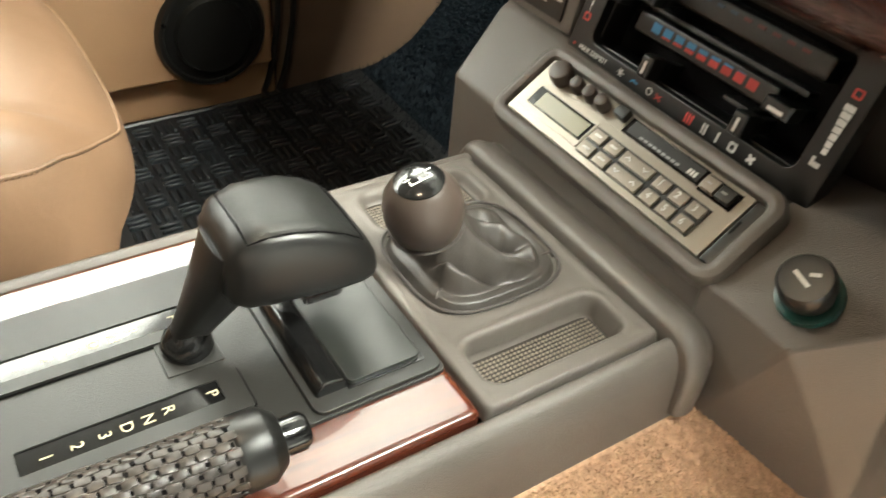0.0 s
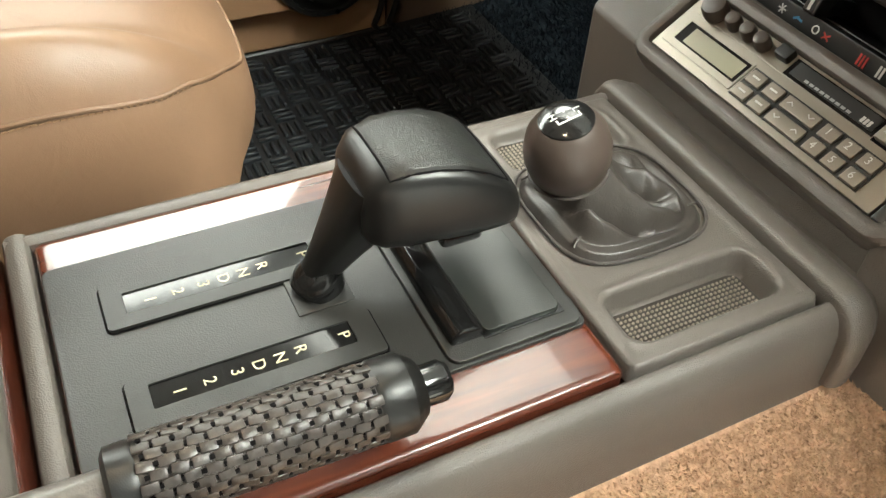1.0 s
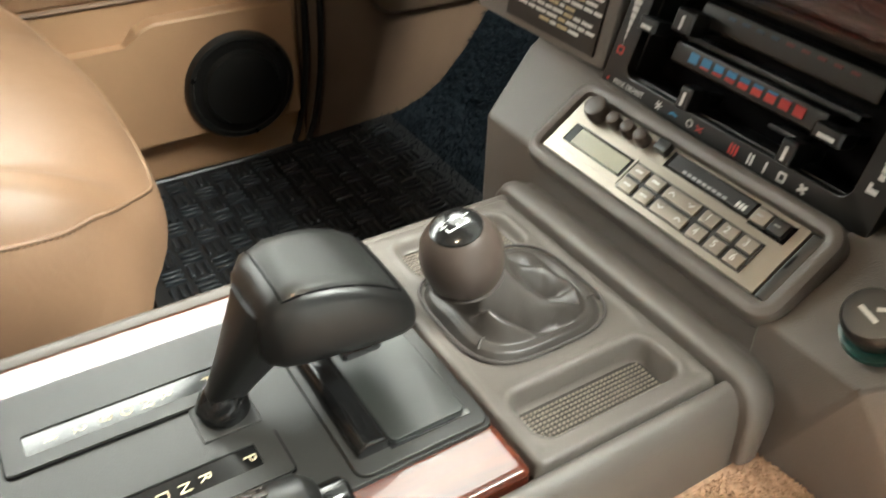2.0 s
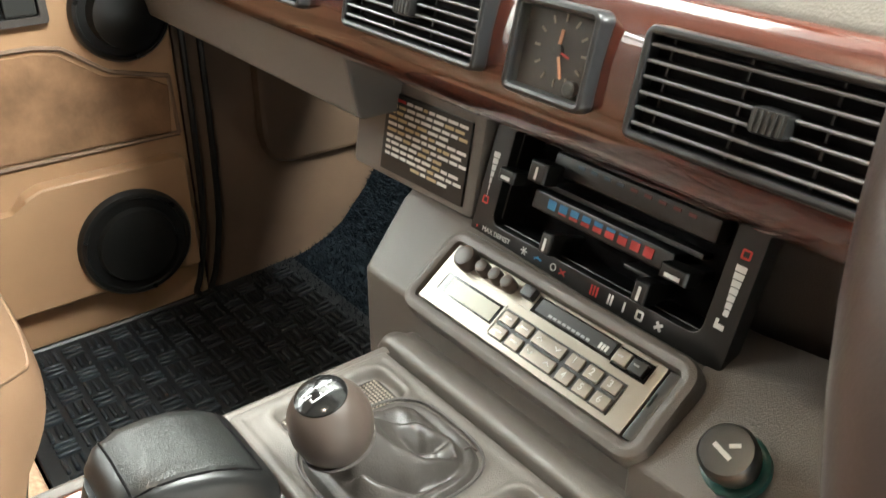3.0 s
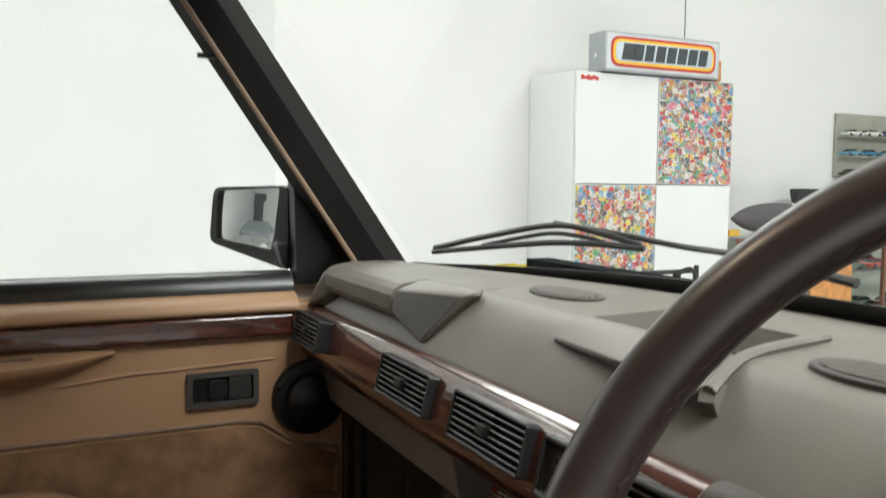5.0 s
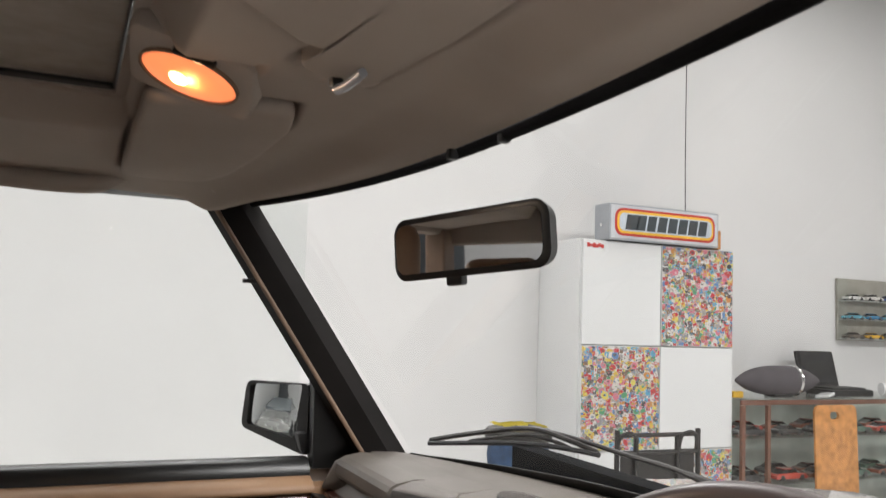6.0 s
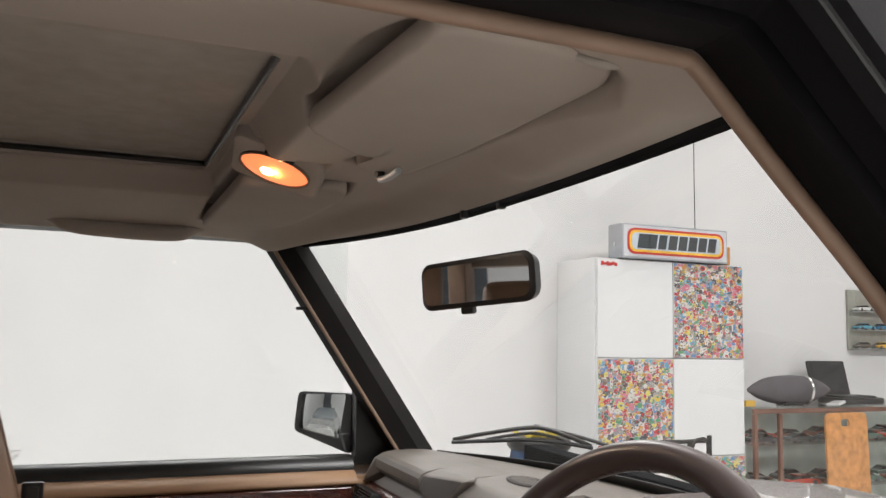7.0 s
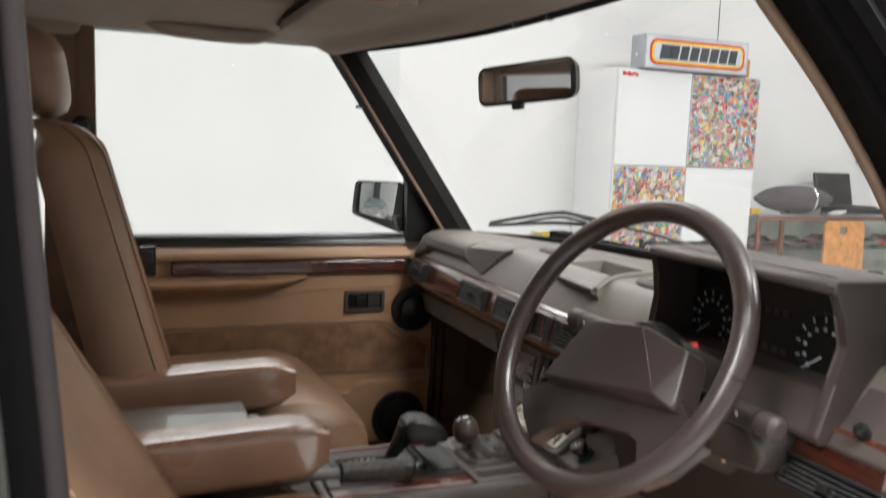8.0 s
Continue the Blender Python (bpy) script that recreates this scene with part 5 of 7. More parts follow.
def car_radio():
    ob = thing("car_radio", RM.translation, "champagne-faced car radio with a cassette slot", "car radio")

    def P(name, x0, x1, y0, y1, z0, z1, m, bev=0.001, parent=None, label=""):
        bm = B((x0, y0, z0), (x1, y1, z1), bev)
        bm.transform(RM)
        return part(name, bm, m, parent or ob, label)
    P("chassis", -FX - 0.002, FX + 0.008, -FY - 0.001, FY + 0.001, -0.05, 0.0015, BLACK)
    P("face", -FX, FX - 0.003, -FY + 0.001, FY - 0.001, 0.0, 0.0050, SILVER, 0.0014)
    P("end_strip", FX - 0.0025, FX + 0.0065, -FY + 0.001, FY - 0.001, 0.0, 0.0044, BLACK, 0.002)
    P("slit", FX - 0.0005, FX + 0.001, -0.002, 0.008, 0.0044, 0.0047, BLACK_MATT, 0)
    bm = frame_bm(rounded(-0.0965, -0.0265, -0.0185, 0.0045, 0.001), rounded(-0.0885, -0.0280, -0.0135, 0.0025, 0.0008), 2, 0.0040, 0.0057)
    bm.transform(RM)
    d = part("display", bm, SILVER, ob)
    P("window", -0.0885, -0.0280, -0.0135, 0.0025, 0.0046, 0.0052, BLACK_GLOSS, 0, d)
    P("lcd", -0.0810, -0.0310, -0.0120, 0.0005, 0.0050, 0.0054, LCD, 0, d)
    P("upper_band", -0.0905, 0.0900, 0.0090, FY - 0.003, 0.0046, 0.0054, SILVER, 0.0003)
    s = P("cassette_slot", -0.0095, 0.0625, 0.0095, 0.0225, 0.0048, 0.0058, BLACK_GLOSS, 0.0006)
    P("flap", -0.006, 0.0600, 0.0115, 0.0215, 0.0056, 0.0062, BLACK, 0.0004, s)
    dim = mat("dim_grey_print", (0.3, 0.3, 0.3), 0.5)
    for k in range(9):
        P("logo_bar", 0.0060 + 0.0042 * k, 0.0090 + 0.0042 * k, 0.0125, 0.0142, 0.0062, 0.0065, dim, 0, s)
    for k in range(3):
        P("tape_symbol", 0.0500 + 0.0026 * k, 0.0518 + 0.0026 * k, 0.0125, 0.0165, 0.0062, 0.0065, WHITE_INK, 0, s)
    P("eject_button", -0.0225, -0.0115, 0.0150, 0.0240, 0.004, 0.0115, BLACK, 0.0015)
    P("tape_well", 0.0630, 0.0900, 0.0080, 0.0215, 0.0048, 0.0056, BLACK_MATT, 0.0003)
    for x in (0.0640, 0.0765):
        k = P("tape_key", x, x + 0.0115, 0.0095, 0.0195, 0.0045, 0.0100, KEY if x < 0.07 else BLACK, 0.0015)
        P("key_mark", x + 0.003, x + 0.007, 0.0142, 0.0152, 0.0100, 0.0103, dim, 0, k)
    for x, r, h in ((-0.0795, 0.0088, 0.016), (-0.0610, 0.0054, 0.0150), (-0.0470, 0.0054, 0.0150), (-0.0340, 0.0054, 0.0150)):
        bm = lathe([(r * 0.94, 0.004), (r * 0.96, h * 0.42), (r * 1.02, h * 0.46), (r * 1.02, h * 0.86), (r * 0.9, h), (r * 0.5, h + 0.0012)], RM @ pose(x, 0.0165, 0), 24)
        part("knob", bm, KNOB, ob)
    # keypad: pairs of keys in two rows
    spec = [(-0.0240, -0.0105), (-0.0085, 0.0050), (0.0070, 0.0355), (0.0385, 0.0515), (0.0535, 0.0665), (0.0685, 0.0815)]
    marks = {(0, 3): "1", (0, 4): "2", (0, 5): "3", (1, 3): "4", (1, 4): "5", (1, 5): "6"}
    for i, (x0, x1) in enumerate(spec):
        for row in range(2):
            y1 = 0.0020 - row * 0.0115
            key = P("key", x0 + 0.0005, x1 - 0.0005, y1 - 0.0100, y1 - 0.0006, 0.004, 0.0078, KEY, 0.0011)
            cx, cy = (x0 + x1) / 2, y1 - 0.005
            if (row, i) in marks:
                writing("numeral", marks[(row, i)], 0.0068, RM @ pose(cx - 0.001, cy, 0.0079), WHITE_INK, key, 0.0001)
            elif i == 2:
                for q, dy in ((-0.008, 1), (0.008, -1)):
                    for a in (40, -40):
                        bm = boxm((0.0032, 0.0007, 0.0003), 0, RM @ pose(cx + q + (0.0011 if a > 0 else -0.0011) * dy, cy, 0.0080, 0, 0, a * (1 if row else -1)))
                        part("arrow", bm, WHITE_INK, key)
            else:
                P("print_bar", cx - 0.003, cx + 0.003, cy - 0.0006, cy + 0.0006, 0.0078, 0.0081, WHITE_INK, 0, key)
    P("keypad_back", -0.0248, 0.0824, -0.0200, 0.0028, 0.0044, 0.0058, BLACK, 0.0003)
    return ob


car_radio()

# heater control panel, leaning back above the radio
HM = pose(0.0, 0.0655, 0.9835, 72.6, 0, 0)


def heater_panel():
    ob = thing("heater_control_panel", HM.translation, "black heater control panel with coloured sliders", "heater controls")

    def P(name, x0, x1, y0, y1, z0, z1, m, bev=0.0008, parent=None, label=""):
        bm = B((x0, y0, z0), (x1, y1, z1), bev)
        bm.transform(HM)
        return part(name, bm, m, parent or ob, label)
    W = 0.1140
    bm = frame_bm(rounded(-W, W + 0.003, -0.0070, 0.092, 0.004, 6), rounded(-0.0935, 0.0960, 0.0085, 0.086, 0.008, 6), 2, -0.012, 0.003)
    bmesh.ops.bevel(bm, geom=[e for e in bm.edges if all(abs(v.co.z - 0.003) < 1e-5 for v in e.verts)], offset=0.0014, segments=2, profile=0.5, affect="EDGES")
    bm.transform(HM)
    part("face", bm, BLACK, ob)
    for q0, q1, r0, r1 in ((-0.0975, -0.092, 0.006, 0.090), (0.0945, 0.1, 0.006, 0.090), (-0.0935, 0.096, 0.004, 0.0095)):
        P("well_wall", q0, q1, r0, r1, -0.034, -0.006, BLACK, 0.001)
    P("well", -W + 0.012, W - 0.012, 0.004, 0.092, -0.040, -0.030, BLACK_MATT)
    # stepped inner bars carrying the scales
    P("scale_bar", -0.0700, 0.0570, 0.0305, 0.0450, -0.032, -0.0080, BLACK, 0.002)
    P("upper_bar", -0.0640, 0.0780, 0.0590, 0.0760, -0.032, -0.0120, BLACK, 0.003)
    P("shelf_bar", -0.0700, 0.0700, 0.0460, 0.0500, -0.032, -0.0180, BLACK_GREY, 0.001)
    P("slot_bar", 0.0200, 0.0440, 0.0205, 0.0235, -0.032, -0.0120, BLACK_GREY, 0.001)
    for k in range(9):
        x = -0.0540 + k * 0.01105
        top = (10, 8.2, 7, 6, 4.6, 3.4, 2.2, 0.8, 0)[k] / 10
        y1, y0 = 0.0420, 0.0350
        ym = y1 - (y1 - y0) * top
        if top > 0:
            P("cold_mark", x, x + 0.0076, ym + 0.0002, y1, -0.0082, -0.0075, BLUE_INK, 0)
        if top < 1:
            P("warm_mark", x, x + 0.0076, y0, ym - 0.0002, -0.0082, -0.0075, RED_INK, 0)
        P("upper_mark", -0.040 + 0.0118 * k, -0.034 + 0.0118 * k, 0.0700, 0.0722, -0.012, -0.0115, BLUE_DIM if k < 4 else RED_DIM, 0)
    for x, y, w, up in ((-0.0870, 0.0480, 0.0085, 0), (-0.0590, 0.0600, 0.0085, 1), (-0.0335, 0.0160, 0.0052, 1), (0.0510, 0.0170, 0.0056, 1), (0.0690, 0.0370, 0.0105, 0)):
        h = 0.0080 if up else 0.0050
        bm = loft([[(x + a * w * g, y + b * h * g, z) for a, b in ((-1, -1), (1, -1), (1, 1), (-1, 1))] for z, g in ((-0.032, 0.62), (-0.016, 0.68), (-0.006, 1.0), (0.0065, 1.0), (0.0085, 0.82))])
        bmesh.ops.bevel(bm, geom=bm.edges[:], offset=0.0008, segments=2, profile=0.5, affect="EDGES", clamp_overlap=True)
        bm.transform(HM)
        sl = part("slider", bm, BLACK, ob)
        if up:
            P("slider_mark", x - 0.0011, x + 0.0011, y - h * 0.7, y + h * 0.45, 0.0084, 0.0088, WHITE_INK, 0, sl)
        else:
            P("slider_mark", x - w * 0.5, x + w * 0.6, y - 0.0030, y - 0.0004, 0.0084, 0.0088, WHITE_INK, 0, sl)
    for k in range(7):
        P("level_bar", -0.1090 + 0.0006 * k, -0.1025 - 0.0005 * k, 0.0605 - 0.0050 * k - 0.0043, 0.0605 - 0.0050 * k, 0.003, 0.0034, WHITE_INK, 0)
        P("level_bar", 0.1035 + 0.0004 * k, 0.1105 - 0.0002 * k, 0.0585 - 0.0046 * k - 0.0039, 0.0585 - 0.0046 * k, 0.003, 0.0034, WHITE_INK, 0)
    for name, x, y in (("red_symbol", -0.1055, 0.0232), ("red_symbol", 0.1070, 0.0655)):
        bm = frame_bm(rounded(x - 0.0032, x + 0.0032, y - 0.0030, y + 0.0030, 0.001), rounded(x - 0.002, x + 0.002, y - 0.0018, y + 0.0018, 0.0005), 2, 0.003, 0.0034)
        bm.transform(HM)
        part(name, bm, RED_INK, ob)
    P("seat_symbol", 0.1030, 0.1095, 0.0180, 0.0212, 0.003, 0.0034, WHITE_INK, 0)
    P("seat_symbol", 0.1030, 0.1050, 0.0205, 0.0240, 0.003, 0.0034, WHITE_INK, 0)
    P("red_spot", -0.1080, -0.1062, 0.0004, 0.0024, 0.003, 0.0034, RED_INK, 0)
    writing("max_demist", "MAX DEMIST", 0.0054, HM @ pose(-0.0855, 0.0016, 0.0031), WHITE_INK, ob, 0.0002)
    for a in (0, 60, 120):
        part("snow_symbol", boxm((0.0064, 0.0008, 0.0004), 0, HM @ pose(-0.0544, 0.0017, 0.0032, 0, 0, a)), WHITE_INK, ob)
    for dx, a in ((-0.0016, 30), (0.0014, -10)):
        part("flow_symbol", boxm((0.0044, 0.0013, 0.0004), 0, HM @ pose(-0.0399 + dx, 0.0016, 0.0032, 0, 0, a)), BLUE_INK, ob)
    bm = frame_bm(superring_flat(-0.0245, 0.0017, 0.0028, 16), superring_flat(-0.0245, 0.0017, 0.0020, 16), 2, 0.003, 0.0034)
    bm.transform(HM)
    part("circulation_symbol", bm, WHITE_INK, ob)
    for a in (35, -35):
        part("off_symbol", boxm((0.0066, 0.0010, 0.0004), 0, HM @ pose(-0.0154, 0.0014, 0.0032, 0, 0, a)), RED_INK, ob)
    for x, n, m in ((0.0146, 3, RED_INK), (0.0289, 2, WHITE_INK), (0.0406, 1, WHITE_INK)):
        for k in range(n):
            c = x + (k - (n - 1) / 2) * 0.0026
            P("fan_bar", c - 0.0007, c + 0.0007, -0.0024, 0.0048, 0.003, 0.0034, m, 0)
    bm = frame_bm(rounded(0.0505, 0.0565, -0.0020, 0.0045, 0.001), rounded(0.0519, 0.0551, -0.0006, 0.0031, 0.0005), 2, 0.003, 0.0034)
    bm.transform(HM)
    part("off_symbol", bm, WHITE_INK, ob)
    for a in (35, 125):
        part("fan_symbol", boxm((0.0068, 0.0020, 0.0004), 0, HM @ pose(0.0690, 0.0012, 0.0032, 0, 0, a)), WHITE_INK, ob)
    return ob


def superring_flat(cx, cy, r, n):
    return [(cx + r * math.cos(2 * math.pi * k / n), cy + r * math.sin(2 * math.pi * k / n)) for k in range(n)]



heater_panel()


def warning_plate():
    m = pose(-0.178, 0.060, 0.985, 80, 0, 2) @ pose(-0.003, 0.042, 0)
    ob = thing("warning_plate", m.translation, "black instruction plate with small coloured lines of print", "instruction plate")
    part("backing", boxm((0.162, 0.104, 0.05), 0.006, m @ pose(-0.016, 0.010, -0.0265)), TAUPE, ob)
    part("plate", boxm((0.107, 0.068, 0.003), 0.001, m @ pose(0.0, 0.0, -0.001)), BLACK, ob)
    rng = random.Random(3)
    for k in range(11):
        x, y = -0.048, 0.0285 - k * 0.0052
        end = 0.046 - (0.02 if k in (3, 7) else 0)
        if k == 10:
            x, end = -0.012, 0.024
        first = True
        while x < end:
            w = rng.uniform(0.005, 0.013)
            mm = WHITE_INK if rng.random() < 0.62 else AMBER_INK
            if k == 0 and first:
                mm, w = RED_INK, 0.02
            first = False
            part("print_bar", boxm((w, 0.0025, 0.0003), 0, m @ pose(x + w / 2, y, 0.0007)), mm, ob)
            x += w + 0.0018
    return ob


warning_plate()


def lighter():
    m = RM @ pose(0.1600, -0.0020, 0.0010)
    ob = thing("cigarette_lighter", m.translation, "round black cigarette lighter in its socket", "cigarette lighter")
    part("socket", lathe([(0.0185, -0.004), (0.0185, 0.004), (0.0155, 0.0055)], m, 28), GREEN_LENS, ob, "dark socket with a green lit ring")
    part("knob", lathe([(0.014, 0.004), (0.0145, 0.012), (0.0158, 0.014), (0.0158, 0.022), (0.014, 0.025), (0.009, 0.0255)], m, 28), BLACK, ob)
    part("symbol", boxm((0.012, 0.0026, 0.0005), 0, m @ pose(-0.001, -0.002, 0.0258, 0, 0, -14)), WHITE_INK, ob)
    part("symbol", boxm((0.006, 0.0022, 0.0005), 0, m @ pose(0.003, 0.004, 0.0258, 0, 0, 35)), WHITE_INK, ob)
    return ob


lighter()

# ---------------------------------------------------------------- centre console
CONS = thing("centre_console", (0, -0.22, 0.7), "taupe centre console with wood trim and gear selector plate", "centre console")
ZT = 0.911


def console_ring(y):
    """The console's section: upright far side, flat bed, broad padded shoulder to the driver."""
    return [(-0.106, y, 0.70), (-0.1085, y, 0.890), (-0.1080, y, ZT - 0.004), (-0.1055, y, ZT + 0.0015), (-0.1010, y, ZT + 0.0035), (-0.0960, y, ZT + 0.0015), (-0.0950, y, ZT - 0.004), (-0.094, y, ZT - 0.030), (0.112, y, ZT - 0.030), (0.1135, y, ZT - 0.004), (0.1145, y, ZT),
            (0.1165, y, ZT + 0.0018), (0.1190, y, ZT + 0.0020), (0.1230, y, ZT + 0.0002), (0.1270, y, ZT - 0.0045), (0.1300, y, ZT - 0.012), (0.1320, y, ZT - 0.024), (0.1335, y, 0.865), (0.134, y, 0.70)]


part("body", loft([console_ring(y) for y in (-0.425, -0.35, -0.25, -0.15, -0.05, -0.012)]), TAUPE, CONS, "", 50)
part("rear_rim", slab([(-0.4265, 0.72), (-0.4265, ZT), (-0.4235, ZT + 0.0035), (-0.4170, ZT + 0.0045), (-0.4125, ZT + 0.002), (-0.4115, ZT - 0.012), (-0.4115, 0.72)], 0, -0.107, 0.131, 0.0025, 2), TAUPE, CONS)
# lacquered tray round the selector plate, its edges rolled down
rows = [(0.0, -0.010), (0.0, 0.0010), (0.0008, 0.0032), (0.0024, 0.0046), (0.0052, 0.0050)]
part("wood_trim", loft([[(x, y, ZT + z) for x, y in rounded(-0.0935 + g, 0.1120 - g, -0.4110 + g, -0.1615 - g, 0.004, 5)] for g, z in rows]), WOOD_Y, CONS, "glossy red-brown wood trim plate")
plate = part("selector_plate", slab(rounded(-0.0665, 0.0790, -0.4095, -0.1630, 0.005), 2, ZT + 0.002, ZT + 0.0075, 0.0018), BLACK_GREY, CONS, "matt charcoal gear selector plate")
part("channel", B((-0.0085, -0.3835, ZT + 0.004), (0.0250, -0.270, ZT + 0.0070), 0.001), mat("satin_grey_slide", (0.060, 0.059, 0.054), 0.34, vary=0.06), plate)
for x0, x1, near in ((-0.0325, -0.0175, 0), (0.0300, 0.0450, 1)):
    p0, p1 = (x0 - 0.0085, x1 + 0.0085) if not near else (x0 - 0.0050, x1 + 0.0105)
    bm = frame_bm(rounded(p0, p1, -0.3845, -0.2640, 0.003), rounded(x0, x1, -0.3745, -0.2760, 0.001), 2, ZT + 0.005, ZT + 0.0095)
    part("surround", bm, BLACK_GREY, plate)
    bm = frame_bm(rounded(p0 - 0.0012, p1 + 0.0012, -0.3857, -0.2628, 0.004), rounded(p0, p1, -0.3845, -0.2640, 0.003), 2, ZT + 0.005, ZT + 0.00785)
    part("recess_line", bm, BLACK_MATT, plate)
    strip = part("range_indicator", B((x0, -0.3745, ZT + 0.0060), (x1, -0.2760, ZT + 0.0086), 0.0003), BLACK_GLOSS, plate, "gloss black range indicator strip")
    for ch, y in zip("PRND321", (-0.2810, -0.3035, -0.3140, -0.3245, -0.3350, -0.3480, -0.3620)):
        writing("letter", ch, 0.0088, pose((x0 + x1) / 2 + (0.0012 if ch not in "PR" else 0), y, ZT + 0.0087), LETTER, strip, 0.0001)
# moulded front plate with two sunk coin trays
TRAYS = ((0.0625, 0.1000, -0.1465, -0.0440), (-0.0885, -0.0460, -0.1330, -0.0460))
PX0, PX1, PY0, PY1 = -0.1005, 0.1135, -0.1590, -0.0300


def inset(x, y, x0, x1, y0, y1, r):
    """Distance inside a rounded rectangle (negative outside)."""
    qx, qy = abs(x - (x0 + x1) / 2) - (x1 - x0) / 2 + r, abs(y - (y0 + y1) / 2) - (y1 - y0) / 2 + r
    return r - math.hypot(max(qx, 0), max(qy, 0)) - min(max(qx, qy), 0)


def plate_z(x, y):
    e = inset(x, y, PX0, PX1, PY0, PY1, 0.006)
    z = 0.0035 - 0.010 * max(0.0, 1 - max(e, 0) / 0.0032) ** 2 - 0.0012 * min(1, max(0, (e - 0.007) / 0.004))
    for k, t in enumerate(TRAYS):
        d = inset(x, y, *t, 0.011)
        z += 0.0014 * math.exp(-((d + 0.0025) / 0.0028) ** 2)
        u = min(1.0, max(0.0, d / (0.0042 if k == 0 else 0.004)))
        z -= (0.0165 if k == 0 else 0.008) * u * u * (3 - 2 * u)
    return ZT + z


bm = bmesh.new()
nx, ny = 150, 92
grid = [[bm.verts.new((PX0 + (PX1 - PX0) * i / nx, PY0 + (PY1 - PY0) * j / ny, plate_z(PX0 + (PX1 - PX0) * i / nx, PY0 + (PY1 - PY0) * j / ny))) for j in range(ny + 1)] for i in range(nx + 1)]
for i in range(nx):
    for j in range(ny):
        bm.faces.new((grid[i][j], grid[i + 1][j], grid[i + 1][j + 1], grid[i][j + 1]))
FRONT_PLATE = part("front_plate", bm, TAUPE, CONS, "moulded plate with two sunk coin trays", 70)


def dimples(x0, x1, y0, y1, nx, ny):
    """A tray's liner, darkened for shade, with rows of small raised pips paled for highlights."""
    z = plate_z((x0 + x1) / 2, (y0 + y1) / 2)
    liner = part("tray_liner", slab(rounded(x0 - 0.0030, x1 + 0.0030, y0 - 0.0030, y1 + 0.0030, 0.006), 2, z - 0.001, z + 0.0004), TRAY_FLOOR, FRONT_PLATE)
    bm = bmesh.new()
    for i in range(nx):
        for j in range(ny):
            cx, cy = x0 + (x1 - x0) * i / (nx - 1), y0 + (y1 - y0) * j / (ny - 1)
            ring = [bm.verts.new((cx + 0.00115 * math.cos(a), cy + 0.00125 * math.sin(a), z + 0.0002)) for a in [math.pi / 3 * k for k in range(6)]]
            cap = [bm.verts.new((cx + 0.00060 * math.cos(a), cy + 0.00065 * math.sin(a), z + 0.0014)) for a in [math.pi / 3 * k for k in range(6)]]
            bm.faces.new(cap)
            for k in range(6):
                bm.faces.new((ring[k], ring[(k + 1) % 6], cap[(k + 1) % 6], cap[k]))
    tagged(part("tray_texture", bm, PIP, liner), kind="stuff")


dimples(0.0697, 0.0928, -0.1392, -0.0513, 9, 30)
dimples(-0.0815, -0.0530, -0.1260, -0.0530, 11, 26)
# ashtray with its rolled front bar
ash = part("ashtray", slab(rounded(-0.058, 0.0775, -0.2405, -0.1640, 0.007), 2, ZT + 0.004, ZT + 0.0100, 0.0018), BLACK_GREY, CONS, "black ashtray with a flat lid")
part("lid", slab(rounded(-0.050, 0.0675, -0.2175, -0.1735, 0.004), 2, ZT + 0.009, ZT + 0.0135, 0.0015), mat("scuffed_black_lid", (0.019, 0.021, 0.019), 0.36, bump=0.12, scale=1500, vary=0.2, vscale=30), ash)
part("pull_bar", slab([(-0.236, ZT + 0.008), (-0.236, ZT + 0.013), (-0.231, ZT + 0.0185), (-0.219, ZT + 0.0165), (-0.216, ZT + 0.008)], 0, -0.05, 0.067, 0.002), BLACK_GLOSS, ash)
part("lid_gap", B((-0.052, -0.2185, ZT + 0.0092), (0.0692, -0.1720, ZT + 0.0106), 0), BLACK_GLOSS, ash)
# saddle ridge where the console meets the stack
RIDGE = [(0.134, 0.862), (0.1345, 0.880), (0.1335, 0.897), (0.1300, 0.9070), (0.1240, 0.9130), (0.1150, 0.9155), (0.05, 0.9158), (-0.05, 0.9158), (-0.1000, 0.9155), (-0.1060, 0.9130), (-0.1100, 0.9070), (-0.1110, 0.897), (-0.1115, 0.86), (-0.112, 0.80)]
rows = []
for k, (x, z) in enumerate(RIDGE):
    (ax, az), (bx, bz) = RIDGE[max(k - 1, 0)], RIDGE[min(k + 1, len(RIDGE) - 1)]
    d = Vector((bx - ax, 0, bz - az)).normalized()
    out = Vector((d.z, 0, -d.x))
    rows.append([Vector((x, y, z)) + out * h for y, h in ((-0.0290, -0.010), (-0.0290, 0.0015), (-0.0275, 0.0045), (-0.0240, 0.0062), (-0.0190, 0.0068), (-0.0135, 0.0060), (-0.0090, 0.0036), (-0.0055, 0.0016), (0.0, 0.0010), (0.0, -0.010))])
part("front_ridge", loft(rows), TAUPE, CONS, "rounded saddle ridge", 60)


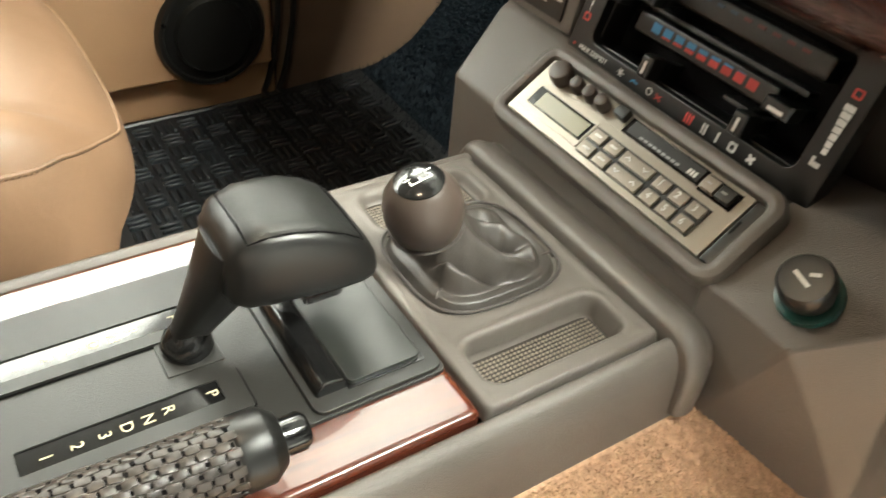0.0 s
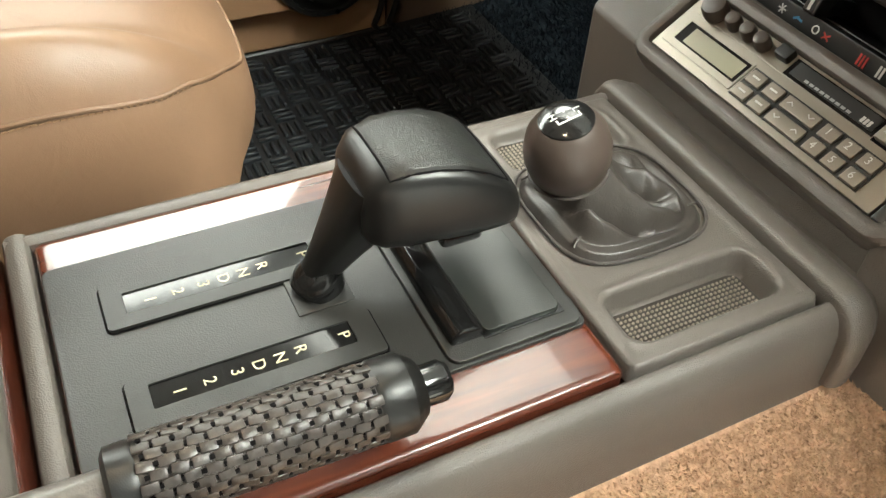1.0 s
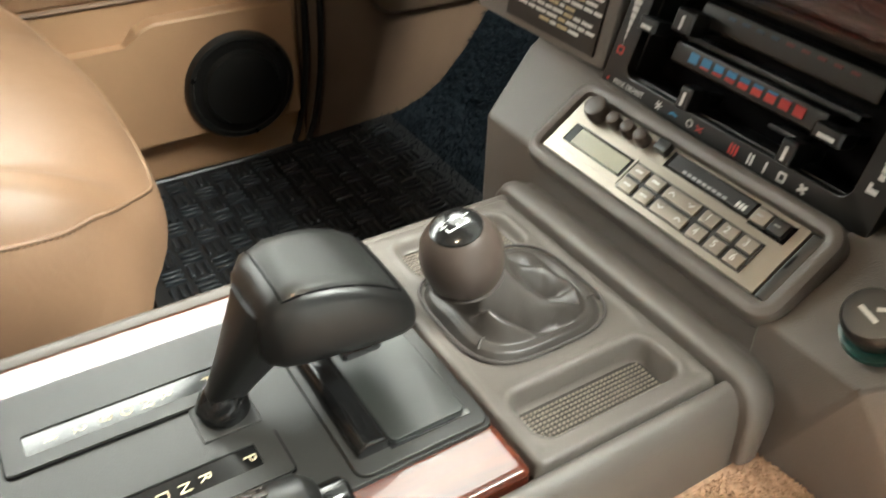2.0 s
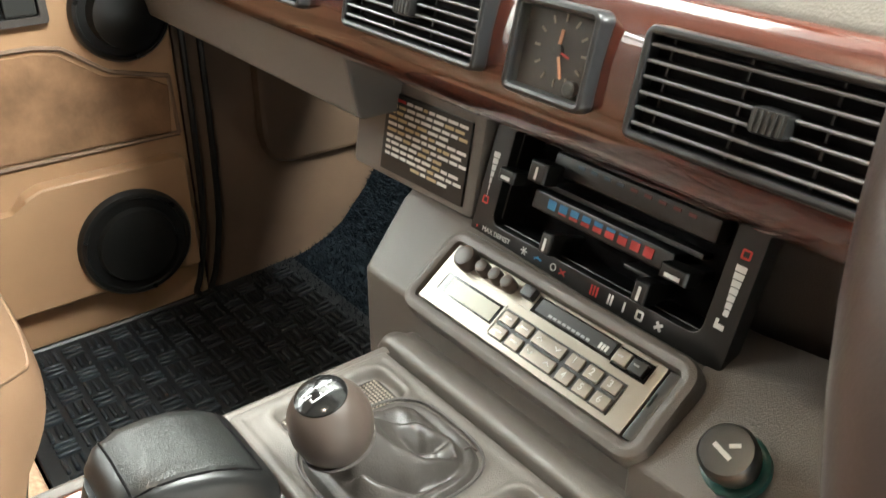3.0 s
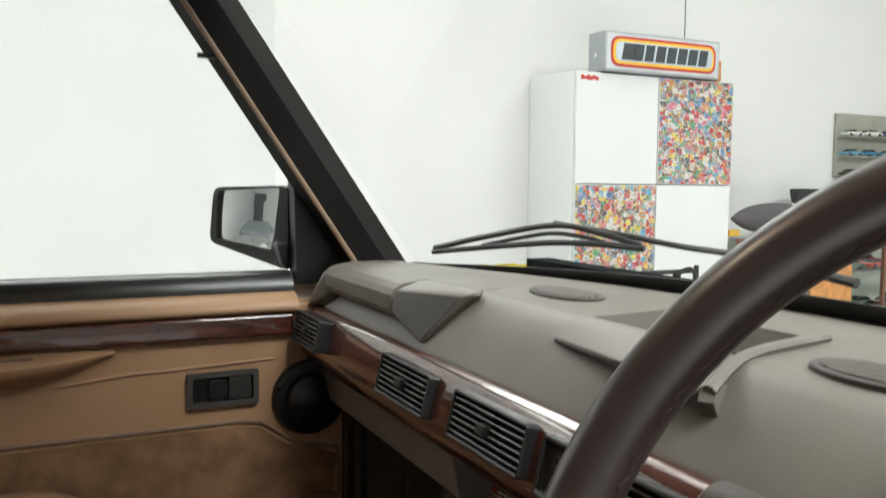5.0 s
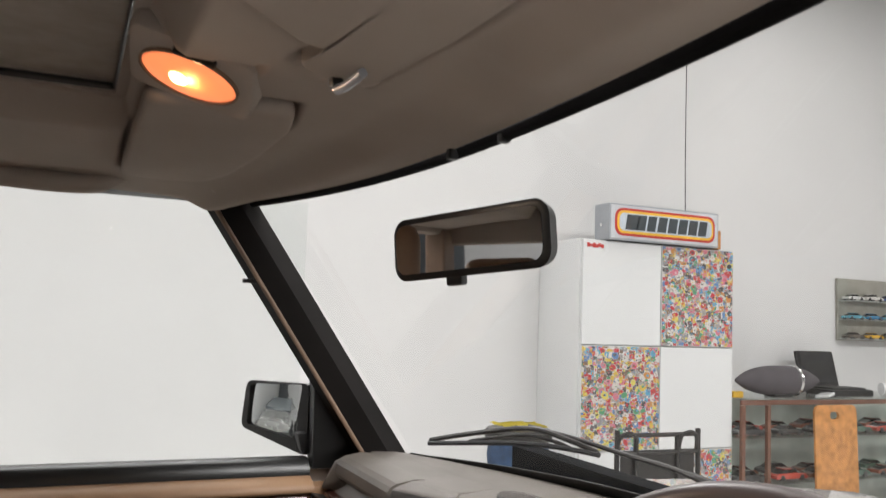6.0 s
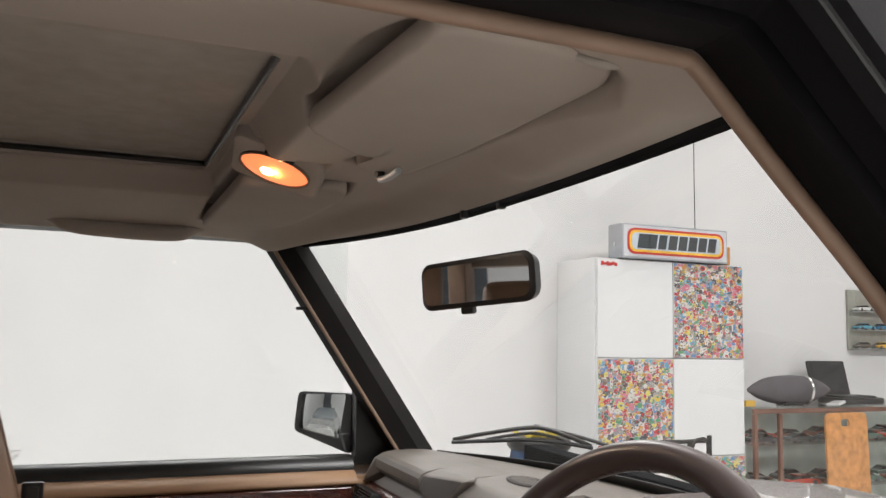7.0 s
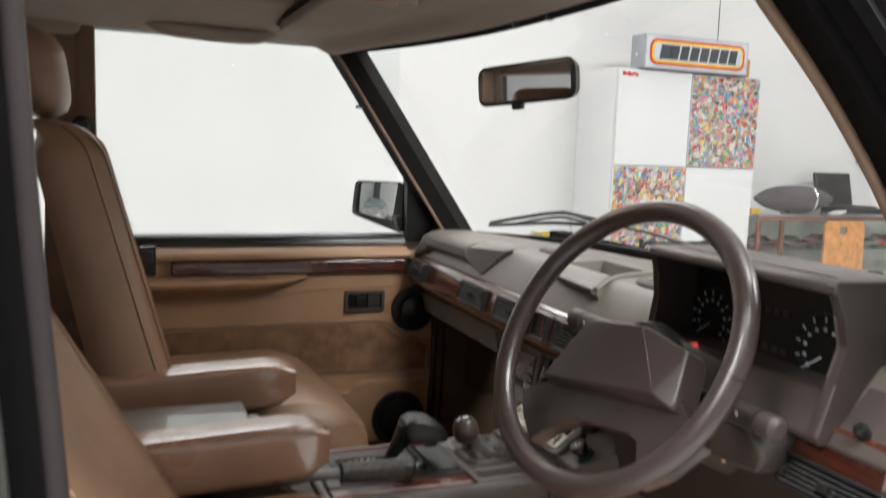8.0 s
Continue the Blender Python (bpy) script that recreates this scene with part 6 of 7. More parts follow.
def cubby():
    ob = thing("cubby_box", (0, -0.62, 0.7), "wood-trimmed cubby box between the seats", "storage box")
    part("box", slab([(-0.84, 0.70), (-0.435, 0.70), (-0.435, 0.922), (-0.50, 0.945), (-0.528, 0.998), (-0.84, 0.998)], 0, -0.112, 0.118, 0.008, 3), TAUPE, ob)
    part("wood_panel", slab([(-0.4285, 0.80), (-0.4285, 0.900), (-0.4330, 0.9110), (-0.4980, 0.9490), (-0.5050, 0.9450), (-0.4420, 0.80)], 0, -0.104, 0.124, 0.002), WOOD_X, ob, "red-brown lacquered front panel")
    part("lid", B((-0.106, -0.83, 0.9985), (0.110, -0.524, 1.02), 0.006, 3), mat("shiny_grey_vinyl_lid", (0.12, 0.112, 0.104), 0.3, bump=0.08, scale=700, coat=1.0, vary=0.06), ob, "shiny grey padded lid")
    part("catch", B((-0.045, -0.524, 1.0), (0.0, -0.507, 1.016), 0.004), TAUPE, ob)
    return ob


cubby()


def selector():
    ob = thing("gear_selector", (0.0, -0.282, ZT), "black leather-topped automatic gear selector", "gear lever")
    part("base_gate", B((-0.015, -0.297, ZT + 0.005), (0.017, -0.266, ZT + 0.0085), 0.001), BLACK_GREY, ob)
    part("collar", lathe([(0.014, 0.0), (0.0135, 0.008), (0.009, 0.016), (0.006, 0.018)], pose(0.0, -0.282, ZT + 0.0075, -22, 0, 0), 24), BLACK_GLOSS, ob)
    # tapered shaft, leaning forward, square in section
    rings = []
    for k in range(9):
        t = k / 8
        c = Vector((0.0, -0.284, ZT + 0.012)).lerp(Vector((0.003, -0.2445, 0.982)), t)
        w, d = 0.0065 + 0.0165 * t ** 1.3, 0.008 + 0.0125 * t ** 1.2
        rings.append([(q[0], q[1], c.z + (q[1] - c.y) * -0.35) for q in superring(c.x, c.y, 0, w, d, 3.0, 24)])
    part("shaft", loft(rings), BLACK, ob)
    # the head: steep behind, crowned over the top, long and blunt in front
    rows = ((-0.2635, 0.018, 0.966, 0.982), (-0.2610, 0.024, 0.962, 0.9925), (-0.2545, 0.0285, 0.960, 1.0005), (-0.242, 0.0315, 0.959, 1.0040), (-0.228, 0.0330, 0.959, 1.0030), (-0.215, 0.0345, 0.9585, 1.0000), (-0.202, 0.0352, 0.9585, 0.9940),
            (-0.193, 0.0350, 0.959, 0.9875), (-0.1865, 0.0335, 0.960, 0.9815), (-0.1835, 0.0300, 0.962, 0.9750), (-0.182, 0.0245, 0.964, 0.9700))

    def head_ring(y, w, z0, z1):
        h = z1 - z0
        half = [(0.0, 1.0), (0.35, 0.995), (0.62, 0.978), (0.78, 0.948), (0.87, 0.895), (0.925, 0.80), (0.965, 0.62), (0.985, 0.40), (0.985, 0.20), (0.95, 0.07), (0.85, 0.0), (0.40, 0.0)]
        right = [(0.003 + w * a, y, z0 + h * b) for a, b in half]
        return right + [(0.006 - p[0], p[1], p[2]) for p in right[:0:-1]]

    head = part("head", loft([head_ring(*q) for q in rows]), BLACK, ob, "", 70)

    def top_at(y, u):
        w, z0, z1 = (float(np.interp(y, [q[0] for q in rows], [q[k] for q in rows])) for k in (1, 2, 3))
        return Vector((0.003 + w * u, y, z1 - (z1 - z0) * (0.005 * min(1, abs(u) / 0.35) + 0.02 * max(0, (abs(u) - 0.35) / 0.25) + 0.02 * max(0, (abs(u) - 0.6) / 0.14))))
    pad = []
    for k in range(15):
        y = -0.2515 + 0.0605 * k / 14
        pad.append([top_at(y, -0.78 + 1.56 * j / 12) + Vector((0, 0, 0.0011 if 0 < k < 14 and 0 < j < 12 else -0.0003)) for j in range(13)])
    p = part("leather_pad", loft(pad, closed=False), BLACK_LEATHER, head, "black grained leather grip pad", 60)
    edge = [pad[0][j] for j in range(13)] + [pad[k][12] for k in range(1, 15)] + [pad[14][j] for j in range(11, -1, -1)] + [pad[k][0] for k in range(13, -1, -1)]
    part("seam", tube([q + Vector((0, 0, 0.0004)) for q in edge], 0.0007, 6), BLACK_MATT, p)
    part("release_button", B((0.012, -0.226, 0.952), (0.033, -0.203, 0.962), 0.003), BLACK_GLOSS, ob)
    return ob


selector()


def transfer_lever():
    kx, ky, kz = 0.001, -0.1345, 0.9640
    ob = thing("transfer_lever", (0.003, -0.088, ZT), "short transfer lever with a round knob and leather gaiter", "gear lever")
    m = pose(kx, ky, kz, 14, 3, 0)
    prof = [(0.004, -0.026), (0.012, -0.025), (0.018, -0.0215), (0.0195, -0.020), (0.0225, -0.012), (0.0245, -0.001), (0.0245, 0.006), (0.0225, 0.015), (0.018, 0.022), (0.0155, 0.0245), (0.0148, 0.0245)]
    knob = part("knob", lathe([(r * 0.99, h * (1.0 if h > 0 else 0.80)) for r, h in prof], m, 40), KNOB, ob)
    part("seam", lathe([(0.0222, -0.0142), (0.0229, -0.0136), (0.0227, -0.0130)], m, 40), TAUPE_DARK, knob)
    cap = part("cap", lathe([(0.0150, 0.0235), (0.0150, 0.0255), (0.012, 0.0272), (0.006, 0.0282), (0.001, 0.0285)], m, 36), BLACK_GLOSS, knob, "glossy black cap with a white shift pattern")
    for ch, x, y in (("H", -0.0025, -0.0072), ("N", -0.0025, -0.0005), ("L", -0.0015, 0.0068)):
        writing("letter", ch, 0.0062, m @ pose(x, y, 0.0282), WHITE_INK, cap, 0.0002)
    for x, y, w, h in ((0.0038, 0.0, 0.0009, 0.0135), (0.0024, -0.0066, 0.0030, 0.0009), (0.0024, 0.0066, 0.0030, 0.0009), (0.0024, 0.0, 0.003, 0.0009)):
        part("pattern_line", boxm((w, h, 0.0005), 0, m @ pose(x, y, 0.0284)), WHITE_INK, cap)
    part("shaft", tube([(0.002, -0.112, 0.92), m @ Vector((0, 0, -0.022))], 0.006, 12), BLACK, ob)
    # soft gaiter: a loose leather skin over its rounded frame, drawn up to the shaft and slumped in folds
    bm = bmesh.new()
    # ridges (rounded) and creases (sharp) of the plan: line, height, width
    RIDGES = (((0.004, -0.120), (0.016, -0.106), (0.030, -0.088), (0.036, -0.070), 0.0130, 0.0085), ((-0.004, -0.116), (-0.004, -0.098), (0.004, -0.078), (0.020, -0.062), 0.0120, 0.0080),
              ((-0.016, -0.118), (-0.026, -0.102), (-0.030, -0.082), (-0.022, -0.062), 0.0090, 0.0080), ((0.018, -0.130), (0.030, -0.122), (0.038, -0.106), (0.040, -0.086), 0.0065, 0.0055), ((-0.018, -0.132), (-0.030, -0.124), (-0.036, -0.106), (-0.036, -0.090), 0.0055, 0.0055))
    CREASES = (((0.006, -0.116), (0.016, -0.098), (0.022, -0.084), (0.028, -0.066), 0.0085, 0.0030), ((0.008, -0.134), (0.024, -0.118), (0.034, -0.100), (0.040, -0.066), 0.0075, 0.0028), ((-0.010, -0.118), (-0.016, -0.098), (-0.012, -0.076), (-0.002, -0.058), 0.0080, 0.0030),
               ((0.004, -0.092), (0.012, -0.086), (0.018, -0.074), (0.020, -0.060), 0.0045, 0.0022), ((-0.020, -0.128), (-0.032, -0.112), (-0.034, -0.092), (-0.030, -0.072), 0.0055, 0.0026), ((0.020, -0.142), (0.019, -0.137), (0.018, -0.132), (0.016, -0.127), 0.0030, 0.0014), ((0.026, -0.112), (0.031, -0.104), (0.034, -0.096), (0.036, -0.088), 0.0030, 0.0016))

    def off_line(x, y, pts):
        best = (9.0, 0.0)
        for k in range(3):
            (ax, ay), (bx, by) = pts[k], pts[k + 1]
            s = max(0.0, min(1.0, ((x - ax) * (bx - ax) + (y - ay) * (by - ay)) / ((bx - ax) ** 2 + (by - ay) ** 2)))
            best = min(best, (math.hypot(x - ax - s * (bx - ax), y - ay - s * (by - ay)), (k + s) / 3))
        return best
    nr, na = 56, 150
    gx, gy, rx, ry = -0.001, -0.0945, 0.0465, 0.0490
    rows = []
    for i in range(nr + 1):
        r = 1 - i / nr * 0.93
        row = []
        for j in range(na):
            a = 2 * math.pi * j / na
            c, q = math.cos(a), math.sin(a)
            e = 2 / 3.4
            x, y = gx + rx * r * math.copysign(abs(c) ** e, c), gy + ry * r * math.copysign(abs(q) ** e, q)
            x, y = x + (0.002 - gx) * (1 - r) ** 2 * 0.9, y + (-0.119 - gy) * (1 - r) ** 2 * 0.9
            edge = 1 - r
            rise = 0.0045 * min(1, edge / 0.06) - 0.0012 * math.exp(-((edge - 0.19) / 0.04) ** 2)
            bag = 0.012 * max(0.0, min(1.0, (edge - 0.18) / 0.34)) ** 0.7
            w = max(0.0, min(1.0, (edge - 0.12) / 0.16)) * (1 - 0.5 * max(0, edge - 0.75) / 0.25)
            top = ZT + 0.002 + rise + bag + 0.024 * math.exp(-((x - 0.002) ** 2 + (y + 0.119) ** 2) / 0.00042) * min(1, edge / 0.3)
            jx, jy = x + 0.0016 * noise.noise((x * 90, y * 90, 2.0)), y + 0.0016 * noise.noise((x * 90, y * 90, 7.0))
            fold = 0.0
            for p in RIDGES:
                gap, s = off_line(jx, jy, p[:4])
                fold += 1.25 * p[4] * math.exp(-(gap / p[5]) ** 2) * (1 - 0.45 * s)
            for p in CREASES:
                gap, s = off_line(jx, jy, p[:4])
                fold -= 1.5 * p[4] * math.exp(-gap / p[5]) * math.sin(math.pi * min(1, 0.12 + 0.88 * s)) ** 0.5
            fine = 0.0004 * noise.noise((x * 190, y * 190, 5.0)) + 0.0009 * noise.noise((x * 95, y * 70, 8.0))
            row.append(bm.verts.new((x, y, top + w * (fold + fine - 0.003))))
        rows.append(row)
    for a, b in zip(rows, rows[1:]):
        for j in range(na):
            bm.faces.new((a[j], a[(j + 1) % na], b[(j + 1) % na], b[j]))
    bm.faces.new(rows[-1])
    g = part("gaiter", bm, GAITER, ob, "wrinkled grey-brown leather gaiter", 80)
    for a in (-62, -128, 60):
        c, q = math.cos(radians(a)), math.sin(radians(a))
        e = 2 / 3.4
        p = [(gx + rx * r * math.copysign(abs(c) ** e, c), gy + ry * r * math.copysign(abs(q) ** e, q), ZT + 0.0045 + z) for r, z in ((0.99, 0.003), (0.92, 0.0066), (0.84, 0.0045))]
        part("seam", tube(p, 0.0008, 6), TAUPE_DARK, g)
    # Thin dark ring puts the shaded gap round the leather's edge into colour.
    part("gaiter_gap_shade", tube([(q[0], q[1], ZT + 0.0045) for q in superring(gx, gy, 0, rx + 0.0025, ry + 0.0025, 3.4, 64)] + [(gx + rx + 0.0025, gy, ZT + 0.0040)], 0.0011, 8), TAUPE_DARK, g)
    return ob


transfer_lever()


WEAVE = mat("dark_brown_woven_leather", (0.050, 0.042, 0.037), 0.34, bump=0.1, scale=900, vary=0.3, vscale=120)


def handbrake():
    ob = thing("handbrake", (0.09, -0.42, 0.88), "handbrake lever with a woven leather grip", "handbrake")
    a, b = Vector((0.098, -0.398, 0.950)), Vector((0.099, -0.277, 0.946))
    d = (b - a).normalized()
    part("lever", tube([(0.098, -0.56, 0.94), (0.098, -0.45, 0.952), a + d * 0.005], [0.012, 0.0095, 0.009], 14), mat("scuffed_grey_sleeve", (0.14, 0.13, 0.12), 0.35, bump=0.4, scale=200), ob, "grey scuffed lever sleeve")

    def at(l):
        return a + d * l
    part("rear_collar", tube([at(0.0), at(0.002), at(0.010), at(0.0125)], [0.013, 0.0165, 0.0168, 0.0155], 28), BLACK, ob)
    part("front_collar", tube([at(0.106), at(0.109), at(0.121), at(0.128)], [0.0165, 0.0182, 0.0182, 0.013], 28), BLACK, ob)
    part("release_button", tube([at(0.126), at(0.139), at(0.142)], [0.0095, 0.0095, 0.0075], 20), BLACK_GLOSS, ob)
    part("grip_core", tube([at(0.012), at(0.04), at(0.08), at(0.107)], [0.0158, 0.0170, 0.0170, 0.0166], 40), WEAVE, ob)
    weave = bmesh.new()
    up = Vector((0, 0, 1))
    sd = d.cross(up).normalized()
    up = sd.cross(d)
    nl, na = 24, 26
    # Black squares stand for holes: the weave's shade is put into colour.
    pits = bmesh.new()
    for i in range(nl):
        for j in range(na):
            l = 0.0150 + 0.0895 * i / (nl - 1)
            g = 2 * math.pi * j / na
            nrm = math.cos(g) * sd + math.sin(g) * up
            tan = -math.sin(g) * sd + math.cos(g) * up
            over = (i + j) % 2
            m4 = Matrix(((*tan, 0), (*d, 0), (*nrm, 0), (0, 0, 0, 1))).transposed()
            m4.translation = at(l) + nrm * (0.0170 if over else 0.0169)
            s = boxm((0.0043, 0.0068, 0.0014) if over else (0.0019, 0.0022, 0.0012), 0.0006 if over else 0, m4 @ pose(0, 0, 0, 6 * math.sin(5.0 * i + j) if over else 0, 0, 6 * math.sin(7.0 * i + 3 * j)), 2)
            me = bpy.data.meshes.new("tmp")
            s.to_mesh(me)
            s.free()
            (weave if over else pits).from_mesh(me)
            bpy.data.meshes.remove(me)
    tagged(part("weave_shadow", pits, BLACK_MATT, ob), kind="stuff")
    tagged(part("woven_leather", weave, WEAVE, ob, "dark basket-woven leather"), kind="stuff")
    return ob


handbrake()

# carpets and mats
single("tunnel_carpet", loft([[(0.128, y, 0.86 - 0.02 * (y < -0.3)), (0.15, y, 0.845), (0.20, y, 0.80), (0.27, y, 0.70), (0.30, y, 0.55), (0.12, y, 0.55)] for y in (-0.75, -0.45, -0.2, 0.0, 0.2, 0.4)]), CARPET, "tan wool carpet over the tunnel side", "carpet", "structure")
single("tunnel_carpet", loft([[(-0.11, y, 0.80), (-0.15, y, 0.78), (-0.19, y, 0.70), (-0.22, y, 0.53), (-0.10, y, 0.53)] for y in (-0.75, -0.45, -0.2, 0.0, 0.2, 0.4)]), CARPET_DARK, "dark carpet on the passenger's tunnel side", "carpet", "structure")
single("driver_carpet", B((0.29, -0.9, 0.53), (0.74, 0.2, 0.552), 0.005), CARPET, "tan wool carpet in the driver's footwell", "carpet", "structure")


single("seat_floor_carpet", slab([(-0.90, 0.53), (-0.90, 0.70), (-0.42, 0.70), (-0.30, 0.655), (-0.245, 0.640), (-0.236, 0.632), (-0.236, 0.53)], 0, -0.714, -0.165, 0.004), CARPET, "tan carpet running under the passenger seat", "carpet", "structure")
toe = [(0.12, 0.630), (0.20, 0.638), (0.235, 0.645), (0.27, 0.656), (0.30, 0.674), (0.344, 0.722), (0.40, 0.80), (0.46, 0.87)]
single("toe_carpet", slab(toe + [(y, z - 0.014) for y, z in toe[::-1]], 0, -0.714, -0.165, 0.002), CARPET_BLUE, "blue-grey tufted carpet on the toe board", "carpet", "structure", angle=70)


def pile(profile, x_of, span, count, long, wide, name, material, label, seed):
    """Short tufts standing on a carpet whose section is a line of points; span is its reach across."""
    rng = random.Random(seed)
    runs = [math.hypot(b[0] - a[0], b[1] - a[1]) for a, b in zip(profile, profile[1:])]
    verts, faces = [], []
    for _ in range(count):
        s = rng.random() * sum(runs)
        k = 0
        while s > runs[k] and k < len(runs) - 1:
            s -= runs[k]
            k += 1
        (a0, a1), (b0, b1) = profile[k], profile[k + 1]
        f = s / runs[k]
        p, q = a0 + (b0 - a0) * f, a1 + (b1 - a1) * f
        n0, n1 = -(b1 - a1) / runs[k], (b0 - a0) / runs[k]
        if n1 < 0:
            n0, n1 = -n0, -n1
        w = span[0] + rng.random() * (span[1] - span[0])
        h, a = long * rng.uniform(0.6, 1.2), rng.uniform(0, math.pi)
        c, d = math.cos(a) * wide, math.sin(a) * wide
        lean, lean2 = rng.gauss(0, 0.4) * long, rng.gauss(0, 0.4) * long
        for dw, dp, up in ((c, d, 0.0), (-c, -d, 0.0), (lean, lean2, h)):
            verts.append(x_of(w + dw, p + dp * n1 + n0 * up, q - dp * n0 + n1 * up))
        faces.append((len(verts) - 3, len(verts) - 2, len(verts) - 1))
    me = bpy.data.meshes.new(name)
    me.from_pydata(verts, [], faces)
    me.materials.append(material)
    tagged(new(name, me), label, "carpet pile", "", "stuff")


pile(toe, lambda w, p, q: (w, p, q), (-0.712, -0.168), 16000, 0.010, 0.0013, "toe_carpet_pile", CARPET_BLUE, "short blue-grey tufts on the toe board carpet", 11)
pile([(0.136, 0.856), (0.150, 0.846), (0.200, 0.801), (0.270, 0.701)], lambda w, p, q: (p, w, q), (-0.36, 0.10), 52000, 0.0016, 0.0011, "tunnel_carpet_pile", CARPET, "dense tan wool pile on the tunnel carpet", 12)


def rubber_mat():
    ob = thing("floor_mat", (-0.45, -0.1, 0.618), "black ribbed rubber floor mat", "floor mat")
    line = [(-0.232, 0.630), (0.0, 0.632), (0.08, 0.634), (0.165, 0.639), (0.205, 0.643)]
    part("sheet", slab([(y, z) for y, z in line] + [(y, z - 0.012) for y, z in line[::-1]], 0, -0.714, -0.165, 0.002), RUBBER, ob, "", 70)
    run = [0.0]
    for p, q in zip(line, line[1:]):
        run.append(run[-1] + math.hypot(q[0] - p[0], q[1] - p[1]))

    def on_mat(x, s):
        """A pose on the mat's face at x, s metres along its run."""
        k = max(i for i in range(len(run) - 1) if run[i] <= s)
        f = (s - run[k]) / (run[k + 1] - run[k])
        (y0, z0), (y1, z1) = line[k], line[k + 1]
        return pose(x, y0 + (y1 - y0) * f, z0 + (z1 - z0) * f + 0.002, math.degrees(math.atan2(z1 - z0, y1 - y0)), 0, 0)
    bm = bmesh.new()
    cell = 0.031
    for i in range(16):
        for j in range(int(run[-1] / cell) - 1):
            for d in (-0.0098, 0.0, 0.0098):
                across = (i + j) % 2
                m = on_mat(-0.680 + i * cell + (0 if across else d), 0.03 + j * cell + (d if across else 0))
                s = boxm((0.025, 0.0048, 0.006) if across else (0.0048, 0.025, 0.006), 0.0014, m, 1)
                me = bpy.data.meshes.new("tmp")
                s.to_mesh(me)
                s.free()
                bm.from_mesh(me)
                bpy.data.meshes.remove(me)
    tagged(part("treads", bm, TREAD, ob), kind="stuff")
    return ob


rubber_mat()

# ---------------------------------------------------------------- seats


def seat(xc, name, label, arm_x, foot, lean, back=0.0, arm_front=-0.415):
    """A leather seat with bolsters, backrest, head restraint and one fold-down armrest."""
    ob = thing(name, (xc, -0.5, 0.56), label, "car seat", "front seats")
    hw = 0.265

    def section(u, s):
        """Height over the middle: raised bolsters at both sides, rounded shoulders."""
        a = abs(u)
        return (0.035 * math.exp(-((a - 0.80) / 0.17) ** 2) - 0.008 * math.exp(-((a - 0.55) / 0.05) ** 2)) * s
    rings = []
    nu = 25
    levels = [(k / 26) ** 1.7 for k in range(27)]
    for v in levels:
        y = -0.225 - 0.53 * v - back
        front = math.sqrt(max(0, 1 - (1 - min(v / 0.30, 1)) ** 2))
        ztop = 0.808 + 0.125 * (0.25 + 0.75 * front) + 0.012 * (1 - v)
        ring = []
        for j in range(nu):
            u = -1 + 2 * j / (nu - 1)
            drop = 0.075 * max(0, (abs(u) - 0.80) / 0.20) ** 2.2
            ring.append((xc + hw * math.copysign(abs(u) ** 0.9, u), y - 0.075 * abs(u) ** 3 * (1 - v), ztop + section(u, front) - drop))
        lo = 0.80 - 0.05 * min(v * 3, 1) + 0.03 * (1 - front)
        for j in range(7):
            u = 1 - 2 * j / 6
            ring.append((xc + (hw - 0.035) * u, y - (0.02 + 0.075 * abs(u) ** 3) * (1 - v), lo))
        rings.append(ring)
    part("cushion", loft(rings), LEATHER, ob, "", 60)
    for s in (-1, 1):
        # welted seam along the bolster's shoulder, running out over the front corner
        line, lower = [], []
        SEAM = ((0.0125, 12.0), (0.0128, 15.0), (0.013, 17.2), (0.016, 17.85), (0.02, 18.2), (0.026, 18.75), (0.033, 19.65), (0.04, 21.0), (0.05, 21.65), (0.06, 22.05), (0.085, 22.45), (0.11, 22.67), (0.14, 22.85), (0.185, 23.0), (0.27, 23.1), (0.45, 23.2), (0.7, 23.25), (0.96, 23.3))
        for v, j in SEAM:
            h = max(1, next(i for i, q in enumerate(levels) if q > v))
            f = (v - levels[h - 1]) / (levels[h] - levels[h - 1])
            for dest, q in ((line, j), (lower, j + 0.045)):
                q = q if s > 0 else nu - 1 - q
                i = int(q)
                a, b = (Vector(rings[r][i]).lerp(Vector(rings[r][min(i + 1, nu - 1)]), q - i) for r in (h - 1, h))
                dest.append(a.lerp(b, f))
        part("seam", tube(smooth_line(line), 0.0016, 8), LEATHER, ob, "", 80)
        # No groove is cut; a darker tan tube paints the shade below the welt.
        part("crease", tube(smooth_line([p + Vector((s * 0.0004, 0, -0.0012)) for p in line]), 0.0011, 8), TRIM_TAN, ob, "darker tan line for the crease shade under the welt", 80)
        bm = bmesh.new()
        path = smooth_line(lower)
        run = 0.0
        for k in range(len(path) - 1):
            run += (path[k + 1] - path[k]).length
            while run > 0.0042:
                run -= 0.0042
                d = (path[k + 1] - path[k]).normalized()
                p = path[k + 1] - d * run
                st = boxm((0.0011, 0.0034, 0.0009), 0, Matrix.Translation(p + Vector((s * 0.0003, 0, 0))) @ d.to_track_quat("Y", "Z").to_matrix().to_4x4() @ pose(0, 0, 0, 0, 0, 14 * s))
                me = bpy.data.meshes.new("tmp")
                st.to_mesh(me)
                st.free()
                bm.from_mesh(me)
                bpy.data.meshes.remove(me)
        tagged(part("stitching", bm, LEATHER_SHADE, ob), kind="stuff")
    rings = []
    tall = [k / 12 * 0.88 for k in range(12)] + [0.88 + 0.12 * math.sin(math.pi / 2 * k / 8) for k in range(9)]
